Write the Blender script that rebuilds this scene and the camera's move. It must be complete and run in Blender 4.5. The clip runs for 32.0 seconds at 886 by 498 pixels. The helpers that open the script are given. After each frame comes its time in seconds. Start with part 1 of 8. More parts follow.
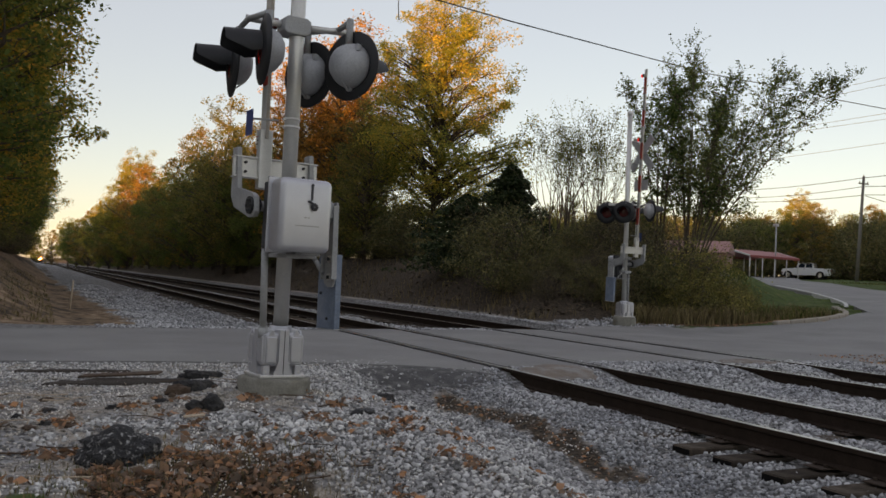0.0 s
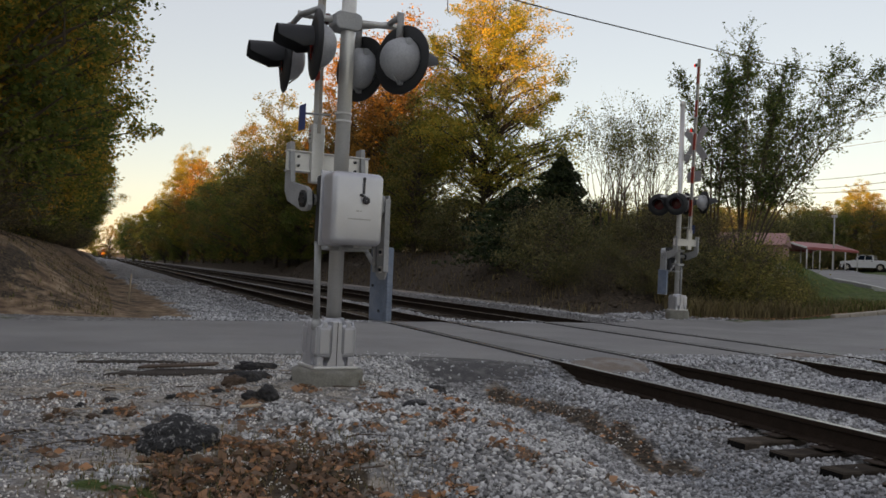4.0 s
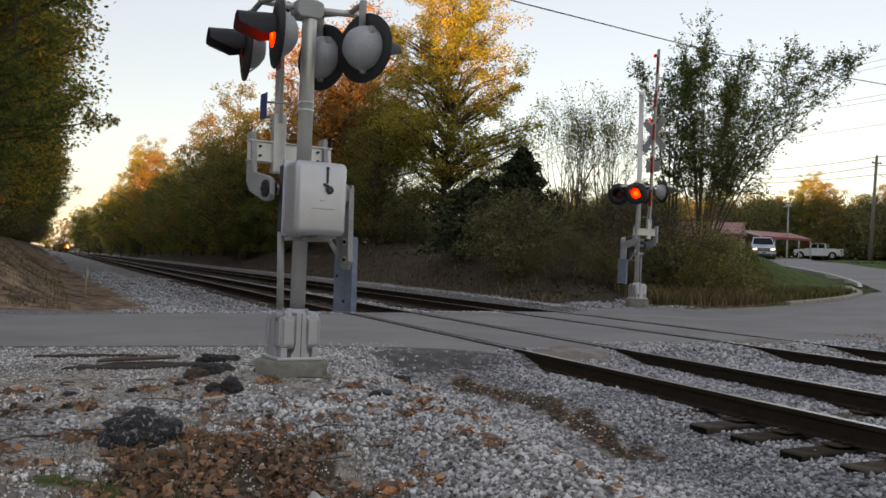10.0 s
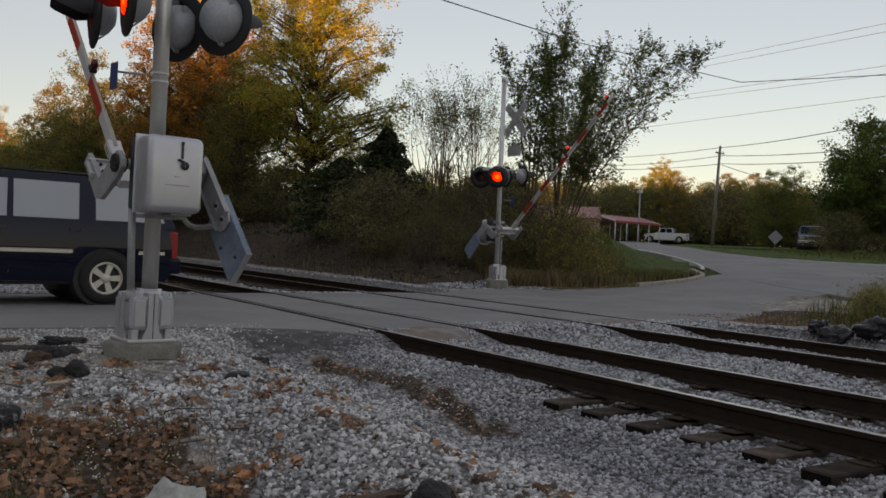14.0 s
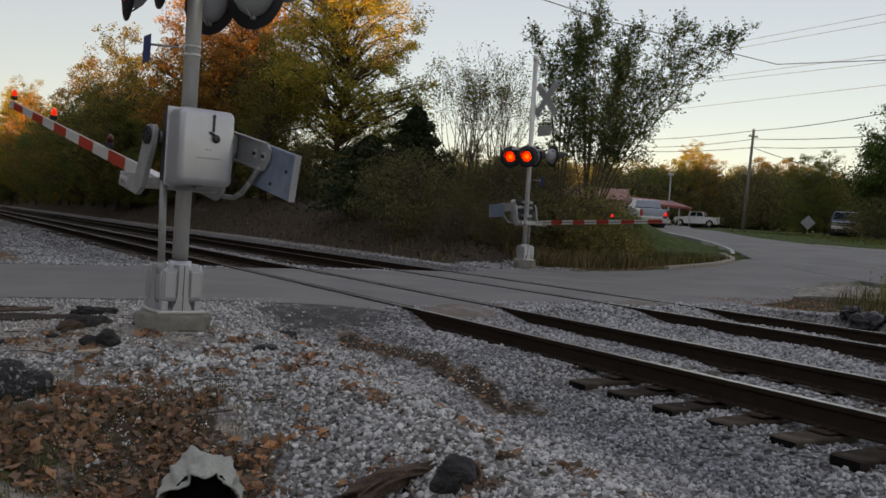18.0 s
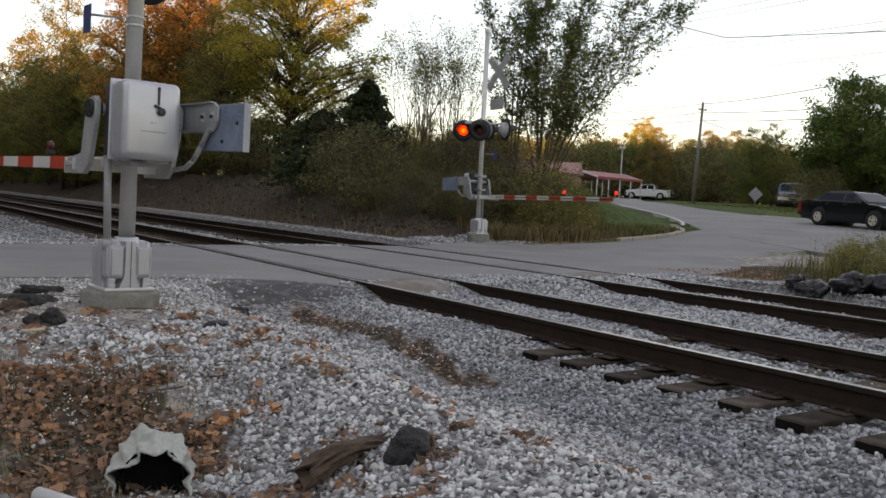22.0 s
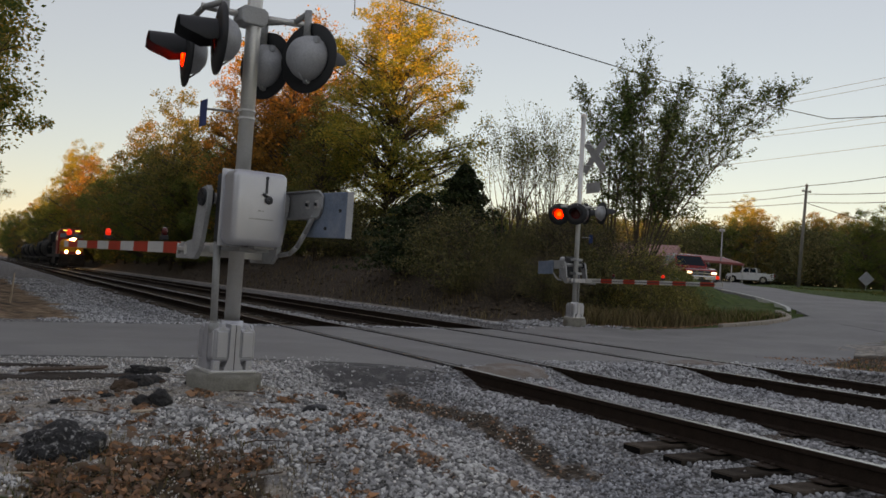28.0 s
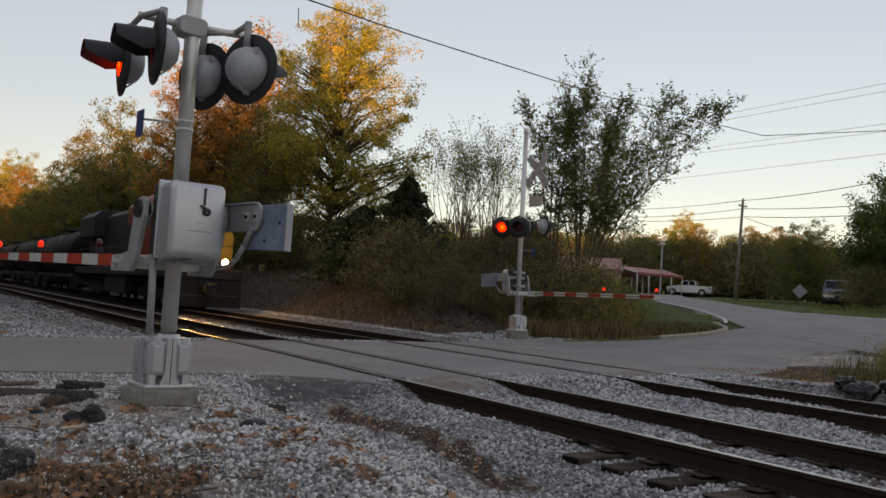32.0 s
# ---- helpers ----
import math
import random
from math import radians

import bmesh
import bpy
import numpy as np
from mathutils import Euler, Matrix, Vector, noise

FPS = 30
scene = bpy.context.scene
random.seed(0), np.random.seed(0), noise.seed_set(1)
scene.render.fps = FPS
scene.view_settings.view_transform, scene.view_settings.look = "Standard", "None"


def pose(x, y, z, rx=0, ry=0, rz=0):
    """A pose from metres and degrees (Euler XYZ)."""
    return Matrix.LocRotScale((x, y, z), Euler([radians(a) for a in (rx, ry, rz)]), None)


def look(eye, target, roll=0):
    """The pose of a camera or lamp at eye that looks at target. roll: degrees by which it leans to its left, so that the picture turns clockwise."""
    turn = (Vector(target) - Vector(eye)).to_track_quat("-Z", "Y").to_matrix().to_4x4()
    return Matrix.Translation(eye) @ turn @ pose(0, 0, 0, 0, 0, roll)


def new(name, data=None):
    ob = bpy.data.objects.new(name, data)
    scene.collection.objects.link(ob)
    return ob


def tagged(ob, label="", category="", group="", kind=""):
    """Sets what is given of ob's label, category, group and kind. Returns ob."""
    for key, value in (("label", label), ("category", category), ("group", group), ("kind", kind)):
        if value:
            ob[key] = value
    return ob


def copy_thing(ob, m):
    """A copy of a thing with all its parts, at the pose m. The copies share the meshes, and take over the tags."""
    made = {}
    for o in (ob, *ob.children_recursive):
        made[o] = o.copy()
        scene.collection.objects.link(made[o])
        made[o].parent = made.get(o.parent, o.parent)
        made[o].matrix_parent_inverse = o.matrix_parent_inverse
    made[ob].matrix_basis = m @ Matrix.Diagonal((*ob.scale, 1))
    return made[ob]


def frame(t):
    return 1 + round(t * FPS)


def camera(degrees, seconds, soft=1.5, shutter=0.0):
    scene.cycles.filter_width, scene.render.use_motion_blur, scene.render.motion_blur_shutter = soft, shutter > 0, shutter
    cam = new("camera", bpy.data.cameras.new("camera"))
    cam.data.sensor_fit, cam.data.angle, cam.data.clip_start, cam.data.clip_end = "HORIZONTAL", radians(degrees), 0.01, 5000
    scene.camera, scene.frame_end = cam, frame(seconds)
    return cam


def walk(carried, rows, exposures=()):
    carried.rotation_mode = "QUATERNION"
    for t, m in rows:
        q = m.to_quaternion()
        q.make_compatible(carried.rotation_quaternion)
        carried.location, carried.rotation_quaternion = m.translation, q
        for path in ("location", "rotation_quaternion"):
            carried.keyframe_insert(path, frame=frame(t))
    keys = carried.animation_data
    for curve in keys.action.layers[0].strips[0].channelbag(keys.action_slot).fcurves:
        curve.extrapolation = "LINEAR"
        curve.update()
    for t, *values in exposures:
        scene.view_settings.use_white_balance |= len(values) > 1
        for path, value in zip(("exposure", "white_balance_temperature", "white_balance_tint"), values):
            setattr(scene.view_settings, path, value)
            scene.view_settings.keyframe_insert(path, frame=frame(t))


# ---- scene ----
cam = camera(54.0, 32.0, soft=1.6)
PATH = [
    (0, 0.0120, -0.0207, 1.1139, 91.892, -2.399, -24.853),
    (0.5, -0.0120, -0.0347, 1.1092, 91.199, -2.226, -23.074),
    (1, -0.0193, -0.0314, 1.1121, 91.124, -2.359, -21.445),
    (1.5, -0.0170, -0.0404, 1.1077, 91.070, -2.418, -20.870),
    (2, -0.0099, -0.0378, 1.1052, 91.259, -2.323, -21.248),
    (2.5, -0.0036, -0.0184, 1.1071, 91.386, -2.289, -21.203),
    (3, -0.0002, -0.0261, 1.1046, 91.606, -2.308, -21.079),
    (3.5, -0.0066, -0.0317, 1.1053, 91.435, -2.321, -21.293),
    (5.5, -0.0088, -0.0377, 1.1044, 91.294, -2.397, -22.357),
    (6, -0.0164, -0.0398, 1.1027, 92.066, -2.474, -22.715),
    (6.5, -0.0102, -0.0437, 1.1099, 92.633, -2.347, -23.051),
    (7, 0.0046, -0.0353, 1.1113, 93.566, -1.979, -23.525),
    (7.5, 0.0104, -0.0309, 1.1097, 94.463, -1.282, -24.086),
    (8, -0.0276, -0.0151, 1.0976, 95.025, -0.750, -24.268),
    (8.5, 0.0183, -0.0272, 1.0914, 95.286, -0.655, -23.706),
    (9, -0.0124, -0.0172, 1.0879, 94.081, -1.083, -23.667),
    (9.5, -0.0346, -0.0104, 1.0854, 92.718, -1.329, -23.769),
    (10, -0.0314, -0.0064, 1.0899, 90.827, -1.861, -24.168),
    (10.5, -0.0133, 0.0050, 1.0796, 89.495, -1.893, -25.185),
    (11, -0.0158, -0.0056, 1.0826, 88.731, -2.305, -27.568),
    (11.5, 0.0026, 0.0052, 1.0787, 88.357, -2.502, -30.876),
    (12, -0.0065, -0.0098, 1.0852, 88.497, -2.668, -32.223),
    (12.5, -0.0059, -0.0130, 1.0875, 88.988, -2.759, -33.480),
    (13, -0.0008, -0.0073, 1.0883, 89.601, -2.694, -33.557),
    (13.5, -0.0052, -0.0102, 1.0883, 89.870, -2.493, -33.041),
    (15.5, -0.0055, -0.0085, 1.0791, 89.907, -2.135, -33.633),
    (16, 0.0017, 0.0006, 1.0741, 89.681, -2.288, -33.785),
    (16.5, -0.0059, 0.0110, 1.0733, 89.307, -2.653, -32.712),
    (17, -0.0356, 0.0055, 1.0816, 88.876, -3.164, -32.069),
    (17.5, -0.0416, 0.0080, 1.0747, 88.677, -3.448, -31.751),
    (18, -0.0028, 0.0046, 1.0667, 88.465, -3.424, -31.281),
    (18.5, 0.0059, 0.0040, 1.0697, 88.646, -3.253, -31.285),
    (19, -0.0260, 0.0362, 1.0720, 88.504, -2.927, -31.238),
    (19.5, -0.0079, 0.0127, 1.0735, 88.572, -2.639, -31.311),
    (20, 0.0262, 0.0149, 1.0644, 88.279, -2.543, -34.106),
    (20.5, 0.0247, -0.0012, 1.0600, 88.018, -2.566, -36.439),
    (21, 0.0246, -0.0183, 1.0658, 87.796, -2.915, -38.063),
    (21.5, 0.0296, -0.0089, 1.0555, 87.414, -3.202, -37.541),
    (22, 0.0236, 0.0133, 1.0484, 86.990, -2.868, -34.303),
    (22.5, 0.0078, 0.0175, 1.0515, 86.608, -2.784, -31.737),
    (23, -0.0040, 0.0293, 1.0460, 86.511, -2.959, -29.824),
    (23.5, 0.0011, 0.0392, 1.0467, 86.615, -3.354, -29.103),
    (24, -0.0038, 0.0432, 1.0565, 87.171, -3.289, -28.271),
    (24.5, -0.0099, 0.0382, 1.0688, 88.008, -3.080, -27.863),
    (25, -0.0107, 0.0449, 1.0703, 89.410, -2.477, -27.704),
    (25.5, -0.0157, 0.0396, 1.0727, 89.868, -2.469, -27.524),
    (27.5, 0.0004, 0.0382, 1.0732, 91.658, -3.021, -28.410),
    (28, -0.0038, 0.0369, 1.0854, 92.041, -3.275, -28.109),
    (28.5, -0.0059, 0.0372, 1.0847, 92.650, -3.298, -28.174),
    (29, -0.0011, 0.0232, 1.0839, 93.588, -3.214, -28.777),
    (29.5, 0.0017, 0.0171, 1.0822, 93.712, -3.263, -29.305),
    (30, 0.0027, 0.0187, 1.0743, 93.354, -3.176, -29.453),
    (30.5, 0.0113, 0.0189, 1.0729, 93.062, -2.946, -29.993),
    (31, 0.0092, 0.0118, 1.0752, 92.700, -2.873, -30.052),
    (31.5, 0.0089, 0.0070, 1.0833, 92.775, -3.053, -30.404),
    (32, 0.0206, 0.0042, 1.0846, 93.095, -3.189, -31.739),
]
STOPS = [(0, 0.41), (1, 0.52), (2, 0.55), (3, 0.52), (6, 0.30), (7, 0.24), (8, 0.27), (9, 0.48), (10, 0.70), (11, 0.64), (12, 0.32), (12.5, 0.28), (13, 0.25), (16, 0.18), (16.5, 0.3), (17, 0.74), (17.5, 0.64), (18, 0.26), (19, 0.50), (20, 0.40), (20.5, 0.4), (21, 0.92), (21.5, 0.10), (22, 0.95), (22.5, 0.5), (23, 0.33), (23.5, 0.5), (24, 1.02), (24.5, 0.5), (25, 0.16), (28, 0.22), (28.5, 0.30), (29, 0.35), (30, 0.38), (31, 0.30), (32, 0.34)]
EXPOSURE = [(t, v, 9450, 20) for t, v in STOPS]   # seconds, stops, kelvin, tint
walk(cam, [(t, pose(x, y, z, a, b, c)) for t, x, y, z, a, b, c in PATH], EXPOSURE)

# ---- light: clear evening sky, low sun just above an added unseen ridge, behind the camera's left ----
SUN_AZ, SUN_EL = radians(222), radians(4.5)   # azimuth counter-clockwise from +x
world = bpy.data.worlds.new("evening_sky")
scene.world = world
world.use_nodes = True
wn = world.node_tree
sky = wn.nodes.new("ShaderNodeTexSky")
sky.sky_type, sky.sun_disc = "NISHITA", False
sky.sun_elevation, sky.sun_rotation = SUN_EL, radians(90) - SUN_AZ
sky.air_density, sky.dust_density, sky.ozone_density, sky.altitude = 1.0, 0.25, 1.5, 1200
wn.nodes["Background"].inputs[1].default_value = 0.41
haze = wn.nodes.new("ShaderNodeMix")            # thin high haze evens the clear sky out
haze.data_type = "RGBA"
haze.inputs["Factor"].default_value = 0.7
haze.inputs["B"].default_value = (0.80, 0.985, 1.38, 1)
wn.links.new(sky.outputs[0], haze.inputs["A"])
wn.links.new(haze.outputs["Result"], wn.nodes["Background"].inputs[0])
sun = new("sun", bpy.data.lights.new("sun", "SUN"))
sun.data.energy, sun.data.angle, sun.data.color = 9.0, radians(0.6), (1.0, 0.61, 0.30)
sun.matrix_world = look((0, 0, 0), (-math.cos(SUN_AZ) * math.cos(SUN_EL), -math.sin(SUN_AZ) * math.cos(SUN_EL), -math.sin(SUN_EL)))


# ---- lie of the land ----
def ss(a,b,v):
    u=min(1,max(0,(v-a)/(b-a))); return u*u*(3-2*u)
def track_x(y):
    return -3.4e-5*max(0.0,y-150.0)**2
def H(x,y):
    x0=x-track_x(y)
    # far-side rise
    r=math.hypot(x,y)
    right=ss(13,18,x0)
    rise=0.042*max(0,r-18)*ss(16,24,x0)
    if r>60: rise=(0.042*42+0.02*(min(r,160)-60))*ss(16,24,x0)
    z=rise*right
    # wooded bank along the far side of the tracks
    north=ss(20.5,25,y-0.25*max(0,x0-16))
    bank=north*ss(12.3,17.6,x0)*2.05*(1-ss(24,34,x0)*(1-ss(45,70,y)))
    z=max(z,bank) if x0>12 else z
    # trackbed
    bed=-0.24+0.055*ss(5.7,6.5,y)*(1-ss(10.4,11.0,y))+(0.03 if x0>5.6 and y<10.4 else 0.0)
    if x0<13.0:
        if x0>5.0: zb=bed*(1-ss(11.9,13.0,x0))
        else:
            sh=(5.0-0.18*ss(5.7,6.6,y)-x0)/0.8
            sh=min(1,max(0,sh))
            zb=bed-0.2*sh
            # rise from ditch to the gravel shelf
            zb+=0.38*(1-ss(2.7,3.9,x0))
        z=zb if x0<=12.2 else max(zb,z)
    # dip with the leaves near the pipe
    if y<9.5 and x0<4:
        d=math.hypot((x-1.2)/1.5,(y-3.9)/1.3)
        z-=0.28*(1-ss(0.3,1.2,d))
        z-=0.06*(1-ss(2.5,6.5,y))*(1-ss(2.9,4.0,x0))*(1-ss(8.5,9.5,y))
    z+=0.05*math.exp(-((x-1.925)**2+(y-7.56)**2)/0.5)
    # road platform
    rd=ss(8.9,9.9,y)*(1-ss(17.0,18.4,y-0.12*max(0,x-4)))
    if x0<16: z=z*(1-rd)+(-0.03)*rd
    # left dirt bank beyond the road
    if y>16.5:
        k=ss(16.8,21,y)
        z+=k*(1.9*(1-ss(-3.2,0.9,x0))+ 1.6*(1-ss(-12,-3,x0)))
        z+=-0.05*k*(1-ss(2,4,x0))
    # unseen ridge added on the sunset side; its heights and dips shape the shade
    z+=(13.4+13*(1-ss(-48,-40,y))-2.9*ss(-29,-20,y)*(1-ss(0,14,y))+12*ss(-46,-38,y)*(1-ss(-30,-23,y)))*(1-ss(-44,-30,x))*ss(-68,-52,x)*(1-ss(250,420,y))
    return z


# ---- materials ----
def mat(name, base, rough=0.8, metal=0.0, var=0.25, scale=6.0, bump=0.3, grain=60.0, dist=0.01, obj_var=0.0, isl_var=0.0, second=None, mix_scale=1.5, mix_at=0.5, spec=0.5, coords="Object", transl=0.0):
    m = bpy.data.materials.new(name)
    m.use_nodes = True
    n, l = m.node_tree.nodes, m.node_tree.links
    b = n["Principled BSDF"]
    b.inputs["Roughness"].default_value, b.inputs["Metallic"].default_value = rough, metal
    b.inputs["Specular IOR Level"].default_value = spec
    tc = n.new("ShaderNodeTexCoord")
    n1 = n.new("ShaderNodeTexNoise")
    n1.inputs["Scale"].default_value, n1.inputs["Detail"].default_value = scale, 6
    l.new(tc.outputs[coords], n1.inputs["Vector"])
    n2 = n.new("ShaderNodeTexNoise")
    n2.inputs["Scale"].default_value, n2.inputs["Detail"].default_value = grain, 3
    l.new(tc.outputs[coords], n2.inputs["Vector"])
    rgb = n.new("ShaderNodeRGB")
    rgb.outputs[0].default_value = (*base, 1)
    col = rgb.outputs[0]
    if second:
        n3 = n.new("ShaderNodeTexNoise")
        n3.inputs["Scale"].default_value, n3.inputs["Detail"].default_value = mix_scale, 8
        l.new(tc.outputs[coords], n3.inputs["Vector"])
        ramp = n.new("ShaderNodeValToRGB")
        ramp.color_ramp.elements[0].position, ramp.color_ramp.elements[1].position = mix_at - 0.08, mix_at + 0.08
        l.new(n3.outputs["Fac"], ramp.inputs[0])
        mx = n.new("ShaderNodeMix")
        mx.data_type = "RGBA"
        l.new(ramp.outputs[0], mx.inputs["Factor"])
        l.new(col, mx.inputs["A"])
        mx.inputs["B"].default_value = (*second, 1)
        col = mx.outputs["Result"]
    ad = n.new("ShaderNodeMath")
    ad.operation = "ADD"
    l.new(n1.outputs["Fac"], ad.inputs[0])
    l.new(n2.outputs["Fac"], ad.inputs[1])
    rng = n.new("ShaderNodeMapRange")
    rng.inputs["From Min"].default_value, rng.inputs["From Max"].default_value = 0.6, 1.4
    rng.inputs["To Min"].default_value, rng.inputs["To Max"].default_value = 1 - var, 1 + var
    l.new(ad.outputs[0], rng.inputs["Value"])
    val = rng.outputs[0]
    for amount, node, out in ((obj_var, "ShaderNodeObjectInfo", "Random"), (isl_var, "ShaderNodeNewGeometry", "Random Per Island")):
        if amount:
            info = n.new(node)
            r2 = n.new("ShaderNodeMapRange")
            r2.inputs["To Min"].default_value, r2.inputs["To Max"].default_value = 1 - amount, 1 + amount
            l.new(info.outputs[out], r2.inputs["Value"])
            mu = n.new("ShaderNodeMath")
            mu.operation = "MULTIPLY"
            l.new(val, mu.inputs[0])
            l.new(r2.outputs[0], mu.inputs[1])
            val = mu.outputs[0]
    hsv = n.new("ShaderNodeHueSaturation")
    l.new(col, hsv.inputs["Color"])
    l.new(val, hsv.inputs["Value"])
    l.new(hsv.outputs[0], b.inputs["Base Color"])
    if bump:
        bp = n.new("ShaderNodeBump")
        bp.inputs["Strength"].default_value, bp.inputs["Distance"].default_value = bump, dist
        l.new(n2.outputs["Fac"], bp.inputs["Height"])
        l.new(bp.outputs[0], b.inputs["Normal"])
    if transl:
        tr = n.new("ShaderNodeBsdfTranslucent")
        l.new(hsv.outputs[0], tr.inputs["Color"])
        ms = n.new("ShaderNodeMixShader")
        ms.inputs[0].default_value = transl
        l.new(b.outputs[0], ms.inputs[1])
        l.new(tr.outputs[0], ms.inputs[2])
        l.new(ms.outputs[0], n["Material Output"].inputs["Surface"])
    return m


def leaf_mat(name, colours, transl=0.35):
    """Leaves whose colour runs through a few tones from leaf to leaf and from bough to bough."""
    m = mat(name, colours[0], 0.6, 0, 0.2, 0.4, 0, 3, isl_var=0.22, transl=transl, spec=0.2)
    n, l = m.node_tree.nodes, m.node_tree.links
    hsv = next(x for x in n if x.type == "HUE_SAT")
    no = n.new("ShaderNodeTexNoise")
    no.inputs["Scale"].default_value, no.inputs["Detail"].default_value = 0.45, 4
    tc = next(x for x in n if x.type == "TEX_COORD")
    l.new(tc.outputs["Object"], no.inputs["Vector"])
    geo = n.new("ShaderNodeNewGeometry")
    ma = n.new("ShaderNodeMath")
    ma.operation = "MULTIPLY_ADD"
    l.new(geo.outputs["Random Per Island"], ma.inputs[0])
    ma.inputs[1].default_value = 0.5
    l.new(no.outputs["Fac"], ma.inputs[2])
    rp = n.new("ShaderNodeValToRGB")
    el = rp.color_ramp.elements
    while len(el) < len(colours):
        el.new(0.5)
    for i, c in enumerate(colours):
        el[i].position = 0.45 + 0.6 * i / max(1, len(colours) - 1)
        el[i].color = (*c, 1)
    l.new(ma.outputs[0], rp.inputs[0])
    l.new(rp.outputs[0], hsv.inputs["Color"])
    return m


def glow(name, colour, strength):
    m = bpy.data.materials.new(name)
    m.use_nodes = True
    b = m.node_tree.nodes["Principled BSDF"]
    b.inputs["Base Color"].default_value = (*colour, 1)
    b.inputs["Emission Color"].default_value = (*colour, 1)
    b.inputs["Emission Strength"].default_value = strength
    return m


def glass(name, tint=(0.02, 0.025, 0.03), rough=0.05, spec=0.45):
    m = bpy.data.materials.new(name)
    m.use_nodes = True
    b = m.node_tree.nodes["Principled BSDF"]
    b.inputs["Base Color"].default_value = (*tint, 1)
    b.inputs["Roughness"].default_value = rough
    b.inputs["Specular IOR Level"].default_value = spec
    return m


M = {}
M["steel"] = mat("galvanised_steel", (0.66, 0.65, 0.62), 0.38, 0.55, 0.14, 4, 0.08, 90, 0.002)
M["alu"] = mat("painted_aluminium_box", (0.58, 0.585, 0.61), 0.34, 0.6, 0.12, 3, 0.06, 120, 0.002)
M["dull"] = mat("weathered_steel_plate", (0.38, 0.385, 0.38), 0.6, 0.4, 0.25, 5, 0.1, 70, 0.003)
M["weight"] = mat("blue_grey_counterweight", (0.17, 0.22, 0.29), 0.55, 0.1, 0.3, 6, 0.1, 50, 0.003, second=(0.24, 0.27, 0.31), mix_scale=3, mix_at=0.6)
M["black"] = mat("matt_black_paint", (0.015, 0.016, 0.018), 0.55, 0, 0.3, 4, 0.1, 80, 0.002)
M["dome"] = mat("lamp_housing_grey", (0.40, 0.41, 0.42), 0.5, 0.2, 0.2, 5, 0.1, 60, 0.003)
M["case_dark"] = mat("dark_weathered_metal", (0.065, 0.066, 0.07), 0.6, 0.3, 0.25, 6, 0.1, 70, 0.003)
M["concrete"] = mat("stained_concrete", (0.25, 0.24, 0.205), 0.9, 0, 0.3, 4, 0.5, 60, 0.006, second=(0.17, 0.16, 0.13), mix_scale=5, mix_at=0.56)
M["red_stripe"] = mat("red_reflective_stripe", (0.50, 0.045, 0.02), 0.5, 0, 0.12, 5, 0.05, 60, 0.002)
M["white_stripe"] = mat("white_reflective_stripe", (0.58, 0.57, 0.53), 0.5, 0, 0.15, 5, 0.05, 60, 0.002)
M["arm_alu"] = mat("gate_arm_aluminium", (0.42, 0.38, 0.33), 0.5, 0.4, 0.15, 5, 0.05, 60, 0.002)
M["red_lens"] = mat("dark_red_lens", (0.10, 0.008, 0.006), 0.2, 0, 0.2, 8, 0.2, 90, 0.003)
M["red_glow"] = glow("lit_red_lamp", (1.0, 0.018, 0.006), 3.5)
M["amber_core"] = glow("lit_lamp_core", (1.0, 0.045, 0.010), 5.0)
M["rail_side"] = mat("rusty_rail_side", (0.034, 0.023, 0.017), 0.85, 0.0, 0.35, 8, 0.3, 60, 0.004, spec=0.12)
M["rail_top"] = mat("polished_rail_head", (0.42, 0.40, 0.38), 0.28, 0.9, 0.2, 5, 0.05, 80, 0.001)
M["tie"] = mat("weathered_creosote_tie", (0.050, 0.038, 0.029), 0.92, 0, 0.4, 5, 0.7, 25, 0.012, obj_var=0.4, second=(0.10, 0.080, 0.062), mix_scale=3, spec=0.15)
M["tie_end"] = mat("black_tie_end", (0.010, 0.009, 0.008), 0.9, 0, 0.3, 6, 0.6, 40, 0.01, spec=0.1)
M["plate"] = mat("rusted_tie_plate", (0.05, 0.032, 0.022), 0.85, 0.0, 0.3, 8, 0.3, 60, 0.004)
M["stone"] = mat("crushed_limestone", (0.40, 0.403, 0.405), 0.9, 0, 0.18, 3, 0.4, 70, 0.006, isl_var=0.72, second=(0.30, 0.307, 0.318), mix_scale=0.8, mix_at=0.55, coords="Object")
M["stone_pale"] = mat("pale_gravel", (0.49, 0.485, 0.47), 0.9, 0, 0.18, 3, 0.4, 70, 0.006, isl_var=0.72, second=(0.37, 0.365, 0.36), mix_scale=0.8, mix_at=0.55)
M["stone_dirty"] = mat("earthy_small_stones", (0.64, 0.61, 0.57), 0.95, 0, 0.25, 3, 0.4, 70, 0.006, isl_var=0.62, second=(0.32, 0.28, 0.23), mix_scale=1.2, mix_at=0.52)
M["asphalt"] = mat("worn_grey_asphalt", (0.205, 0.20, 0.195), 0.88, 0, 0.22, 0.7, 0.5, 120, 0.006, second=(0.235, 0.23, 0.22), mix_scale=0.5, mix_at=0.5, coords="Object")
M["tar"] = mat("black_patch_asphalt", (0.035, 0.034, 0.034), 0.85, 0, 0.3, 3, 0.7, 60, 0.01)
M["kerb"] = mat("pale_concrete_kerb", (0.33, 0.29, 0.24), 0.9, 0, 0.2, 3, 0.4, 60, 0.004)
M["bark"] = mat("grey_brown_bark", (0.10, 0.075, 0.055), 0.95, 0, 0.35, 3, 0.8, 25, 0.02, obj_var=0.25)
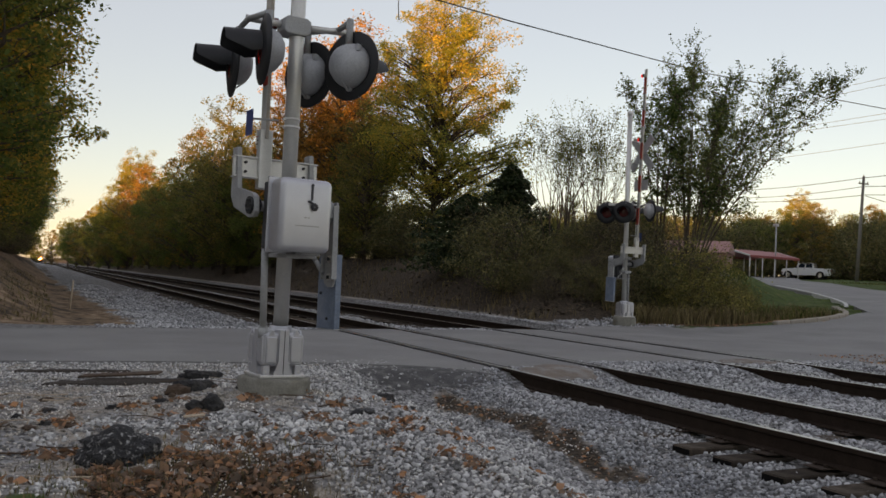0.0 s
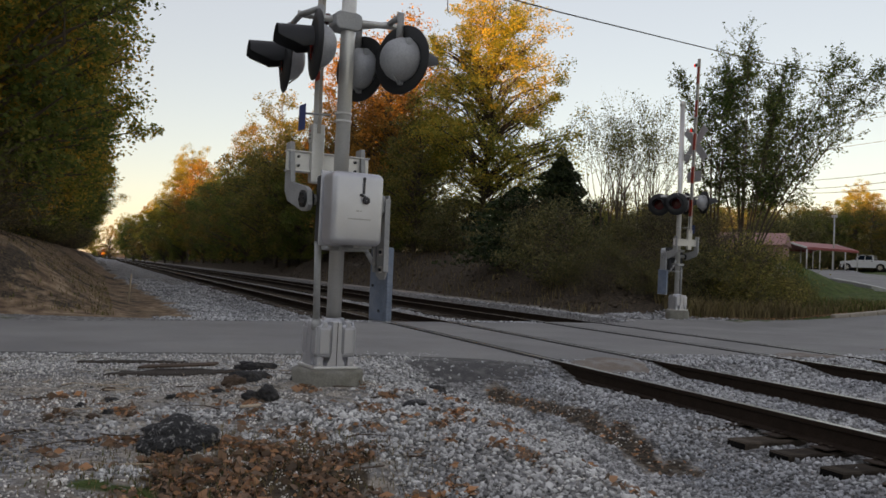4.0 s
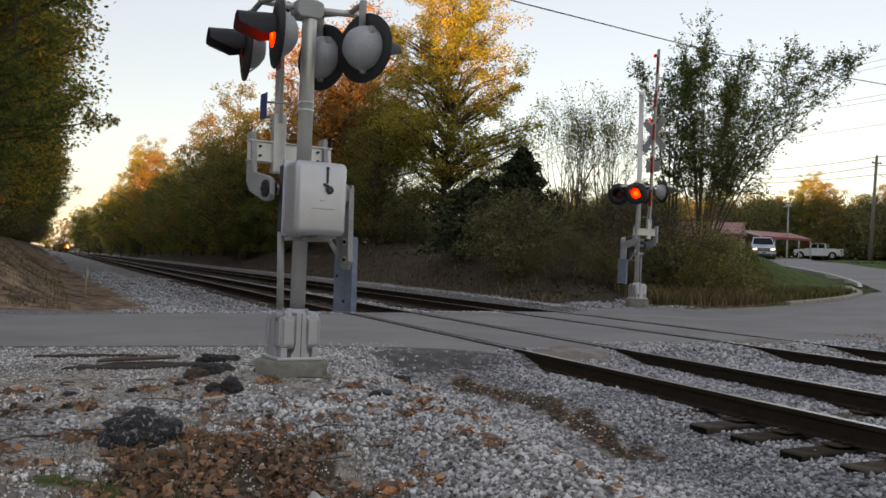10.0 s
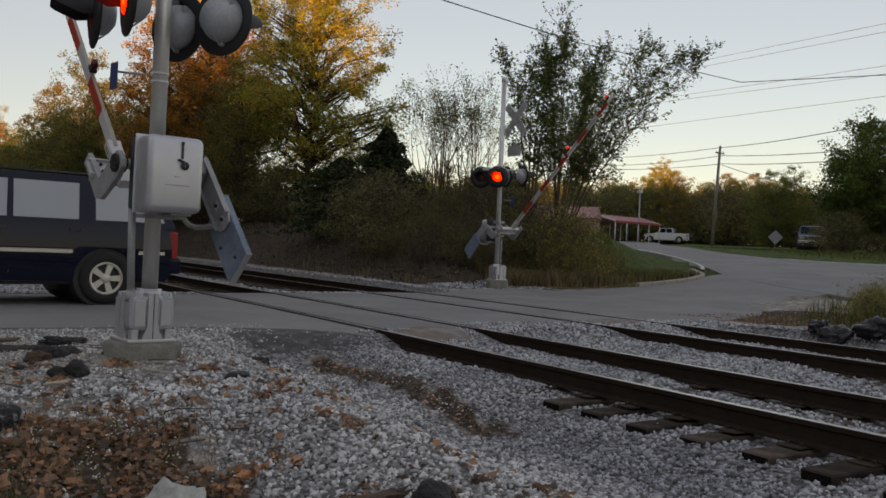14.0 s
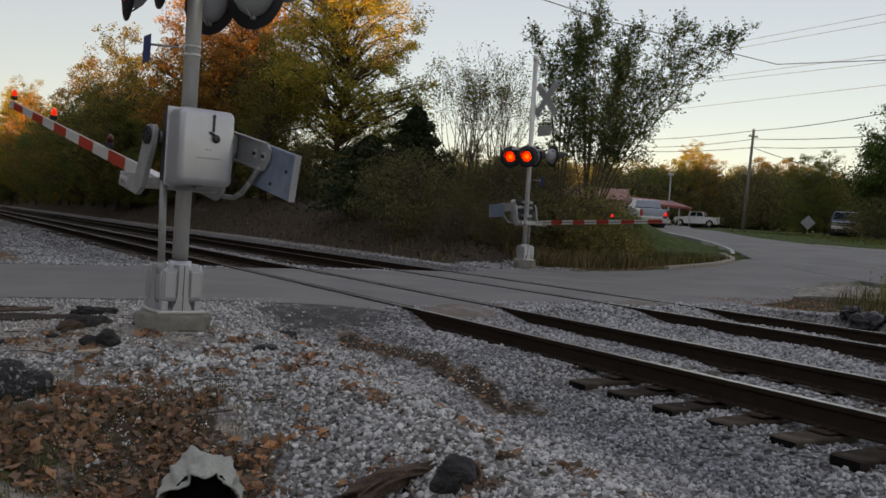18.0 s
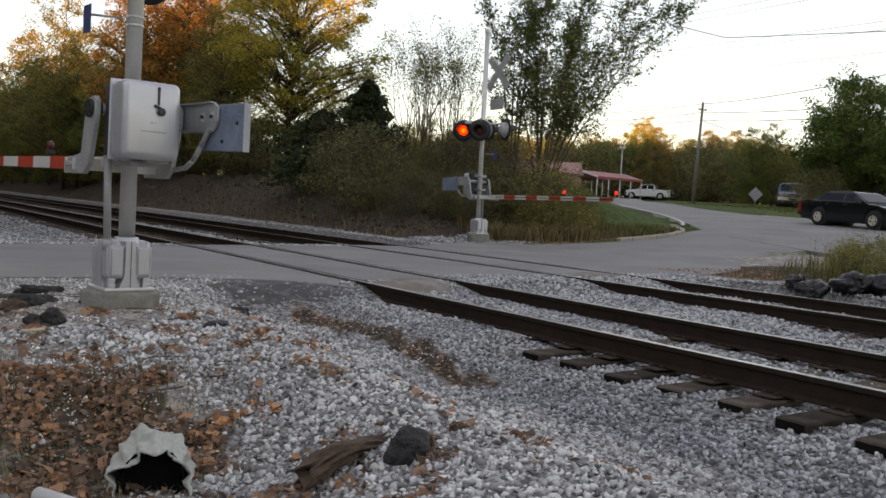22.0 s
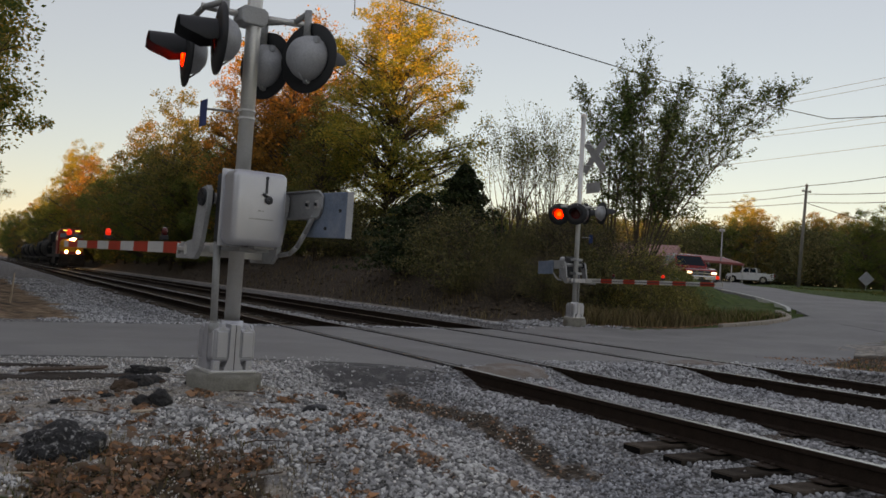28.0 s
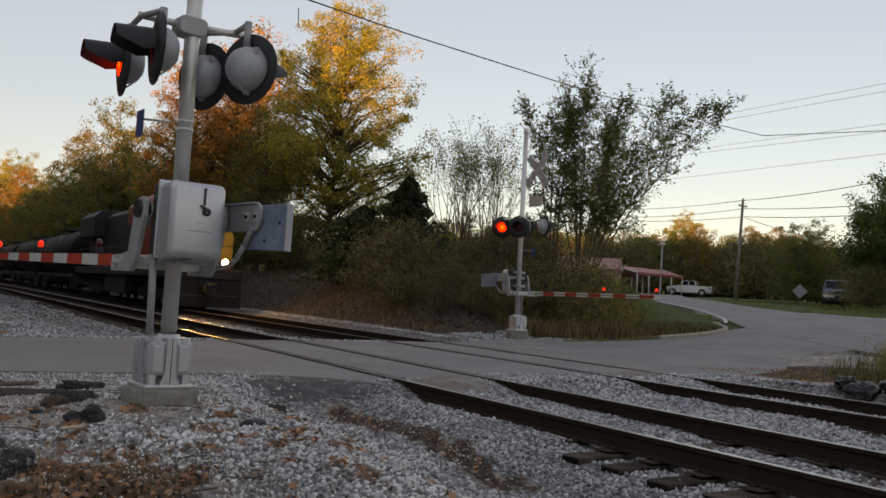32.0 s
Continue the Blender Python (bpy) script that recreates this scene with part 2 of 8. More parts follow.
M["paint_line"] = mat("worn_white_road_line", (0.5, 0.5, 0.47), 0.8, 0, 0.2, 3, 0.2, 60, 0.003)


# ---- building helpers ----
def part(name, bm, material, parent=None, label="", smooth=False):
    """Link a bmesh as one mesh object under a thing or a part."""
    me = bpy.data.meshes.new(name)
    if smooth:
        for f in bm.faces:
            f.smooth = True
    bm.to_mesh(me)
    bm.free()
    for m in (material if isinstance(material, (list, tuple)) else [material]):
        me.materials.append(m)
    ob = new(name, me)
    ob.parent = parent
    if label:
        ob["label"] = label
    return ob


def thing(name, m, label, category, group="", kind=""):
    ob = new(name)
    ob.empty_display_size = 0.3
    ob.matrix_basis = m
    return tagged(ob, label, category, group, kind)


def box(bm, x0, x1, y0, y1, z0, z1, bevel=0.0, m=None, mi=0, seg=2):
    t = Matrix.Translation(((x0 + x1) / 2, (y0 + y1) / 2, (z0 + z1) / 2)) @ Matrix.Diagonal((x1 - x0, y1 - y0, z1 - z0, 1))
    g = bmesh.ops.create_cube(bm, size=1, matrix=(m or Matrix()) @ t)
    fs = list({f for v in g["verts"] for f in v.link_faces})
    for f in fs:
        f.material_index = mi
    if bevel:
        es = list({e for v in g["verts"] for e in v.link_edges})
        r = bmesh.ops.bevel(bm, geom=es, offset=bevel, segments=seg, affect="EDGES", profile=0.5)
        for f in r["faces"]:
            f.material_index = mi
    return bm


def tube(bm, a, b, r0, r1=None, n=12, mi=0, caps=True):
    a, b = Vector(a), Vector(b)
    d = b - a
    q = d.to_track_quat("Z", "Y").to_matrix().to_4x4()
    g = bmesh.ops.create_cone(bm, cap_ends=caps, segments=n, radius1=r0, radius2=r0 if r1 is None else r1, depth=d.length, matrix=Matrix.Translation((a + b) / 2) @ q)
    for f in {f for v in g["verts"] for f in v.link_faces}:
        f.material_index = mi
        f.smooth = len(f.verts) == 4
    return bm


def lathe(bm, profile, n=24, m=None, mi=0):
    """Turn (radius, height) pairs round the local z axis."""
    m = m or Matrix()
    rings = []
    for r, z in profile:
        if r < 1e-5:
            rings.append([bm.verts.new(m @ Vector((0, 0, z)))])
        else:
            rings.append([bm.verts.new(m @ Vector((r * math.cos(2 * math.pi * k / n), r * math.sin(2 * math.pi * k / n), z))) for k in range(n)])
    for p, q in zip(rings, rings[1:]):
        for k in range(n):
            j = (k + 1) % n
            vs = [p[k % len(p)], p[j % len(p)], q[j % len(q)], q[k % len(q)]]
            vs = list(dict.fromkeys(vs))
            if len(vs) > 2:
                f = bm.faces.new(vs)
                f.smooth, f.material_index = True, mi
    return bm


def prism(bm, outline, axis, lo, hi, m=None, mi=0, bevel=0.0):
    """A flat outline of (u, v) pairs given thickness along an axis."""
    m = m or Matrix()
    put = {"x": lambda u, v, w: (w, u, v), "y": lambda u, v, w: (u, w, v), "z": lambda u, v, w: (u, v, w)}[axis]
    a = [bm.verts.new(m @ Vector(put(u, v, lo))) for u, v in outline]
    b = [bm.verts.new(m @ Vector(put(u, v, hi))) for u, v in outline]
    fs = [bm.faces.new(a), bm.faces.new(b[::-1])]
    k = len(a)
    for i in range(k):
        fs.append(bm.faces.new((a[(i + 1) % k], a[i], b[i], b[(i + 1) % k])))
    for f in fs:
        f.material_index = mi
    if bevel:
        r = bmesh.ops.bevel(bm, geom=list({e for f in fs for e in f.edges}), offset=bevel, segments=2, affect="EDGES", profile=0.5)
        for f in r["faces"]:
            f.material_index = mi
    bmesh.ops.recalc_face_normals(bm, faces=list(bm.faces))
    return bm


def mesh_from(name, verts, faces, materials, parent=None, smooth=False):
    me = bpy.data.meshes.new(name)
    me.from_pydata([tuple(v) for v in verts], [], [tuple(f) for f in faces])
    for m in materials:
        me.materials.append(m)
    if smooth:
        me.shade_smooth()
    ob = new(name, me)
    ob.parent = parent
    return ob


def fbm(x, y, s, seed=0.0):
    return noise.fractal(Vector((x / s, y / s, seed)), 1.0, 2.0, 4)


# ---- ground: one sheet ----
def lines(lo, hi, step, out_lo, out_hi, grow=1.16):
    mid = list(np.arange(lo, hi + 1e-6, step))
    s, v, up = step, hi, []
    while v < out_hi:
        s *= grow
        v += s
        up.append(v)
    s, v, dn = step, lo, []
    while v > out_lo:
        s *= grow
        v -= s
        dn.append(v)
    return dn[::-1] + mid + up


def cover(x, y):
    """How much of gravel, grass and fallen leaves lies at a place (each 0 to 1); the rest is bare earth."""
    x0 = x - track_x(y)
    nz = fbm(x, y, 1.3, 3.0)
    gravel = 0.0
    if 3.0 < x0 < 12.6:
        gravel = 1.0
    if y < 10.5 and -6 < x0 <= 3.0:
        gravel = 0.75 + 0.35 * nz
        n2 = fbm(x, y, 0.35, 5.0)
        gravel -= (0.55 + 0.9 * n2) * (1 - ss(0.5, 1.6, math.hypot((x - 0.7) / 1.6, (y - 7.6) / 1.2)))
        gravel -= (0.75 + 0.8 * n2) * (1 - ss(0.5, 1.5, math.hypot((x - 0.75) / 0.95, (y - 4.9) / 0.95)))
    if y < 9.8 and 3.7 < x0 < 5.0:
        gravel -= 1.4 * (1 - ss(0.04, 0.24, abs(x0 - 4.38 + 0.07 * math.sin(y * 2.3)) + 0.10 * fbm(x, y, 0.3, 4.0))) * ss(5.2, 5.8, y) * (1 - ss(8.8, 9.6, y))
    if y >= 10.5 and x0 <= 3.2:
        gravel = max(0.0, ss(1.5, 2.4, x0 + 0.5 * nz + 0.022 * (y - 18))) if y > 17.6 else 0.9
    if y > 18 and 12.6 <= x0 < 16.5 and y < 23:
        gravel = max(gravel, 1 - ss(0.8, 2.0, math.hypot((x - 14.6) / 1.5, (y - 20.0) / 1.0)))
    leaves = max(0.0, 0.95 * (1 - ss(0.45, 1.3, math.hypot((x - 0.92) / 0.82, (y - 4.75) / 0.85))) + 0.45 * nz + 0.45 * fbm(x, y, 0.25, 8.0)) if y < 9 and x0 < 3.0 else 0.0
    leaves = max(leaves, 0.8 * (1 - ss(0.4, 1.0, abs(y - 10.1 - 0.1 * (x - 13)) / 2.5)) * ss(12.6, 13.6, x0) * (1 - ss(17, 19, x0)))
    grass = 0.0
    if x0 > 14:
        grass = ss(16, 22, math.hypot(x, y) - 6)
        if y > 24 and x0 < 26 and y > 1.05 * x0:
            grass *= 0.15
    if x0 < -1.2:
        grass = 0.35 + 0.5 * nz
    if y < 5.6 and x < 1.1:
        for mx, my, mr in ((0.42, 4.71, 0.34), (0.15, 4.25, 0.36), (0.05, 4.85, 0.22)):
            grass = max(grass, (0.95 + 0.7 * fbm(x, y, 0.2, 6.0)) * (1 - ss(0.5, 1.1, math.hypot(x - mx, (y - my) * 1.5) / mr)))
    if y > 17.5 and x0 < 1.2:
        grass *= 0.3
        leaves = max(leaves, (0.35 + 0.8 * nz) * (1 - ss(0.8, 1.8, x0)))
    if y > 21 and (12.9 < x0 < 19.5 or (12.9 < x0 < 30 and y > 1.25 * x0)):
        leaves = max(leaves, 0.85 + 0.3 * nz)
    clay = 0.0
    if y > 17.2 and x0 < 3.5:
        clay = 1 - ss(1.3, 2.3, x0 + 0.5 * nz + 0.022 * (y - 18))
    if y < 10 and 3.7 < x0 < 5.0:
        leaves = max(leaves, 0.75 * (1 - min(1.0, max(0.0, gravel))))
    return [min(1.0, max(0.0, v)) for v in (gravel, grass, leaves, clay)]


def ground_material():
    m = bpy.data.materials.new("ground_cover")
    m.use_nodes = True
    n, l = m.node_tree.nodes, m.node_tree.links
    b = n["Principled BSDF"]
    b.inputs["Roughness"].default_value = 0.95
    b.inputs["Specular IOR Level"].default_value = 0.2
    tc = n.new("ShaderNodeTexCoord")

    def noi(scale, detail=6):
        k = n.new("ShaderNodeTexNoise")
        k.inputs["Scale"].default_value, k.inputs["Detail"].default_value = scale, detail
        l.new(tc.outputs["Object"], k.inputs["Vector"])
        return k.outputs["Fac"]

    def ramp(fac, *stops):
        k = n.new("ShaderNodeValToRGB")
        e = k.color_ramp.elements
        while len(e) < len(stops):
            e.new(0.5)
        for i, (p, c) in enumerate(stops):
            e[i].position, e[i].color = p, (*c, 1)
        l.new(fac, k.inputs[0])
        return k.outputs[0]

    def mix(f, a, c):
        k = n.new("ShaderNodeMix")
        k.data_type = "RGBA"
        l.new(f, k.inputs["Factor"])
        l.new(a, k.inputs["A"])
        l.new(c, k.inputs["B"])
        return k.outputs["Result"]

    att = n.new("ShaderNodeAttribute")
    att.attribute_name = "cover"
    sep = n.new("ShaderNodeSeparateColor")
    l.new(att.outputs["Color"], sep.inputs[0])
    vor = n.new("ShaderNodeTexVoronoi")
    vor.inputs["Scale"].default_value = 30
    l.new(tc.outputs["Object"], vor.inputs["Vector"])
    vsep = n.new("ShaderNodeSeparateColor")
    l.new(vor.outputs["Color"], vsep.inputs[0])
    earth = ramp(noi(1.2, 9), (0.3, (0.22, 0.185, 0.15)), (0.55, (0.44, 0.39, 0.33)), (0.75, (0.58, 0.53, 0.46)))
    gravel0 = ramp(vsep.outputs[0], (0.0, (0.07, 0.068, 0.066)), (0.5, (0.21, 0.206, 0.20)), (1.0, (0.39, 0.385, 0.38)))
    earth = mix(ramp(noi(7, 9), (0.40, (0.0, 0.0, 0.0)), (0.60, (0.9, 0.9, 0.9))), earth, gravel0)
    gravel = gravel0
    grass = ramp(noi(2.5, 9), (0.3, (0.035, 0.05, 0.015)), (0.55, (0.075, 0.115, 0.03)), (0.75, (0.14, 0.13, 0.05)))
    leaf = ramp(noi(14, 5), (0.35, (0.036, 0.029, 0.023)), (0.55, (0.088, 0.067, 0.049)), (0.7, (0.155, 0.115, 0.077)))
    edge = noi(5, 8)

    def soft(ch):
        k = n.new("ShaderNodeMath")
        k.operation = "ADD"
        l.new(sep.outputs[ch], k.inputs[0])
        l.new(edge, k.inputs[1])
        r = n.new("ShaderNodeMapRange")
        r.inputs["From Min"].default_value, r.inputs["From Max"].default_value = 0.85, 1.1
        l.new(k.outputs[0], r.inputs["Value"])
        return r.outputs[0]

    clay = ramp(noi(3.5, 9), (0.32, (0.10, 0.068, 0.046)), (0.5, (0.25, 0.165, 0.105)), (0.68, (0.40, 0.29, 0.195)))
    ca = n.new("ShaderNodeMath")
    ca.operation = "ADD"
    l.new(att.outputs["Alpha"], ca.inputs[0])
    l.new(edge, ca.inputs[1])
    cr = n.new("ShaderNodeMapRange")
    cr.inputs["From Min"].default_value, cr.inputs["From Max"].default_value = 0.85, 1.1
    l.new(ca.outputs[0], cr.inputs["Value"])
    c = mix(cr.outputs[0], mix(soft(0), earth, gravel), clay)
    c = mix(soft(1), c, grass)
    c = mix(soft(2), c, leaf)
    l.new(c, b.inputs["Base Color"])
    bp = n.new("ShaderNodeBump")
    bp.inputs["Strength"].default_value, bp.inputs["Distance"].default_value = 0.8, 0.03
    l.new(vor.outputs["Distance"], bp.inputs["Height"])
    l.new(bp.outputs[0], b.inputs["Normal"])
    return m


def ground_z(x, y):
    z = H(x, y)
    if not (8.9 < y < 18.6 and x < 16):
        z += 0.02 * fbm(x, y, 0.5, 7.0) + 0.05 * fbm(x, y, 2.5, 9.0) * (0.4 if 3.0 < x - track_x(y) < 13 else 1.0)
    return z


def build_ground():
    xs = lines(-4, 18, 0.14, -900, 900)
    ys = lines(1.2, 24, 0.14, -500, 1500)
    edge = [(p.x, p.y) for p in spread(LEFT_EDGE, 40)] + [(p.x, p.y) for p in spread(RIGHT_EDGE, 40)][::-1]

    def bed(x, y):
        """The land is cut away under the main road's surface."""
        if not (15.5 < x < 97 and 3 < y < 96):
            return 0.0
        hit = False
        for (ax, ay), (bx, by) in zip(edge, edge[1:] + edge[:1]):
            if (ay > y) != (by > y) and x < ax + (bx - ax) * (y - ay) / (by - ay):
                hit = not hit
        if hit:
            return 0.3
        low = 11.5 + 0.75 * (x - 15.2) if x < 18.4 else 13.9 + 0.08 * (x - 18.4)
        return 0.12 if x < 26 and low + 0.2 < y < 18.3 else 0.0

    V = [(x, y, ground_z(x, y) - bed(x, y)) for y in ys for x in xs]
    w = len(xs)
    F = [(j * w + i, j * w + i + 1, (j + 1) * w + i + 1, (j + 1) * w + i) for j in range(len(ys) - 1) for i in range(w - 1)]
    ob = mesh_from("ground", V, F, [ground_material()], smooth=True)
    ca = ob.data.color_attributes.new("cover", "FLOAT_COLOR", "POINT")
    vals = np.ones((len(V), 4), np.float32)
    for i, v in enumerate(V):
        vals[i, :] = cover(v[0], v[1])
    ca.data.foreach_set("color", vals.ravel())
    tagged(ob, "earth, grey gravel, dry leaves and rough grass beside the railway", "ground", kind="structure")



# ---- road ----
def ribbon(name, rows, lift, material, label="", kind="structure", cuts=10, parent=None, category="", crown=0.0):
    """A strip draped on the land between two edges; rows of near x, y and far x, y."""
    V, F = [], []
    k = cuts + 1
    for (ax, ay, bx, by) in rows:
        for i in range(k):
            u = i / cuts
            x, y = ax + (bx - ax) * u, ay + (by - ay) * u
            base = H(x, y)
            V.append((x, y, base + lift + crown * 4 * u * (1 - u) + 0.006 * fbm(x, y, 1.1, 2.0)))
    for j in range(len(rows) - 1):
        for i in range(cuts):
            F.append((j * k + i, j * k + i + 1, (j + 1) * k + i + 1, (j + 1) * k + i))
    n0 = len(V)
    for j in range(len(rows)):
        for i in (0, cuts):
            x, y, z = V[j * k + i]
            V.append((x, y, z - 0.25))
    for j in range(len(rows) - 1):
        a = n0 + 2 * j
        F.append((j * k, (j + 1) * k, a + 2, a))
        F.append(((j + 1) * k + cuts, j * k + cuts, a + 1, a + 3))
    ob = mesh_from(name, V, F, [material], parent, smooth=False)
    return tagged(ob, label, category, kind=kind)


def spread(pts, n):
    """n points along a polyline, rounded at its corners."""
    P = [Vector(p) for p in pts]
    for _ in range(3):
        Q = [P[0]]
        for a, b in zip(P, P[1:]):
            Q += [a.lerp(b, 0.25), a.lerp(b, 0.75)]
        P = Q + [P[-1]]
    L = [0.0]
    for a, b in zip(P, P[1:]):
        L.append(L[-1] + (b - a).length)
    out, i = [], 0
    for k in range(n):
        s = L[-1] * k / (n - 1)
        while i < len(P) - 2 and L[i + 1] < s:
            i += 1
        out.append(P[i].lerp(P[i + 1], (s - L[i]) / max(1e-9, L[i + 1] - L[i])))
    return out


def edges_to_rows(a, b, n):
    return [(p.x, p.y, q.x, q.y) for p, q in zip(spread(a, n), spread(b, n))]


def crossing_rows():
    near = [(-140, 12.5), (-40, 11.0), (-6, 10.9), (-0.4, 10.85), (3.2, 10.6), (4.3, 10.2), (5.2, 9.55), (7.4, 9.75), (8.9, 10.5), (10.2, 10.3), (13, 10.4), (15.2, 11.3), (18.4, 13.6), (21, 13.9), (26, 14.5)]
    far = [(-140, 18), (-40, 16.4), (-6, 15.9), (-0.5, 15.9), (3.2, 16.65), (4.3, 16.6), (5.2, 16.65), (7.4, 17.0), (8.9, 17.6), (10.2, 18.0), (13, 18.9), (15.6, 19.5), (18, 18.95), (21, 18.5), (25, 20)]
    rows = []
    for i in range(len(near) - 1):
        k = 6 if near[i + 1][0] - near[i][0] > 2 else 3
        for j in range(k):
            u = j / k
            rows.append((near[i][0] + (near[i + 1][0] - near[i][0]) * u, near[i][1] + (near[i + 1][1] - near[i][1]) * u,
                         far[i][0] + (far[i + 1][0] - far[i][0]) * u, far[i][1] + (far[i + 1][1] - far[i][1]) * u))
    rows.append((*near[-1], *far[-1]))
    return rows


ribbon("road", crossing_rows(), 0.016, M["asphalt"], "worn grey asphalt road across the two railway tracks", category="road", cuts=14)
LEFT_EDGE = [(19.5, 8), (21.5, 14), (23.6, 19.2), (27.5, 23.0), (33, 30), (36.5, 35.5), (41, 42), (50, 54), (64, 68), (90, 95)]
RIGHT_EDGE = [(45, 4), (42, 12), (39.5, 20.0), (37.6, 24.8), (38.6, 29.5), (41.5, 34.5), (46.5, 41), (55, 51), (69, 64), (96, 91)]
build_ground()
ribbon("main_road", edges_to_rows(LEFT_EDGE, RIGHT_EDGE, 46), 0.021, M["asphalt"], "grey asphalt road climbing in a bend past the houses", category="road")


# ---- railway tracks ----
RAIL_X = ((5.46, 6.965), (9.43, 10.935))


def rail_mesh(x, y0, y1, step, parent):
    """A flat-bottomed rail: head, web and foot, polished on top."""
    out = [(-0.07, -0.172), (0.07, -0.172), (0.07, -0.16), (0.012, -0.145), (0.010, -0.045), (0.036, -0.035), (0.037, -0.006), (0.030, 0.0), (-0.030, 0.0), (-0.037, -0.006), (-0.036, -0.035), (-0.010, -0.045), (-0.012, -0.145), (-0.07, -0.16)]
    ys = list(np.arange(y0, y1, step)) + [y1]
    k = len(out)
    V = [(x + track_x(y) + u, y, v) for y in ys for u, v in out]
    F = [(j * k + i, j * k + (i + 1) % k, (j + 1) * k + (i + 1) % k, (j + 1) * k + i) for j in range(len(ys) - 1) for i in range(k)]
    ob = mesh_from("rail", V, F, [M["rail_side"], M["rail_top"]], parent)
    for p in ob.data.polygons:
        p.material_index = 1 if p.index % k == 7 else 0
    return ob


def tie_mesh():
    bm = bmesh.new()
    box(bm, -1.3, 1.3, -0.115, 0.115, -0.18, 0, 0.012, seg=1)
    # the two end faces take the near-black material
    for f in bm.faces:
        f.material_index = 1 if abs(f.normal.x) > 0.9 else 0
    me = bpy.data.meshes.new("tie")
    bm.to_mesh(me)
    bm.free()
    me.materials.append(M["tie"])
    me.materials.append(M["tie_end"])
    return me


def plate_mesh():
    bm = bmesh.new()
    box(bm, -0.17, 0.17, -0.09, 0.09, 0, 0.012, 0.003, seg=1)
    for sx in (-0.085, 0.085):
        for sy in (-0.05, 0.05):
            box(bm, sx - 0.015, sx + 0.015, sy - 0.012, sy + 0.012, 0.012, 0.035, 0.004, seg=1)
    me = bpy.data.meshes.new("tie_plate")
    bm.to_mesh(me)
    bm.free()
    me.materials.append(M["plate"])
    return me


def build_track(rails, y_far_parts):
    mid = (rails[0] + rails[1]) / 2
    tr = thing("railway_track", Matrix(), "rusty steel rails on weathered wooden ties in grey ballast", "railway track", "railway tracks", "structure")
    for x in rails:
        rail_mesh(x, -12, 160, 4, tr)
        rail_mesh(x, 160, 900, 10, tr)
    tie, pl = tie_mesh(), plate_mesh()
    rnd = random.Random(int(mid * 10))
    y = 3.67 - 23 * 0.5225
    far_v, far_f = [], []
    while y < 260:
        y += 0.5225
        if 10.1 < y < 17.4:
            continue
        dx, dz, rot = rnd.uniform(-0.06, 0.06), rnd.uniform(-0.02, 0.004), rnd.uniform(-1.5, 1.5)
        if y < y_far_parts:
            o = new("tie", tie)
            o.parent = tr
            o.matrix_basis = pose(mid + dx, y + rnd.uniform(-0.02, 0.02), -0.187 + dz, 0, 0, rot)
            if y < 22:
                for x in rails:
                    p = new("tie_plate", pl)
                    p.parent = tr
                    p.matrix_basis = pose(x, y, -0.186, 0, 0, 0)
        else:
            n0 = len(far_v)
            cx = mid + dx + track_x(y)
            far_v += [(cx + a, y + b, -0.19 + dz) for a, b in ((-1.3, -0.11), (1.3, -0.11), (1.3, 0.11), (-1.3, 0.11))]
            far_v += [(cx + a, y + b, -0.33) for a, b in ((-1.3, -0.11), (1.3, -0.11), (1.3, 0.11), (-1.3, 0.11))]
            far_f += [tuple(n0 + i for i in q) for q in ((0, 1, 2, 3), (0, 4, 5, 1), (3, 7, 4, 0), (1, 5, 6, 2))]
    tagged(mesh_from("tie_row", far_v, far_f, [M["tie"]], tr), kind="stuff")


build_track(RAIL_X[0], 100)
build_track(RAIL_X[1], 100)


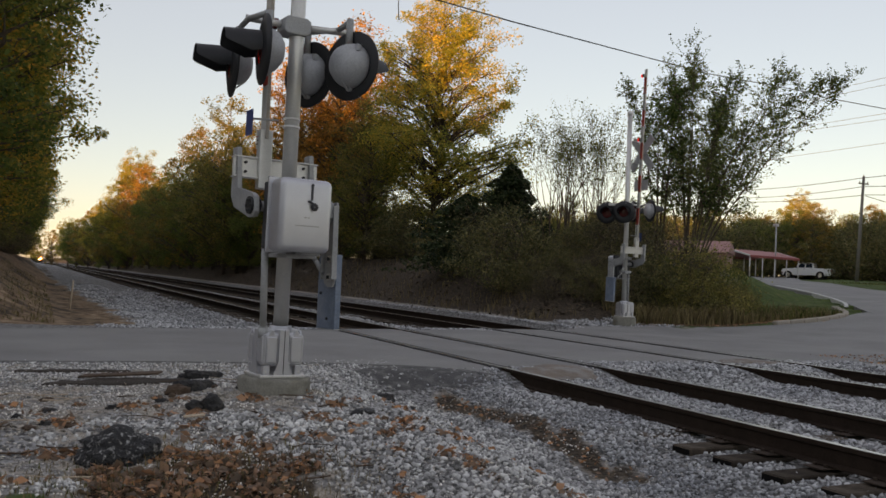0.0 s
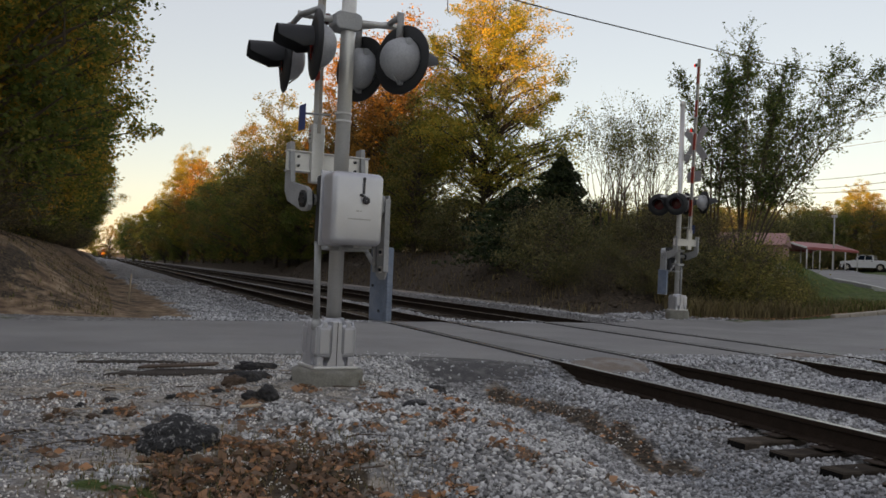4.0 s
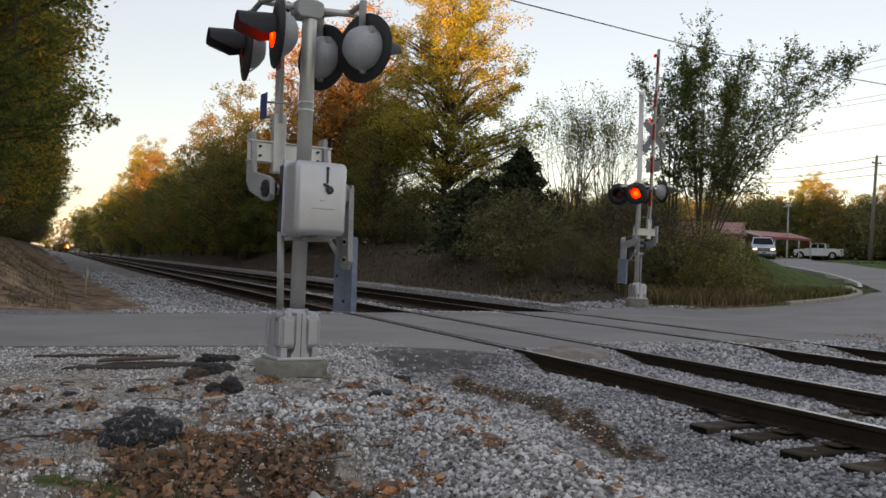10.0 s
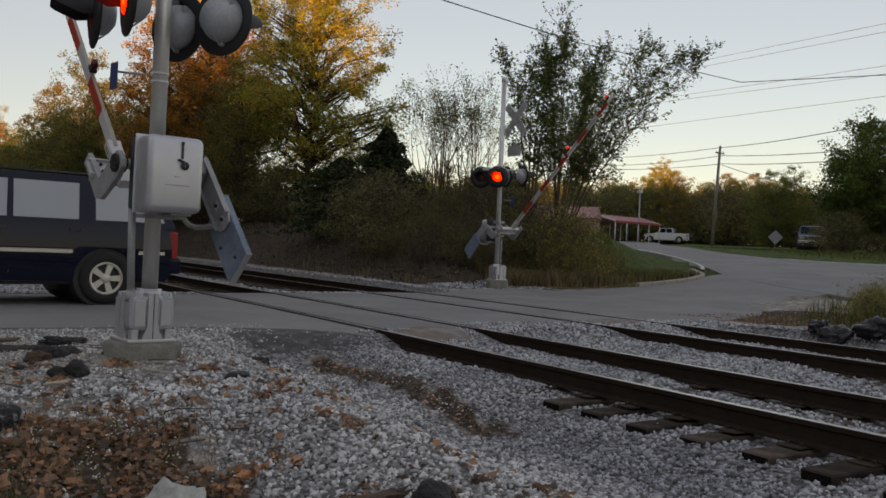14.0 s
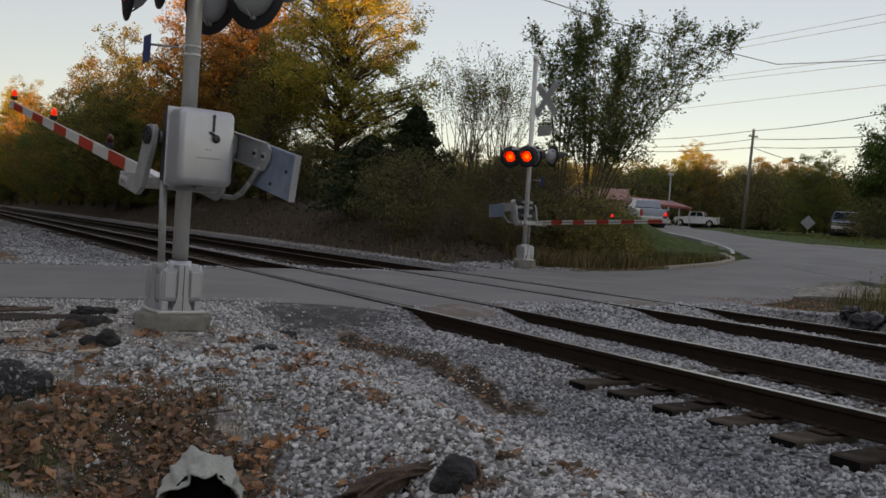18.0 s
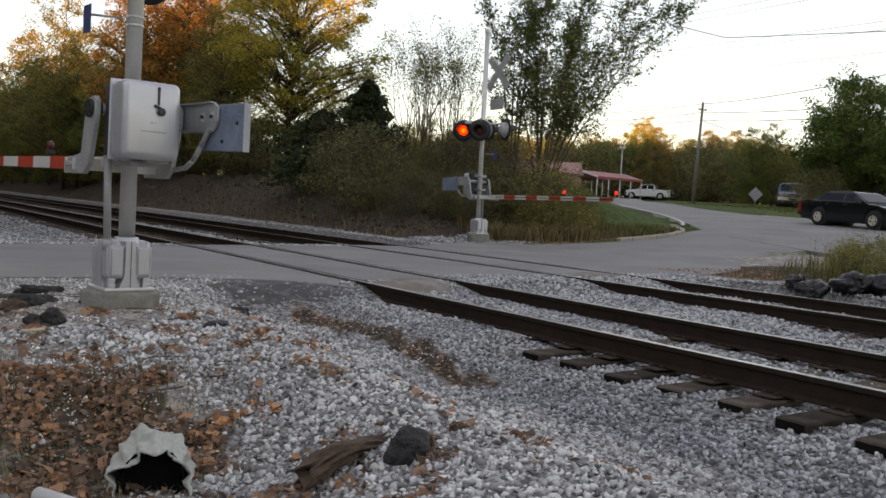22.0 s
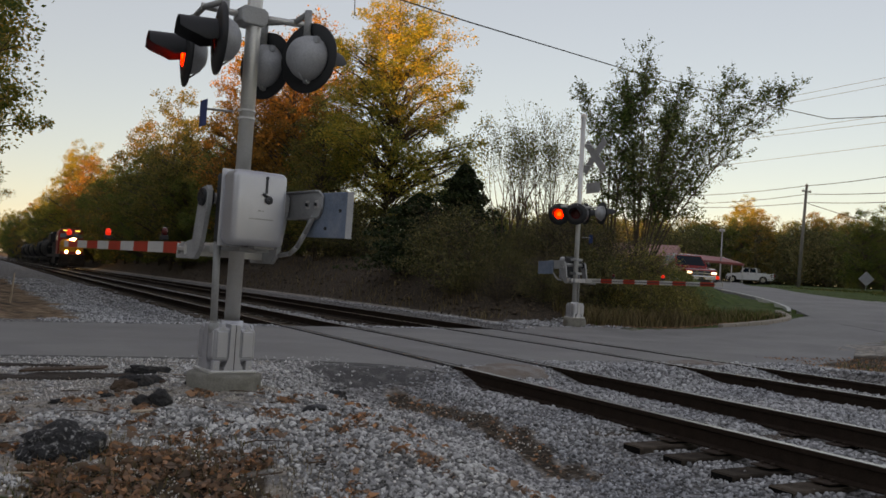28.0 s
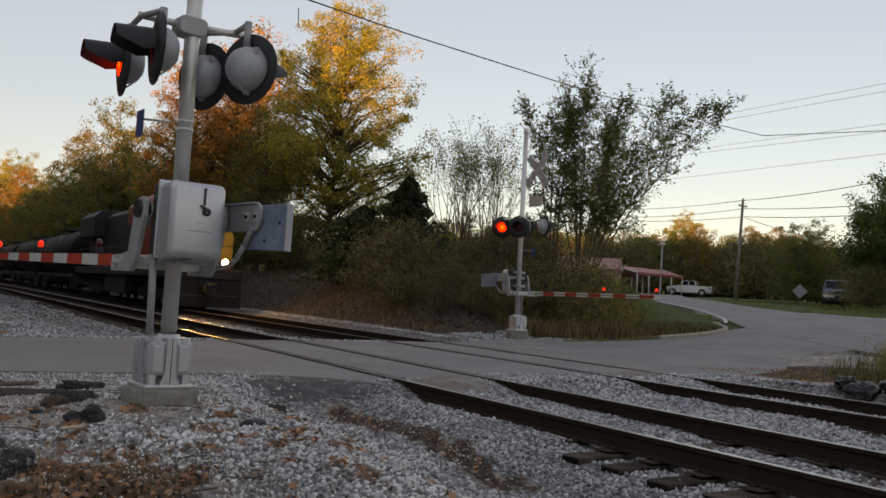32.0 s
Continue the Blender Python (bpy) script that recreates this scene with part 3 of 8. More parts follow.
# ---- loose stone ----
def stone_field(name, spots, label, material):
    """Crushed stones, one joined mesh: each spot is x, y, z, size."""
    base = [(1, 0, 0), (-1, 0, 0), (0, 1, 0), (0, -1, 0), (0, 0, 1), (0, 0, -1), (.6, .6, .55), (-.6, .6, .5), (-.6, -.6, .55), (.6, -.6, .5)]
    bm = bmesh.new()
    vs = [bm.verts.new(p) for p in base]
    hull = bmesh.ops.convex_hull(bm, input=vs)
    bm.verts.index_update()
    bm.verts.ensure_lookup_table()
    B = np.array([v.co for v in bm.verts])
    Fb = []
    for f in bm.faces:
        ids = [v.index for v in f.verts]
        for a in range(1, len(ids) - 1):
            Fb.append((ids[0], ids[a], ids[a + 1]))
    bm.free()
    Fb = np.array(Fb)
    rng = np.random.default_rng(len(spots))
    S = np.array(spots)
    n, k = len(S), len(B)
    shape = rng.uniform(0.5, 1.25, (n, 1, 3)) * np.array([1.15, 0.95, 0.8])
    jit = B[None] * shape * rng.uniform(0.62, 1.32, (n, k, 1))
    a, b, c = rng.uniform(0, 6.28, (3, n))
    ca, sa, cb, sb = np.cos(a), np.sin(a), np.cos(b), np.sin(b)
    R = np.zeros((n, 3, 3))
    R[:, 0, 0], R[:, 0, 1], R[:, 1, 0], R[:, 1, 1], R[:, 2, 2] = ca, -sa, sa, ca, 1
    R2 = np.zeros((n, 3, 3))
    R2[:, 0, 0], R2[:, 1, 1], R2[:, 1, 2], R2[:, 2, 1], R2[:, 2, 2] = 1, cb, -sb, sb, cb
    P = np.einsum("nij,nkj->nki", R @ R2, jit) * (S[:, 3] / 2)[:, None, None] + S[:, None, :3]
    V = P.reshape(-1, 3)
    F = (Fb[None] + (np.arange(n) * k)[:, None, None]).reshape(-1, 3)
    me = bpy.data.meshes.new(name)
    me.vertices.add(len(V))
    me.vertices.foreach_set("co", V.astype(np.float32).ravel())
    me.loops.add(len(F) * 3)
    me.loops.foreach_set("vertex_index", F.astype(np.int32).ravel())
    me.polygons.add(len(F))
    me.polygons.foreach_set("loop_start", (np.arange(len(F)) * 3).astype(np.int32))
    me.update(calc_edges=True)
    me.materials.append(material)
    ob = new(name, me)
    return tagged(ob, label, "gravel", kind="stuff")


def stones():
    rng = random.Random(5)
    S = []

    def scatter(x0, x1, y0, y1, per_m2, lo, hi, need=0.5):
        for _ in range(int((x1 - x0) * (y1 - y0) * per_m2)):
            x, y = rng.uniform(x0, x1), rng.uniform(y0, y1)
            if need > 0 and cover(x, y)[0] + rng.uniform(-0.3, 0.2) < need:
                continue
            if y < 6 and x < 1.2 and cover(x, y)[1] > 0.45 and rng.random() < 0.9:
                continue
            if any(abs(x - r) < 0.09 for t in RAIL_X for r in t):
                continue
            if math.hypot((x - 4.35) / 0.9, (y - 9.75) / 0.66) < 1 and rng.random() < 0.88:
                continue
            if abs(x - 5.0) < 0.2 and y < 6.0 and rng.random() < 0.55:
                continue
            s = rng.uniform(lo, hi) * (1.25 if rng.random() < 0.12 else 1)
            S.append((x, y, ground_z(x, y) + s * 0.12, s))
    scatter(0.0, 5.6, 1.9, 5.2, 1500, 0.024, 0.050)
    scatter(0.0, 5.6, 5.2, 6.8, 1150, 0.024, 0.050)
    scatter(2.0, 5.6, 6.8, 9.9, 900, 0.026, 0.052)
    scatter(-1.6, 2.0, 6.8, 10.9, 420, 0.016, 0.034)
    scatter(2.0, 4.2, 9.6, 10.9, 500, 0.02, 0.04)
    scatter(5.5, 7.0, 1.5, 10, 850, 0.028, 0.054)
    scatter(7.0, 9.4, 2.2, 10.6, 700, 0.034, 0.06)
    scatter(9.4, 12.8, 3.5, 10.6, 420, 0.038, 0.066)
    scatter(1.0, 5.5, 16.7, 30, 260, 0.036, 0.066)
    scatter(0.6, 5.5, 30, 52, 70, 0.05, 0.085)
    scatter(7.0, 9.4, 17.2, 34, 180, 0.042, 0.07)
    scatter(11.0, 12.6, 18.4, 34, 120, 0.045, 0.08)
    scatter(13.2, 16.4, 19.2, 21.4, 240, 0.045, 0.075)
    clean = len(S)
    scatter(-1.6, 3.2, 3.0, 10.6, 900, 0.008, 0.026, -9.0)
    scatter(3.9, 4.9, 5.2, 9.6, 260, 0.010, 0.024, -9.0)
    return S[:clean], S[clean:]


BALLAST, GRIT = stones()
stone_field("grit", GRIT, "small earthy stones on the bare ground by the signal", M["stone_dirty"])
# stones left of x = 4.15 take the paler stone material
SHELF = [p for p in BALLAST if p[0] < 4.15 and p[1] < 11]
stone_field("shelf_gravel", SHELF, "pale crushed gravel heaped round the signal footing", M["stone_pale"])
stone_field("ballast_stones", [p for p in BALLAST if not (p[0] < 4.15 and p[1] < 11)], "loose grey crushed limestone ballast beside the tracks", M["stone"])


# ---- crossing signals ----
def lamp_unit(parent, centre, yaw, name="flasher"):
    """One flashing light: black backing disc, hood, grey housing behind, lens; it faces local -x turned by yaw."""
    unit = new(name)
    unit.parent = parent
    unit.empty_display_size = 0.1
    unit.matrix_basis = Matrix.Translation(centre) @ pose(0, 0, 0, 0, 0, yaw) @ pose(0, 0, 0, 0, -90, 0)
    bm = bmesh.new()
    lathe(bm, [(0.14, 0.0), (0.30, -0.035), (0.305, -0.03), (0.305, -0.02), (0.15, 0.015), (0.14, 0.0)], 40)
    part("backing_disc", bm, M["black"], unit)
    bm = bmesh.new()
    lathe(bm, [(0.0, -0.20), (0.09, -0.19), (0.15, -0.15), (0.185, -0.08), (0.195, -0.03), (0.195, -0.012), (0.14, -0.01)], 32)
    housing = part("housing", bm, M["dome"], unit, "grey cast lamp housing")
    bm = bmesh.new()
    box(bm, -0.225, -0.165, -0.02, 0.02, -0.06, -0.01, 0.006)
    tube(bm, (-0.15, 0, -0.14), (-0.22, 0, -0.06), 0.008, n=6)
    part("latch", bm, M["dome"], housing)
    bm = bmesh.new()
    box(bm, 0.10, 0.16, 0.11, 0.15, -0.12, -0.07, 0.006)
    part("hinge", bm, M["dome"], housing)
    bm = bmesh.new()
    lathe(bm, [(0.0, 0.004), (0.08, 0.0), (0.143, -0.012)], 32)
    part("lens", bm, M["red_lens"], unit, "dark red glass lens")
    # hood: open below, longer at the top
    bm = bmesh.new()
    n = 28
    ring = []
    for k in range(n + 1):
        a = math.pi * (-0.08 + 1.16 * k / n)
        c, s = math.cos(a), math.sin(a)
        ln = 0.09 + 0.23 * ss(-0.35, 0.3, s)
        ring.append((c, s, ln))
    for r0, flip in ((0.157, False), (0.151, True)):
        inner = [bm.verts.new((s * r0, c * r0, 0.004)) for c, s, ln in ring]
        outer = [bm.verts.new((s * r0 - 0.02, c * r0 * 0.98, ln)) for c, s, ln in ring]
        for k in range(n):
            f = bm.faces.new((inner[k], inner[k + 1], outer[k + 1], outer[k]) if not flip else (inner[k + 1], inner[k], outer[k], outer[k + 1]))
            f.smooth = True
    part("hood", bm, M["black"], unit, "black sheet-metal hood")
    bm = bmesh.new()
    lathe(bm, [(0.0, 0.004), (0.06, 0.003)], 24, mi=1)
    lathe(bm, [(0.06, 0.003), (0.13, -0.004), (0.13, -0.012), (0.0, -0.012)], 28, mi=0)
    bulb = part("lamp", bm, [M["red_glow"], M["amber_core"]], unit, "glowing red signal lamp")
    return unit, bulb


def arm_light(parent, z, lit):
    o = new("arm_light")
    o.parent = parent
    o.matrix_basis = pose(0, 0, z)
    bm = bmesh.new()
    box(bm, -0.035, 0.035, -0.10, -0.05, -0.04, 0.04, 0.01)
    part("bracket", bm, M["black"], o)
    bm = bmesh.new()
    lathe(bm, [(0.0, -0.03), (0.030, -0.026), (0.046, -0.012), (0.046, 0.012), (0.030, 0.026), (0.0, 0.03)], 16, pose(0, -0.135, 0, 0, 90, 0))
    part("lens", bm, M["arm_red"] if lit else M["red_lens"], o, "red arm lamp")
    return o


PIVOT = (0.02, -0.15, 1.63)


def build_signal(m, label, group, arm_len=1.0, lamp_lift=0.0, lamp_turn=0.0):
    sg = thing("crossing_signal", m, label, "crossing signal", group)
    # footing
    bm = bmesh.new()
    lathe(bm, [(0.0, 0.16), (0.29, 0.16), (0.306, 0.152), (0.314, 0.132), (0.316, 0.06), (0.32, -0.3), (0.0, -0.3)], 44)
    for v in bm.verts:
        if v.co.to_2d().length > 0.2:
            v.co += Vector((noise.noise(v.co * 9), noise.noise(v.co * 9 + Vector((7, 0, 0))), 0.6 * noise.noise(v.co * 14))) * 0.008
    part("footing", bm, M["concrete"], sg, "round stained concrete footing", smooth=False)
    bm = bmesh.new()
    box(bm, -0.21, 0.21, -0.2, 0.2, 0.16, 0.19, 0.01)
    for sx in (-0.15, 0.15):
        for sy in (-0.15, 0.15):
            tube(bm, (sx, sy, 0.16), (sx, sy, 0.27), 0.014, n=8)
            tube(bm, (sx, sy, 0.20), (sx, sy, 0.225), 0.028, n=6)
    part("base_plate", bm, M["steel"], sg)
    bm = bmesh.new()
    box(bm, -0.165, 0.165, -0.165, 0.165, 0.26, 0.545, 0.02)
    for ax in ("x", "y"):
        prism(bm, [(-0.085, 0.185), (0.085, 0.185), (0.082, 0.215), (0.055, 0.25), (0.045, 0.31), (0.045, 0.575), (-0.045, 0.575), (-0.045, 0.31), (-0.055, 0.25), (-0.082, 0.215)], ax, -0.19, 0.19, bevel=0.006)
    lathe(bm, [(0.10, 0.54), (0.098, 0.60), (0.085, 0.605)], 24, Matrix.Translation((0.03, -0.012, 0)))
    for sx in (-1, 1):
        for sy in (-1, 1):
            box(bm, sx * 0.145 - 0.03, sx * 0.145 + 0.03, sy * 0.145 - 0.03, sy * 0.145 + 0.03, 0.185, 0.27, 0.006)
    jb = part("junction_base", bm, M["alu"], sg, "cast aluminium junction box base")
    for rz in (0, 90, 180, 270):
        for sx in (-0.112, 0.112):
            bm = bmesh.new()
            w = pose(0, 0, 0, 0, 0, rz)
            box(bm, sx - 0.06, sx + 0.06, -0.178, -0.16, 0.275, 0.535, 0.008, w)
            box(bm, sx - 0.05, sx + 0.05, -0.192, -0.176, 0.29, 0.52, 0.012, w)
            cov = part("cover_plate", bm, M["alu"], jb)
            bm = bmesh.new()
            prism(bm, [(sx - 0.03, 0.53), (sx + 0.03, 0.53), (sx + 0.012, 0.572), (sx - 0.012, 0.572)], "y", -0.18, -0.162, w, bevel=0.003)
            tube(bm, w @ Vector((sx, -0.186, 0.55)), w @ Vector((sx, -0.176, 0.55)), 0.011, n=8)
            part("cover_lug", bm, M["alu"], cov)
    bm = bmesh.new()
    box(bm, 0.0, 0.004, -0.1945, -0.1895, 0.19, 0.572)
    part("joint_line", bm, M["black"], jb, "dark seam between the cast halves")
    # mast
    bm = bmesh.new()
    tube(bm, (0.03, -0.012, 0.5), (0.03, -0.012, 5.8), 0.066, n=28)
    lathe(bm, [(0.071, 5.76), (0.08, 5.8), (0.08, 5.86), (0.056, 5.90), (0.0, 5.92)], 24, Matrix.Translation((0.03, -0.012, 0)))
    part("mast", bm, M["steel"], sg, "galvanised steel mast")
    bm = bmesh.new()
    tube(bm, (-0.165, -0.10, 0.52), (-0.215, -0.16, 1.35), 0.03, n=14)
    tube(bm, (-0.165, -0.10, 0.50), (-0.167, -0.10, 0.585), 0.042, n=14)
    tube(bm, (-0.166, -0.10, 0.585), (-0.168, -0.10, 0.60), 0.036, n=14)
    part("conduit", bm, M["dull"], sg)
    for z in (2.36, 2.43):
        bm = bmesh.new()
        lathe(bm, [(0.0665, z - 0.012), (0.073, z - 0.012), (0.073, z + 0.012), (0.0665, z + 0.012)], 24, Matrix.Translation((0.03, -0.012, 0)))
        box(bm, -0.052, -0.034, -0.03, 0.006, z - 0.012, z + 0.012, 0.003)
        part("band", bm, M["steel"], sg)
    # crossarm and the four lights
    bm = bmesh.new()
    prism(bm, [(-0.12, -0.06), (-0.09, -0.085), (0.09, -0.085), (0.13, -0.05), (0.13, 0.05), (0.09, 0.075), (-0.09, 0.075), (-0.12, 0.05)], "y", -0.10, 0.10, pose(0, 0, 3.26), bevel=0.012)
    part("crossarm_clamp", bm, M["dull"], sg)
    bm = bmesh.new()
    tube(bm, (-0.42, 0.07, 3.28), (0.0, 0, 3.27), 0.03, n=12)
    tube(bm, (0.0, 0, 3.27), (0.50, -0.22, 3.25), 0.03, n=12)
    part("crossarm", bm, M["steel"], sg)
    bulbs = []
    turn = Matrix.Rotation(radians(-8.0), 4, "Z")
    for wx, wy, yaw in ((-0.335, -0.24, -1.5), (-0.455, 0.45, -1.5), (0.455, -0.36, 211), (0.235, 0.19, 211)):
        c = turn @ Vector((wx, wy, (2.96 if wx < 0 else 2.90) + lamp_lift))
        hang = c + Vector((0.06 if wx < 0 else -0.05, 0, 0))
        bm = bmesh.new()
        tube(bm, (-0.40 if wx < 0 else 0.36, 0.06 if wx < 0 else -0.17, 3.27), (hang.x, hang.y, 3.29), 0.026, n=10)
        tube(bm, (hang.x, hang.y, 3.31), (hang.x, hang.y, c.z + 0.18), 0.032, n=10)
        part("lamp_bracket", bm, M["dull"], sg)
        u, b = lamp_unit(sg, c, yaw - 8.0 + (lamp_turn if wx > 0 else 0.0))
        bulbs.append(b)
    # gate mechanism
    bm = bmesh.new()
    box(bm, -0.27, 0.195, -0.60, -0.335, 1.245, 1.855, 0.055, seg=6)
    body = part("gate_mechanism", bm, M["alu"], sg, "grey aluminium gate machine case", smooth=True)
    body.data.set_sharp_from_angle(angle=radians(50))
    bm = bmesh.new()
    box(bm, -0.255, 0.18, -0.306, -0.16, 1.265, 1.84, 0.02)
    part("case_back", bm, M["case_dark"], body, "dark rear housing of the case")
    bm = bmesh.new()
    box(bm, -0.283, 0.208, -0.345, -0.329, 1.232, 1.868, 0.007)
    part("lid_flange", bm, M["alu"], body)
    bm = bmesh.new()
    box(bm, -0.276, 0.201, -0.329, -0.305, 1.239, 1.872, 0.006)
    part("door_seal", bm, M["case_dark"], body, "dark rubber seal and rain lip")
    for z in (1.40, 1.70):
        bm = bmesh.new()
        tube(bm, (0.214, -0.34, z - 0.035), (0.214, -0.34, z + 0.035), 0.012, n=10)
        part("hinge", bm, M["dull"], body)
    bm = bmesh.new()
    box(bm, -0.008, 0.010, -0.612, -0.598, 1.675, 1.815, 0.004)
    tube(bm, (0.001, -0.61, 1.80), (0.001, -0.598, 1.80), 0.013, n=10)
    tube(bm, (-0.035, -0.613, 1.668), (0.01, -0.613, 1.652), 0.010, n=8)
    lathe(bm, [(0.008, -0.008), (0.022, -0.01), (0.034, 0.0), (0.022, 0.012), (0.008, 0.010)], 14, pose(0.022, -0.618, 1.622, 90, 0, 0))
    part("hasp", bm, M["case_dark"], body, "dark steel hasp and padlock")
    for x0, x1, z in ((-0.135, 0.075, 1.462), (-0.06, -0.035, 1.53), (-0.025, -0.012, 1.53)):
        bm = bmesh.new()
        box(bm, x0, x1, -0.6015, -0.598, z - 0.005, z + 0.005)
        part("stencil_bar", bm, M["dull"], body)
    bm = bmesh.new()
    box(bm, -0.03, 0.15, -0.50, -0.38, 1.222, 1.25, 0.008)
    box(bm, -0.10, 0.17, -0.36, 0.06, 1.20, 1.235, 0.006)
    part("case_foot", bm, M["dull"], sg)
    for z in (1.40, 1.78):
        bm = bmesh.new()
        box(bm, -0.11, 0.11, -0.17, 0.10, z - 0.035, z + 0.035, 0.008)
        part("mast_clamp", bm, M["dull"], sg)
    bm = bmesh.new()
    tube(bm, (-0.36, PIVOT[1], PIVOT[2]), (0.36, PIVOT[1], PIVOT[2]), 0.045, n=16)
    part("shaft", bm, M["dull"], sg)
    # crossbuck
    cb = new("crossbuck")
    cb.parent = sg
    cb.matrix_basis = pose(-0.42, 0.0, 4.75)
    for a in (45, -45):
        bm = bmesh.new()
        box(bm, -0.006, 0.006, -0.61, 0.61, -0.115, 0.115, 0.004, pose(0 if a > 0 else -0.014, 0, 0, a, 0, 0))
        part("blade", bm, M["dull"], cb, "grey metal sign blade")
        bm = bmesh.new()
        box(bm, -0.0115, -0.0075, -0.60, 0.60, -0.108, 0.108, 0, pose(0 if a > 0 else -0.014, 0, 0, a, 0, 0))
        part("blade_face", bm, M["white_stripe"], cb, "white reflective sign face")
    for z in (-0.30, 0.30):
        bm = bmesh.new()
        tube(bm, (0.0, 0.0, z), (0.45, 0.0, z), 0.018, n=8)
        part("bracket", bm, M["dull"], cb)
    for a in (45, -45):
        for s in (-0.33, 0.33):
            bm = bmesh.new()
            box(bm, -0.0295, -0.0265, s - 0.2, s + 0.2, -0.04, 0.04, 0, pose(0, 0, 0, a, 0, 0))
            part("lettering_bar", bm, M["black"], cb)
    bm = bmesh.new()
    box(bm, -0.006, 0.006, -0.30, 0.30, -1.05, -0.75, 0.004)
    part("track_count_plate", bm, M["dull"], cb)
    # small blue notice plate
    bm = bmesh.new()
    box(bm, -0.30, -0.292, 0.09, 0.25, 2.27, 2.50, 0.003)
    np_ = part("notice_plate", bm, M["blue_sign"], sg, "small blue notice plate on a strap")
    bm = bmesh.new()
    tube(bm, (-0.07, 0.05, 2.42), (-0.295, 0.15, 2.42), 0.010, n=6)
    part("strap", bm, M["dull"], np_)
    # arm that swings about the shaft; built upright
    ar = new("gate_arm")
    ar.parent = sg
    ar.matrix_basis = pose(*PIVOT)
    for sx in (-0.355, 0.34):
        bm = bmesh.new()
        prism(bm, [(-0.10, -0.06), (-0.06, -0.10), (0.06, -0.10), (0.44, 0.02), (0.52, 0.12), (0.52, 0.56), (0.40, 0.56), (0.36, 0.18), (0.0, 0.11), (-0.08, 0.07)], "x", sx - 0.022, sx + 0.022, bevel=0.006)
        sa = part("side_arm", bm, M["dull"], ar, "grey cast side arm")
        bm = bmesh.new()
        tube(bm, (sx - 0.045, 0, 0), (sx + 0.045, 0, 0), 0.075, n=20)
        for k in range(6):
            c, s = math.cos(k * 1.047), math.sin(k * 1.047)
            tube(bm, (sx - 0.055, 0.05 * c, 0.05 * s), (sx + 0.055, 0.05 * c, 0.05 * s), 0.012, n=6)
        part("hub", bm, M["black"], sa)
    bm = bmesh.new()
    box(bm, -0.40, 0.41, 0.42, 0.455, 0.30, 0.475, 0.006)
    box(bm, -0.40, 0.41, 0.39, 0.49, 0.292, 0.305, 0.003)
    box(bm, -0.40, 0.41, 0.39, 0.49, 0.47, 0.483, 0.003)
    beam = part("cross_beam", bm, M["steel"], ar, "galvanised channel between the side arms")
    for sx in (-0.36, -0.29, 0.27, 0.34):
        for z in (0.345, 0.43):
            bm = bmesh.new()
            tube(bm, (sx, 0.40, z), (sx, 0.42, z), 0.014, n=6)
            part("bolt", bm, M["black"], beam)
    bm = bmesh.new()
    box(bm, -0.18, -0.06, 0.37, 0.46, 0.20, 0.74, 0.008)
    socket = part("arm_socket", bm, M["steel"], ar)
    bm = bmesh.new()
    box(bm, -0.189, -0.183, 0.38, 0.45, 0.57, 0.72, 0)
    tag = part("maker_label", bm, M["white_stripe"], socket, "small white label")
    for k in range(3):
        bm = bmesh.new()
        box(bm, -0.193, -0.190, 0.395, 0.435 - 0.01 * (k % 2), 0.60 + 0.035 * k, 0.61 + 0.035 * k)
        part("label_bar", bm, M["red_stripe"] if k == 2 else M["black"], socket)
    z = 0.655
    n = 11
    for i in range(n):
        bm = bmesh.new()
        w = 0.042 + 0.016 * (1 - i / n)
        ln = (0.495 if i < 10 else 0.25) * arm_len
        for sx in (-0.1385, -0.105):
            bm2 = bmesh.new()
            box(bm2, sx, sx + 0.0035, 0.42 - w, 0.42 + w, z, z + ln)
            part("stripe_panel", bm2, M["red_stripe"] if i % 2 else M["white_stripe"], ar, "red panel" if i % 2 else "white panel")
        box(bm, -0.135, -0.105, 0.42 - w, 0.42 + w, z, z + ln, 0.003, seg=1)
        part("arm_section", bm, M["arm_alu"], ar)
        z += ln
    bm = bmesh.new()
    tube(bm, (-0.095, 0.42, 0.45), (-0.095, 0.42, z - 0.2), 0.009, n=6)
    part("cable", bm, M["black"], ar)
    for d in (1.2 * arm_len, 3.25 * arm_len, 5.2 * arm_len):
        al = arm_light(ar, 0.5 + d, d > 2.0)
        al.matrix_basis = pose(-0.12, 0.40, 0.5 + d)
    # counterweight on the other side
    bm = bmesh.new()
    prism(bm, [(-0.11, 0.08), (0.12, 0.08), (0.13, -0.55), (0.10, -0.63), (0.03, -0.67), (-0.07, -0.67), (-0.11, -0.60)], "x", 0.375, 0.395, bevel=0.004)
    wa = part("weight_arm", bm, M["dull"], ar, "grey steel weight bracket")
    for z in (-0.42, -0.58):
        bm = bmesh.new()
        box(bm, 0.372, 0.376, -0.035, 0.035, z - 0.03, z + 0.03, 0.001)
        part("slot", bm, M["steel"], wa, "bright slotted washer")
        bm = bmesh.new()
        tube(bm, (0.355, 0, z), (0.373, 0, z), 0.016, n=6)
        part("bolt", bm, M["black"], wa)
    for sy in (-0.112, 0.112):
        bm = bmesh.new()
        box(bm, 0.345, 0.395, sy - 0.006, sy + 0.006, -0.60, 0.05, 0.002)
        part("flange", bm, M["dull"], wa)
    bm = bmesh.new()
    prism(bm, [(-0.10, -0.38), (0.27, -0.38), (0.28, -1.04), (-0.09, -1.04)], "x", 0.40, 0.455, bevel=0.006)
    cwt = part("counterweight", bm, M["weight"], ar, "blue-grey iron counterweight plate")
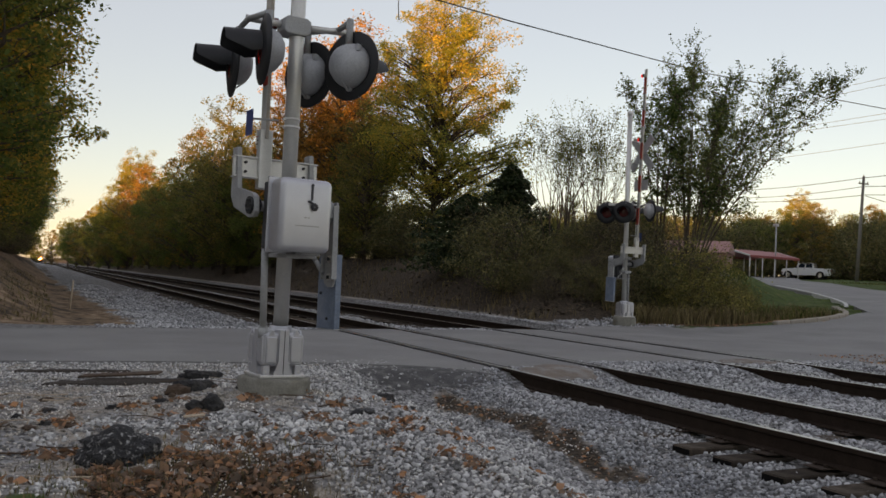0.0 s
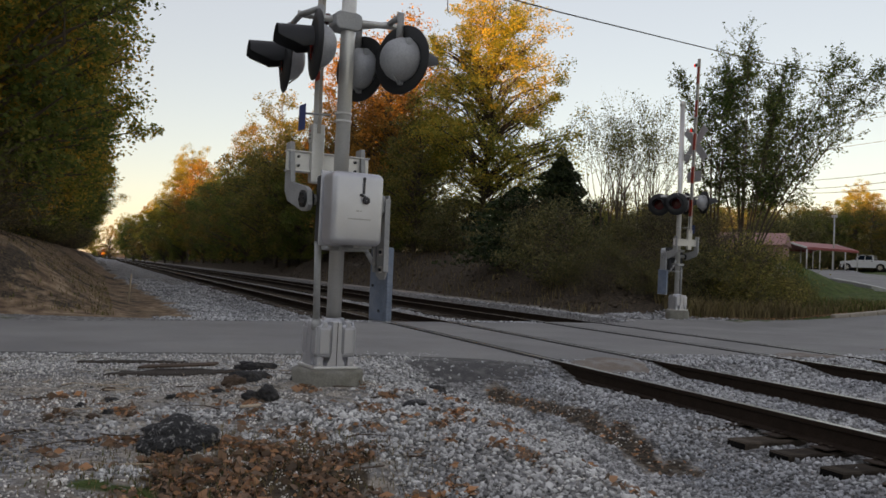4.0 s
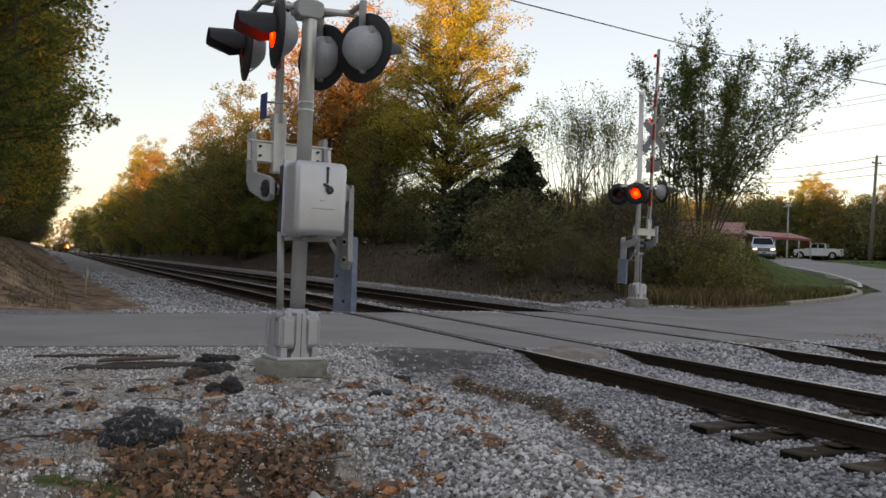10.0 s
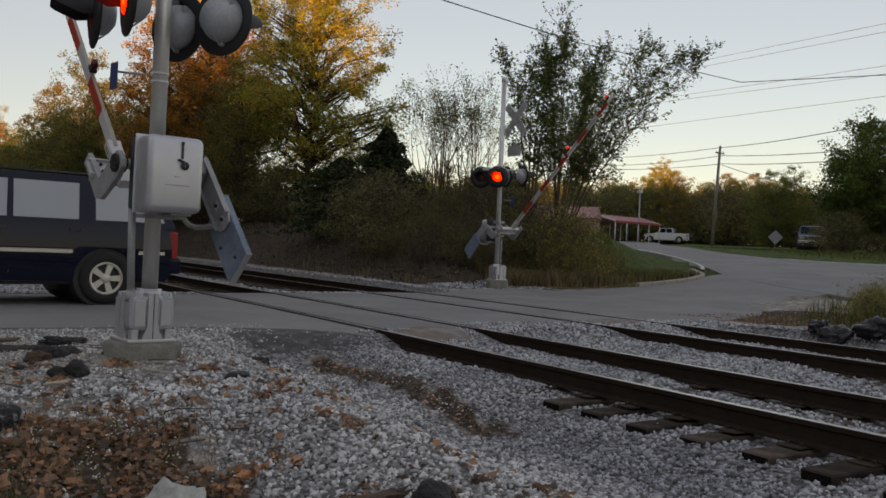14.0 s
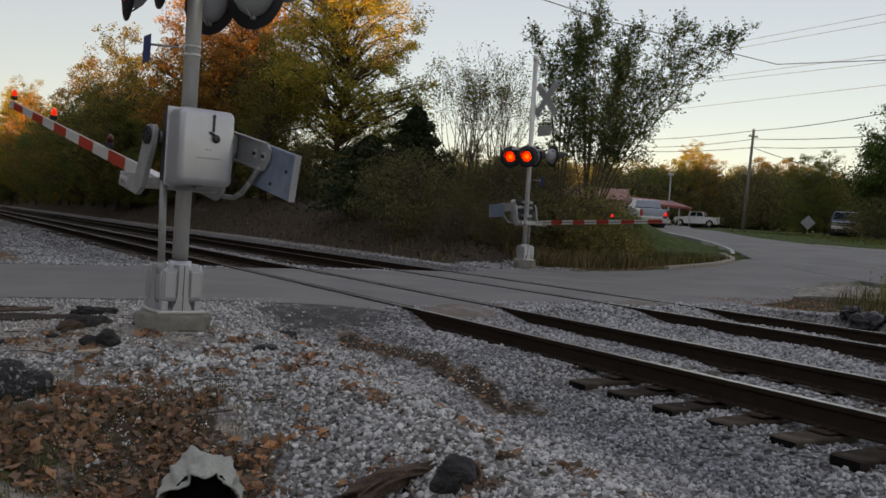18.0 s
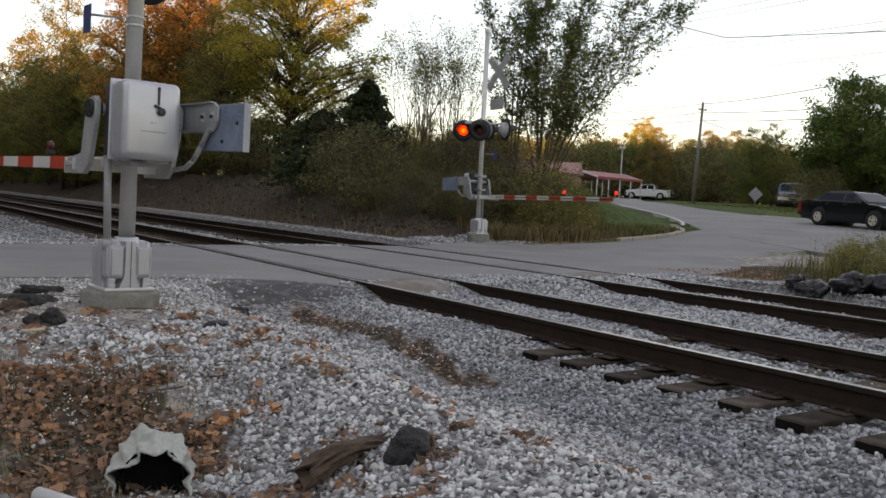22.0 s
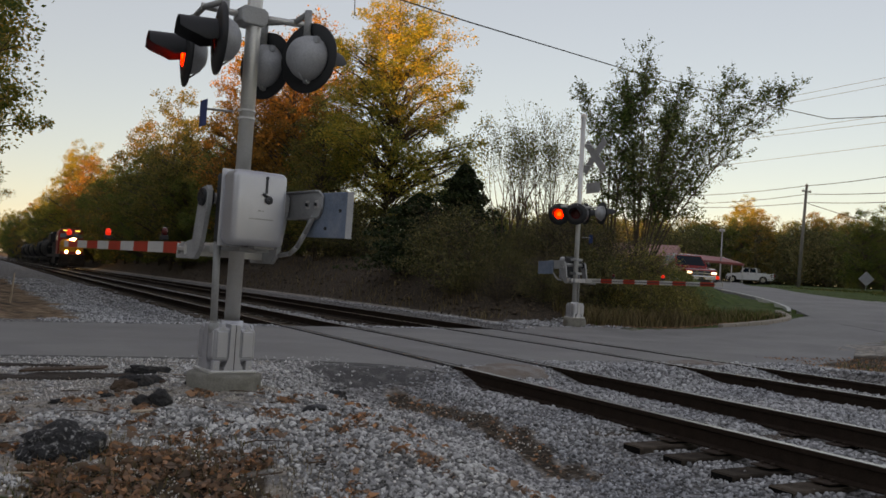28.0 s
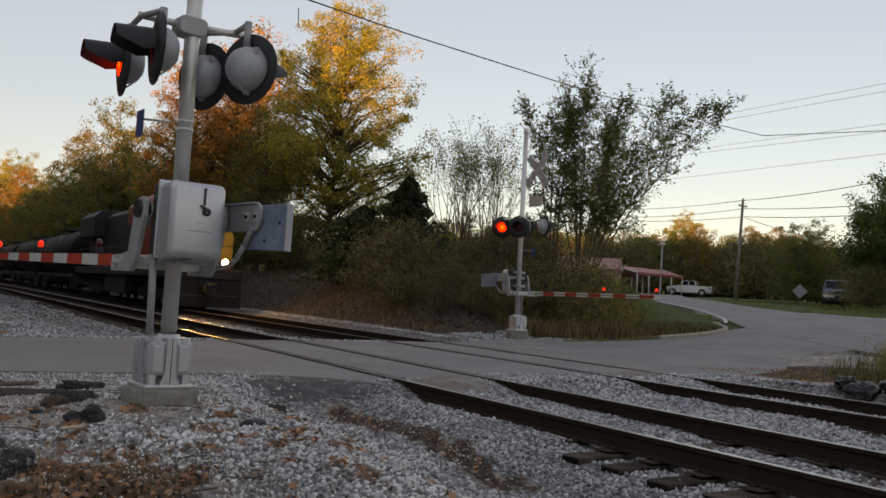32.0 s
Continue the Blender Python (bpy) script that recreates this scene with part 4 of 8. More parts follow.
    bm = bmesh.new()
    box(bm, 0.399, 0.456, -0.092, 0.282, -1.052, -1.042, 0.003)
    part("weight_edge", bm, M["dome"], cwt, "pale worn edge of the plate")
    for y, z in ((0.06, -0.95), (0.20, -0.72)):
        bm = bmesh.new()
        tube(bm, (0.388, y, z), (0.40, y, z), 0.014, n=8)
        part("bolt", bm, M["black"], cwt)
    bm = bmesh.new()
    pts = [(0.37, 0.10, -0.55), (0.36, 0.24, -0.44), (0.35, 0.36, -0.33), (0.33, 0.42, -0.24), (0.30, 0.44, -0.10)]
    for p, q in zip(pts, pts[1:]):
        tube(bm, p, q, 0.022, n=8)
    part("stay", bm, M["dull"], ar, "bent grey stay bar")
    return sg, ar, bulbs


M["arm_red"] = glow("arm_lamp_red", (0.9, 0.03, 0.01), 0.6)
M["blue_sign"] = mat("blue_sign_paint", (0.03, 0.06, 0.18), 0.5, 0, 0.15, 5, 0.05, 60, 0.002)
NEAR_SIGNAL, NEAR_ARM, NEAR_LAMPS = build_signal(pose(1.925, 7.56, 0.03, 0, 0.5, 8.0), "grey steel crossing signal with flashing lights and gate arm", "crossing signals")
FAR_SIGNAL, FAR_ARM, FAR_LAMPS = build_signal(pose(14.76, 19.76, 0.08, 0, 0, 181.0), "steel crossing signal with red lights and striped gate arm", "crossing signals", 0.91, 0.15, 20.0)


# ---- trees ----
M["leaf_green"] = leaf_mat("green_leaves", [(0.090, 0.135, 0.038), (0.155, 0.20, 0.050), (0.25, 0.23, 0.06)], 0.46)
M["leaf_gold"] = leaf_mat("golden_leaves", [(0.20, 0.24, 0.058), (0.34, 0.33, 0.068), (0.54, 0.37, 0.066)], 0.52)
M["leaf_orange"] = leaf_mat("orange_leaves", [(0.22, 0.155, 0.048), (0.37, 0.20, 0.052), (0.50, 0.24, 0.055)], 0.46)
M["leaf_olive"] = leaf_mat("olive_leaves", [(0.12, 0.14, 0.05), (0.21, 0.205, 0.062), (0.32, 0.24, 0.068)], 0.48)
M["leaf_fir"] = leaf_mat("dark_juniper_needles", [(0.024, 0.040, 0.016), (0.040, 0.060, 0.022), (0.060, 0.075, 0.028)], 0.1)
M["leaf_dry"] = leaf_mat("dry_brown_leaves", [(0.131, 0.087, 0.043), (0.217, 0.145, 0.065), (0.290, 0.217, 0.102)])


def leaf_cloud(name, centres, normals_up, size, mats, parent, seed, flat=0.6):
    """Many small bent leaves, two triangles each, one joined part."""
    rng = np.random.default_rng(seed)
    C = np.array(centres)
    n = len(C)
    d = rng.normal(size=(n, 3))
    d[:, 2] *= flat
    d /= np.linalg.norm(d, axis=1)[:, None]
    e = np.cross(d, rng.normal(size=(n, 3)))
    e /= np.linalg.norm(e, axis=1)[:, None]
    s = size * rng.uniform(0.6, 1.3, (n, 1))
    nrm = np.cross(d, e)
    V = np.stack([C - d * s * 0.5, C + e * s * 0.3 + nrm * s * 0.08, C + d * s * 0.55, C - e * s * 0.3 + nrm * s * 0.08], 1).reshape(-1, 3)
    q = np.arange(n) * 4
    F = np.stack([q, q + 1, q + 2, q, q + 2, q + 3], 1).reshape(-1, 3)
    me = bpy.data.meshes.new(name)
    me.vertices.add(len(V))
    me.vertices.foreach_set("co", V.astype(np.float32).ravel())
    me.loops.add(len(F) * 3)
    me.loops.foreach_set("vertex_index", F.astype(np.int32).ravel())
    me.polygons.add(len(F))
    me.polygons.foreach_set("loop_start", (np.arange(len(F)) * 3).astype(np.int32))
    me.update(calc_edges=True)
    me.materials.append(mats)
    ob = new(name, me)
    ob.parent = parent
    return ob


def limb(V, F, a, b, r0, r1, n=5):
    d = (b - a)
    q = d.to_track_quat("Z", "Y").to_matrix()
    k = len(V)
    for p, r in ((a, r0), (b, r1)):
        for i in range(n):
            V.append(p + q @ Vector((r * math.cos(6.283 * i / n), r * math.sin(6.283 * i / n), 0)))
    for i in range(n):
        F.append((k + i, k + (i + 1) % n, k + n + (i + 1) % n, k + n + i))


def make_tree(name, m, label, height, profile, clumps, per, cr, leaf_size, leaf, seed, stems=1, lean=(0, 0), trunk_r=None, category="tree", twigs=2, sag=0.0, group="", kind=""):
    """A tapered trunk with limbs that reach out to clumps of small leaves; profile gives the crown's radius up the height."""
    rng = random.Random(seed)
    t = thing(name, m, label, category, group, kind)
    us, rs = [p[0] for p in profile], [p[1] for p in profile]
    V, F, C = [], [], []
    axes = []
    for s in range(stems):
        a = 6.283 * s / stems + seed
        off = Vector((math.cos(a), math.sin(a), 0)) * (0.0 if stems == 1 else 0.10 * max(rs))
        tip = Vector((lean[0] * height, lean[1] * height, height * (0.97 if s == 0 else rng.uniform(0.7, 0.95)))) + off * (1 if stems == 1 else rng.uniform(2.5, 5))
        pts = [off * 0.6]
        for k in range(1, 9):
            u = k / 8
            p = off.lerp(tip, u) + Vector((rng.gauss(0, 1), rng.gauss(0, 1), 0)) * 0.012 * height * math.sin(3.14 * u)
            p.z = tip.z * u
            pts.append(p)
        r = (trunk_r or 0.014 * height) * (1 if stems == 1 else 0.6)
        for k in range(8):
            limb(V, F, pts[k], pts[k + 1], r * (1 - k / 8.6), r * (1 - (k + 1) / 8.6), 7)
        axes.append((pts, tip.z, r))
    for c in range(clumps):
        while True:
            u = rng.uniform(us[0], 1.0)
            r = float(np.interp(u, us, rs))
            if rng.random() < (r / max(rs)) ** 1.4 + 0.05:
                break
        a = rng.uniform(0, 6.283)
        d = r * math.sqrt(rng.uniform(0.08, 1.0)) * (1 + 0.18 * math.sin(3 * a + 7 * u))
        cen = Vector((lean[0] * height * u + d * math.cos(a), lean[1] * height * u + d * math.sin(a), u * height - sag * d))
        pts, top, tr = axes[c % stems]
        hu = max(0.05, min(0.93, (cen.z - 0.55 * d - 0.2) / top))
        k = int(hu * 8)
        p0 = pts[k].lerp(pts[k + 1], hu * 8 - k)
        mid = p0.lerp(cen, 0.55) + Vector((rng.gauss(0, 0.12), rng.gauss(0, 0.12), 0.10)) * d
        rr = max(0.012, min(0.4 * tr, 0.018 * d + 0.008))
        limb(V, F, p0, mid, rr, rr * 0.65, 4)
        limb(V, F, mid, cen, rr * 0.65, rr * 0.25, 3)
        C.append(cen)
        for _ in range(twigs):
            e = cen + Vector((rng.gauss(0, 1), rng.gauss(0, 1), rng.gauss(0.3, 0.8))) * cr
            limb(V, F, mid.lerp(cen, rng.uniform(0.3, 1)), e, rr * 0.3, 0.004, 3)
            C.append(e)
    mesh_from("trunk", V, F, [M["bark"]], t, smooth=True)
    if per:
        g = np.random.default_rng(seed)
        C = np.array(C)
        n = clumps * per
        idx = g.integers(0, len(C), n)
        weight = g.uniform(0.5, 1.4, len(C))[idx][:, None]
        d = g.normal(size=(n, 3))
        d *= (g.uniform(0, 1, n) ** 0.45 / np.linalg.norm(d, axis=1))[:, None]
        P = C[idx] + d * cr * 1.25 * weight * np.array([1, 1, 0.75])
        P = P[P[:, 2] > 0.05]
        leaf_cloud("crown", P, None, leaf_size, leaf, t, seed)
    return t


def branchy(name, m, label, height, stems, spread, leaf, leaf_size, per_tip, seed, levels=5, lean=(0, 0), r0=None, category="tree", kids=(2, 3), up=0.10, scatter=0.22, wild=0.36):
    """Stems that fork again and again into thin twigs, with single leaves along the outer ones."""
    rng = random.Random(seed)
    t = thing(name, m, label, category)
    V, F, C = [], [], []
    first = height / sum(0.74 ** k for k in range(levels)) * 1.04
    todo = []
    for s in range(stems):
        a = 6.283 * (s + rng.uniform(-0.3, 0.3)) / stems
        tilt = spread * rng.uniform(0.25, 1.0)
        d = Vector((math.cos(a) * tilt + lean[0], math.sin(a) * tilt + lean[1], 1)).normalized()
        b = Vector((math.cos(a), math.sin(a), 0)) * 0.02 * height * (stems > 1)
        todo.append((b, d, first * rng.uniform(0.8, 1.05), (r0 or 0.010 * height) * rng.uniform(0.7, 1), 0))
    while todo:
        p, d, ln, r, lv = todo.pop()
        end = r * (0.62 if lv < levels - 1 else 0.3)
        for k in range(3):
            d = (d + Vector((rng.gauss(0, 0.10), rng.gauss(0, 0.10), rng.gauss(0.02, 0.06)))).normalized()
            q = p + d * ln / 3
            limb(V, F, p, q, r + (end - r) * k / 3, r + (end - r) * (k + 1) / 3, 6 if lv < 2 else 3)
            if lv >= levels - 4:
                for _ in range(per_tip if lv == levels - 1 else per_tip // 2):
                    C.append(p.lerp(q, rng.random()) + Vector((rng.gauss(0, 1), rng.gauss(0, 1), rng.gauss(0, 1))) * scatter)
            if 0 < lv < levels - 1 and rng.random() < 0.35:
                e = (d + Vector((rng.gauss(0, 0.6), rng.gauss(0, 0.6), rng.gauss(0.1, 0.4)))).normalized()
                todo.append((q, e, ln * 0.5, max(0.004, r * 0.35), levels - 1))
            p = q
        if lv < levels - 1:
            for _ in range(rng.randint(*kids)):
                e = (d + Vector((rng.gauss(0, wild), rng.gauss(0, wild), rng.gauss(up, 0.25)))).normalized()
                todo.append((p, e, ln * rng.uniform(0.62, 0.86), max(0.005, end * rng.uniform(0.7, 1.0)), lv + 1))
    mesh_from("trunk", V, F, [M["bark"]], t, smooth=True)
    if C:
        leaf_cloud("crown", C, None, leaf_size, leaf, t, seed)
    return t


def fan_tree(name, m, label, height, radius, lean, stems, leaf, leaf_size, seed, sides=18, twigs=5, per=6, r0=0.075):
    """Several stems that fan out from one base, each with side branches, twigs and single leaves along them."""
    rng = random.Random(seed)
    t = thing(name, m, label, "tree")
    V, F, C = [], [], []

    def rnd(k):
        return Vector((rng.gauss(0, k), rng.gauss(0, k), rng.gauss(0, k)))

    for s in range(stems):
        a = 6.283 * (s + rng.uniform(-0.35, 0.35)) / stems * 2.4
        q = math.sqrt(rng.uniform(0.04, 1.0))
        end = Vector((lean[0] + radius * q * math.cos(a), lean[1] + radius * q * math.sin(a), height * (1 - 0.30 * q * q) * rng.uniform(0.84, 1.0)))
        ctl = Vector((end.x * 0.22 + rng.gauss(0, 0.15), end.y * 0.22 + rng.gauss(0, 0.15), end.z * 0.55))
        base = Vector((0.12 * math.cos(a), 0.12 * math.sin(a), 0))
        bez = [base * (1 - u) ** 2 + ctl * 2 * u * (1 - u) + end * u * u for u in (k / 12 for k in range(13))]
        for k in range(12):
            limb(V, F, bez[k], bez[k + 1], r0 * (1 - k / 13), r0 * (1 - (k + 1) / 13), 6)
        for _ in range(sides):
            u = rng.uniform(0.24, 0.99) ** 0.8
            k = min(11, int(u * 12))
            p = bez[k].lerp(bez[k + 1], u * 12 - k)
            d = ((bez[k + 1] - bez[k]).normalized() * 0.7 + rnd(0.55) + Vector((0, 0, 0.2))).normalized()
            ln = rng.uniform(0.6, 1.7) * (1.2 - 0.6 * u)
            r = max(0.008, r0 * (1 - u) * 0.45)
            for j in range(3):
                d = (d + rnd(0.12) + Vector((0, 0, 0.06))).normalized()
                e = p + d * ln / 3
                limb(V, F, p, e, r * (1 - j / 3.4), r * (1 - (j + 1) / 3.4), 4)
                for _ in range((twigs + j) // 3 + (1 if j else 0)):
                    w = p.lerp(e, rng.random())
                    g = (d * 0.6 + rnd(0.6) + Vector((0, 0, 0.15))).normalized()
                    f = w + g * rng.uniform(0.2, 0.6)
                    limb(V, F, w, f, 0.006, 0.003, 3)
                    for _ in range(per):
                        C.append(w.lerp(f, rng.uniform(0.15, 1.05)) + rnd(0.05))
                p = e
    mesh_from("trunk", V, F, [M["bark"]], t, smooth=True)
    leaf_cloud("crown", C, None, leaf_size, leaf, t, seed)
    return t


def make_conifer(name, m, label, height, r, seed, leaves=9000, leaf="leaf_fir"):
    t = thing(name, m, label, "tree")
    V, F = [], []
    limb(V, F, Vector((0, 0, 0)), Vector((0, 0, height)), 0.018 * height, 0.01, 6)
    mesh_from("trunk", V, F, [M["bark"]], t, smooth=True)
    g = np.random.default_rng(seed)
    u = g.uniform(0.02, 1, leaves) ** 0.8
    rad = r * (1 - u) ** 0.6 * np.sqrt(g.uniform(0.15, 1, leaves)) * (0.8 + 0.35 * np.sin(u * 40 + g.normal(size=leaves)))
    a = g.uniform(0, 6.283, leaves)
    lump = 1 + 0.25 * np.sin(3 * a + 9 * u)
    C = np.stack([rad * np.cos(a) * lump, rad * np.sin(a) * lump, u * height - 0.1 * rad], 1)
    leaf_cloud("crown", C, None, 0.16, M[leaf], t, seed)
    return t


def stand(x, y, **kw):
    return pose(x, y, ground_z(x, y) - 0.05, 0, 0, kw.get("rz", 0))


def plant(src, x, y, s, rz, sz=None, label=""):
    c = copy_thing(src, pose(x, y, ground_z(x, y) - 0.1, 0, 0, rz))
    c.scale = (s, s, sz or s)
    if label:
        c["label"] = label
    return c


COLUMN = [(0.10, 0.5), (0.25, 2.6), (0.5, 3.6), (0.75, 2.8), (0.92, 1.4), (1.0, 0.3)]
ROUND = [(0.05, 2.0), (0.2, 3.6), (0.45, 4.2), (0.7, 3.6), (0.9, 2.0), (1.0, 0.5)]
SHRUB = [(0.05, 1.4), (0.3, 2.0), (0.7, 1.6), (1.0, 0.5)]
TREES = {}


def woods():
    T = TREES
    T["gold"] = make_tree("tree", stand(19.6, 43.6), "tall golden yellow cottonwood with thinning crown on the bank", 15.0, [(0.12, 1.2), (0.25, 3.5), (0.5, 4.1), (0.68, 3.6), (0.82, 2.6), (0.94, 1.5), (1.0, 0.4)], 250, 300, 0.50, 0.13, M["leaf_gold"], 3)
    T["orange"] = make_tree("tree", stand(17.0, 53.2), "tall tree with rusty orange autumn leaves", 14.0, COLUMN, 120, 160, 0.50, 0.16, M["leaf_orange"], 4)
    T["green"] = make_tree("tree", stand(-3.4, 23.4), "large leafy green tree on the bank beside the railway", 12.5, ROUND, 200, 250, 0.44, 0.13, M["leaf_green"], 5)
    T["mixed"] = make_tree("tree", stand(-3.4, 27.5), "leafy tree, green to gold with sunlight in its leaf colours, on the bank", 13.0, ROUND, 210, 260, 0.46, 0.125, M["leaf_left"], 15)
    T["turning"] = make_tree("tree", stand(21.0, 66.0), "tree turning from green to orange in the wood", 12.6, ROUND, 160, 170, 0.48, 0.155, M["leaf_mixed"], 17)
    T["olive"] = make_tree("tree", stand(14.6, 72), "olive green tree with thinning autumn leaves", 12.0, [(0.08, 1.6), (0.3, 3.2), (0.6, 3.5), (0.85, 2.2), (1.0, 0.4)], 140, 140, 0.48, 0.155, M["leaf_olive"], 6)
    T["sapling"] = branchy("tree", stand(20.6, 31.6), "slender sapling with few remaining leaves", 6.4, 4, 0.15, M["leaf_sapling"], 0.075, 3, 7, levels=5, up=0.34, r0=0.045, scatter=0.12, wild=0.24, kids=(2, 2))
    T["shrub"] = make_tree("shrub", stand(14.6, 26.5), "dull brown and green shrub on the dark bank", 2.6, SHRUB, 80, 105, 0.36, 0.09, M["leaf_dull"], 8, stems=4, category="shrub")
    T["vine"] = make_tree("shrub", stand(18.6, 21.4), "yellow-green vine-grown weeds at the edge of the brush", 2.6, [(0.02, 1.2), (0.3, 1.5), (0.7, 1.2), (1.0, 0.4)], 80, 70, 0.34, 0.075, M["leaf_vine"], 10, stems=7, twigs=4, category="shrub")
    T["thicket"] = make_tree("shrub", stand(16.2, 30.0), "tangled leafless brush with dry vines", 2.4, SHRUB, 110, 34, 0.45, 0.07, M["leaf_brush"], 9, stems=7, twigs=5, category="shrub")


M["leaf_mixed"] = leaf_mat("leaves_green_to_gold", [(0.11, 0.135, 0.038), (0.21, 0.18, 0.048), (0.43, 0.225, 0.05)], 0.45)
M["leaf_vine"] = leaf_mat("yellow_green_weed_leaves", [(0.13, 0.145, 0.045), (0.25, 0.235, 0.07), (0.40, 0.31, 0.10)], 0.4)
M["leaf_sapling"] = leaf_mat("grey_olive_leaves", [(0.085, 0.115, 0.038), (0.14, 0.165, 0.052), (0.23, 0.21, 0.07)], 0.4)
# left bank only: tones raised to put evening sunlight into the leaves
M["leaf_left"] = leaf_mat("green_to_amber_leaves_painted_sun", [(0.16, 0.23, 0.048), (0.33, 0.30, 0.062), (0.66, 0.36, 0.066)], 0.55)
M["leaf_lawn"] = leaf_mat("fresh_green_leaves", [(0.05, 0.09, 0.022), (0.08, 0.135, 0.03), (0.13, 0.165, 0.045)], 0.3)
M["leaf_dull"] = leaf_mat("dull_brown_green_leaves", [(0.085, 0.095, 0.040), (0.145, 0.142, 0.058), (0.23, 0.19, 0.08)], 0.3)
M["leaf_brush"] = leaf_mat("withered_brush_leaves", [(0.080, 0.078, 0.042), (0.145, 0.130, 0.066), (0.25, 0.205, 0.10)], 0.25)
M["leaf_bush"] = leaf_mat("small_dark_green_leaves", [(0.060, 0.098, 0.030), (0.105, 0.150, 0.040), (0.18, 0.195, 0.058)], 0.5)
woods()


def along_the_line():
    rnd = random.Random(21)
    T = TREES
    # left bank
    for y, x, s, k in ((20.2, -4.6, 0.9, "mixed"), (24.5, -4.4, 1.15, "mixed"), (30.5, -2.8, 1.0, "mixed"), (33, -4.2, 1.1, "mixed"), (37, -2.9, 1.0, "mixed"), (41, -3.2, 1.05, "mixed"), (46, -2.8, 1.0, "green"), (51, -3.1, 1.0, "green"), (57, -2.6, 1.0, "mixed"), (64, -2.9, 1.05, "green"), (72, -2.8, 1.05, "green"), (81, -2.6, 1.05, "mixed"), (92, -2.8, 1.1, "green"), (104, -3, 1.1, "green"), (118, -3.1, 1.15, "green"), (134, -3.4, 1.2, "mixed"), (152, -3.8, 1.2, "green"), (175, -4.4, 1.25, "green"), (200, -5.2, 1.3, "mixed"), (235, -6.6, 1.35, "green"), (280, -9.2, 1.4, "green")):
        plant(T[k], x - 0.9, y, s, rnd.uniform(0, 360))
    # right bank, front row then the wood behind it
    for y, x, s, k in ((46.5, 16.6, 0.74, "olive"), (51.5, 18.2, 0.62, "green"), (55, 18.4, 1.12, "orange"), (57.5, 15.6, 1.05, "orange"), (63, 15.4, 0.72, "green"), (66.5, 16.8, 0.95, "olive"), (70, 15.2, 0.7, "green"), (75.5, 14.2, 1.26, "olive"), (80, 15.6, 0.9, "turning"), (84, 14.8, 0.75, "green"), (90, 14.8, 0.92, "green"), (97, 14.8, 1.18, "turning"), (104, 14.6, 0.82, "green"), (112, 14.6, 1.0, "green"), (121, 14.4, 0.95, "turning"), (131, 14.2, 0.95, "green"), (142, 14.2, 1.12, "orange"), (152, 13.9, 1.28, "gold"), (160, 13.6, 0.95, "green"), (170, 13.0, 1.1, "turning"), (185, 12.4, 1.1, "green"), (205, 11.6, 1.0, "gold"), (230, 10.6, 1.1, "turning"), (260, 9, 1.1, "green"), (300, 7.8, 1.0, "gold"), (350, 3.6, 1.0, "turning"), (410, -3.0, 1.0, "green"), (480, -12, 1.0, "gold"), (560, -30, 1.0, "green"),
                       (44, 27, 0.34, "olive"), (47, 28.5, 0.36, "green"), (72, 21, 0.85, "olive"), (83, 22, 0.9, "green"), (95, 21, 0.95, "olive"), (110, 21, 0.9, "green"), (128, 21, 0.9, "turning"), (150, 21, 0.95, "green"), (175, 20, 1.0, "olive"), (52, 31, 0.34, "green"), (38, 29.5, 0.38, "olive"), (74, 38, 0.36, "olive"), (80, 42, 0.42, "green"), (85, 50, 0.42, "olive"), (39, 25.5, 0.32, "olive")):
        plant(T[k], x, y, s, rnd.uniform(0, 360))
    # wooded rise beyond the houses
    for k in range(62):
        b = radians(33 + 46 * (k % 31) / 31 + rnd.uniform(-0.7, 0.7))
        r = (118 if k < 31 else 138) + rnd.uniform(-6, 6)
        kind = rnd.choice(("olive", "turning", "green", "gold", "orange", "turning", "gold") if k >= 31 else ("olive", "green", "green", "green", "turning"))
        if b < radians(43) and kind in ("gold", "orange", "turning"):
            kind = "green"
        plant(T[kind], r * math.sin(b), r * math.cos(b), rnd.uniform(0.66, 0.86) * (1.0 if k >= 31 else 0.85), rnd.uniform(0, 360), label="autumn tree in the wood beyond the houses")
    # dark trees to the side of the parked truck
    for x, y, s, k in ((63.5, 46.5, 0.55, "green"), (67, 47, 0.6, "olive"), (65, 38, 0.6, "green"), (62.5, 35.5, 0.5, "green"), (70, 41, 0.65, "green")):
        plant(T[k], x, y, s, rnd.uniform(0, 360))
    # thin trees and brush behind the far signal
    for x, y, s in ((21.2, 33.0, 1.15), (19.4, 30.4, 1.05), (18.2, 29.6, 0.95), (20.9, 30.2, 1.1), (22.6, 33.2, 1.2), (19.9, 27.8, 0.85), (24.0, 34.5, 1.1)):
        plant(T["sapling"], x, y, s, rnd.uniform(0, 360))
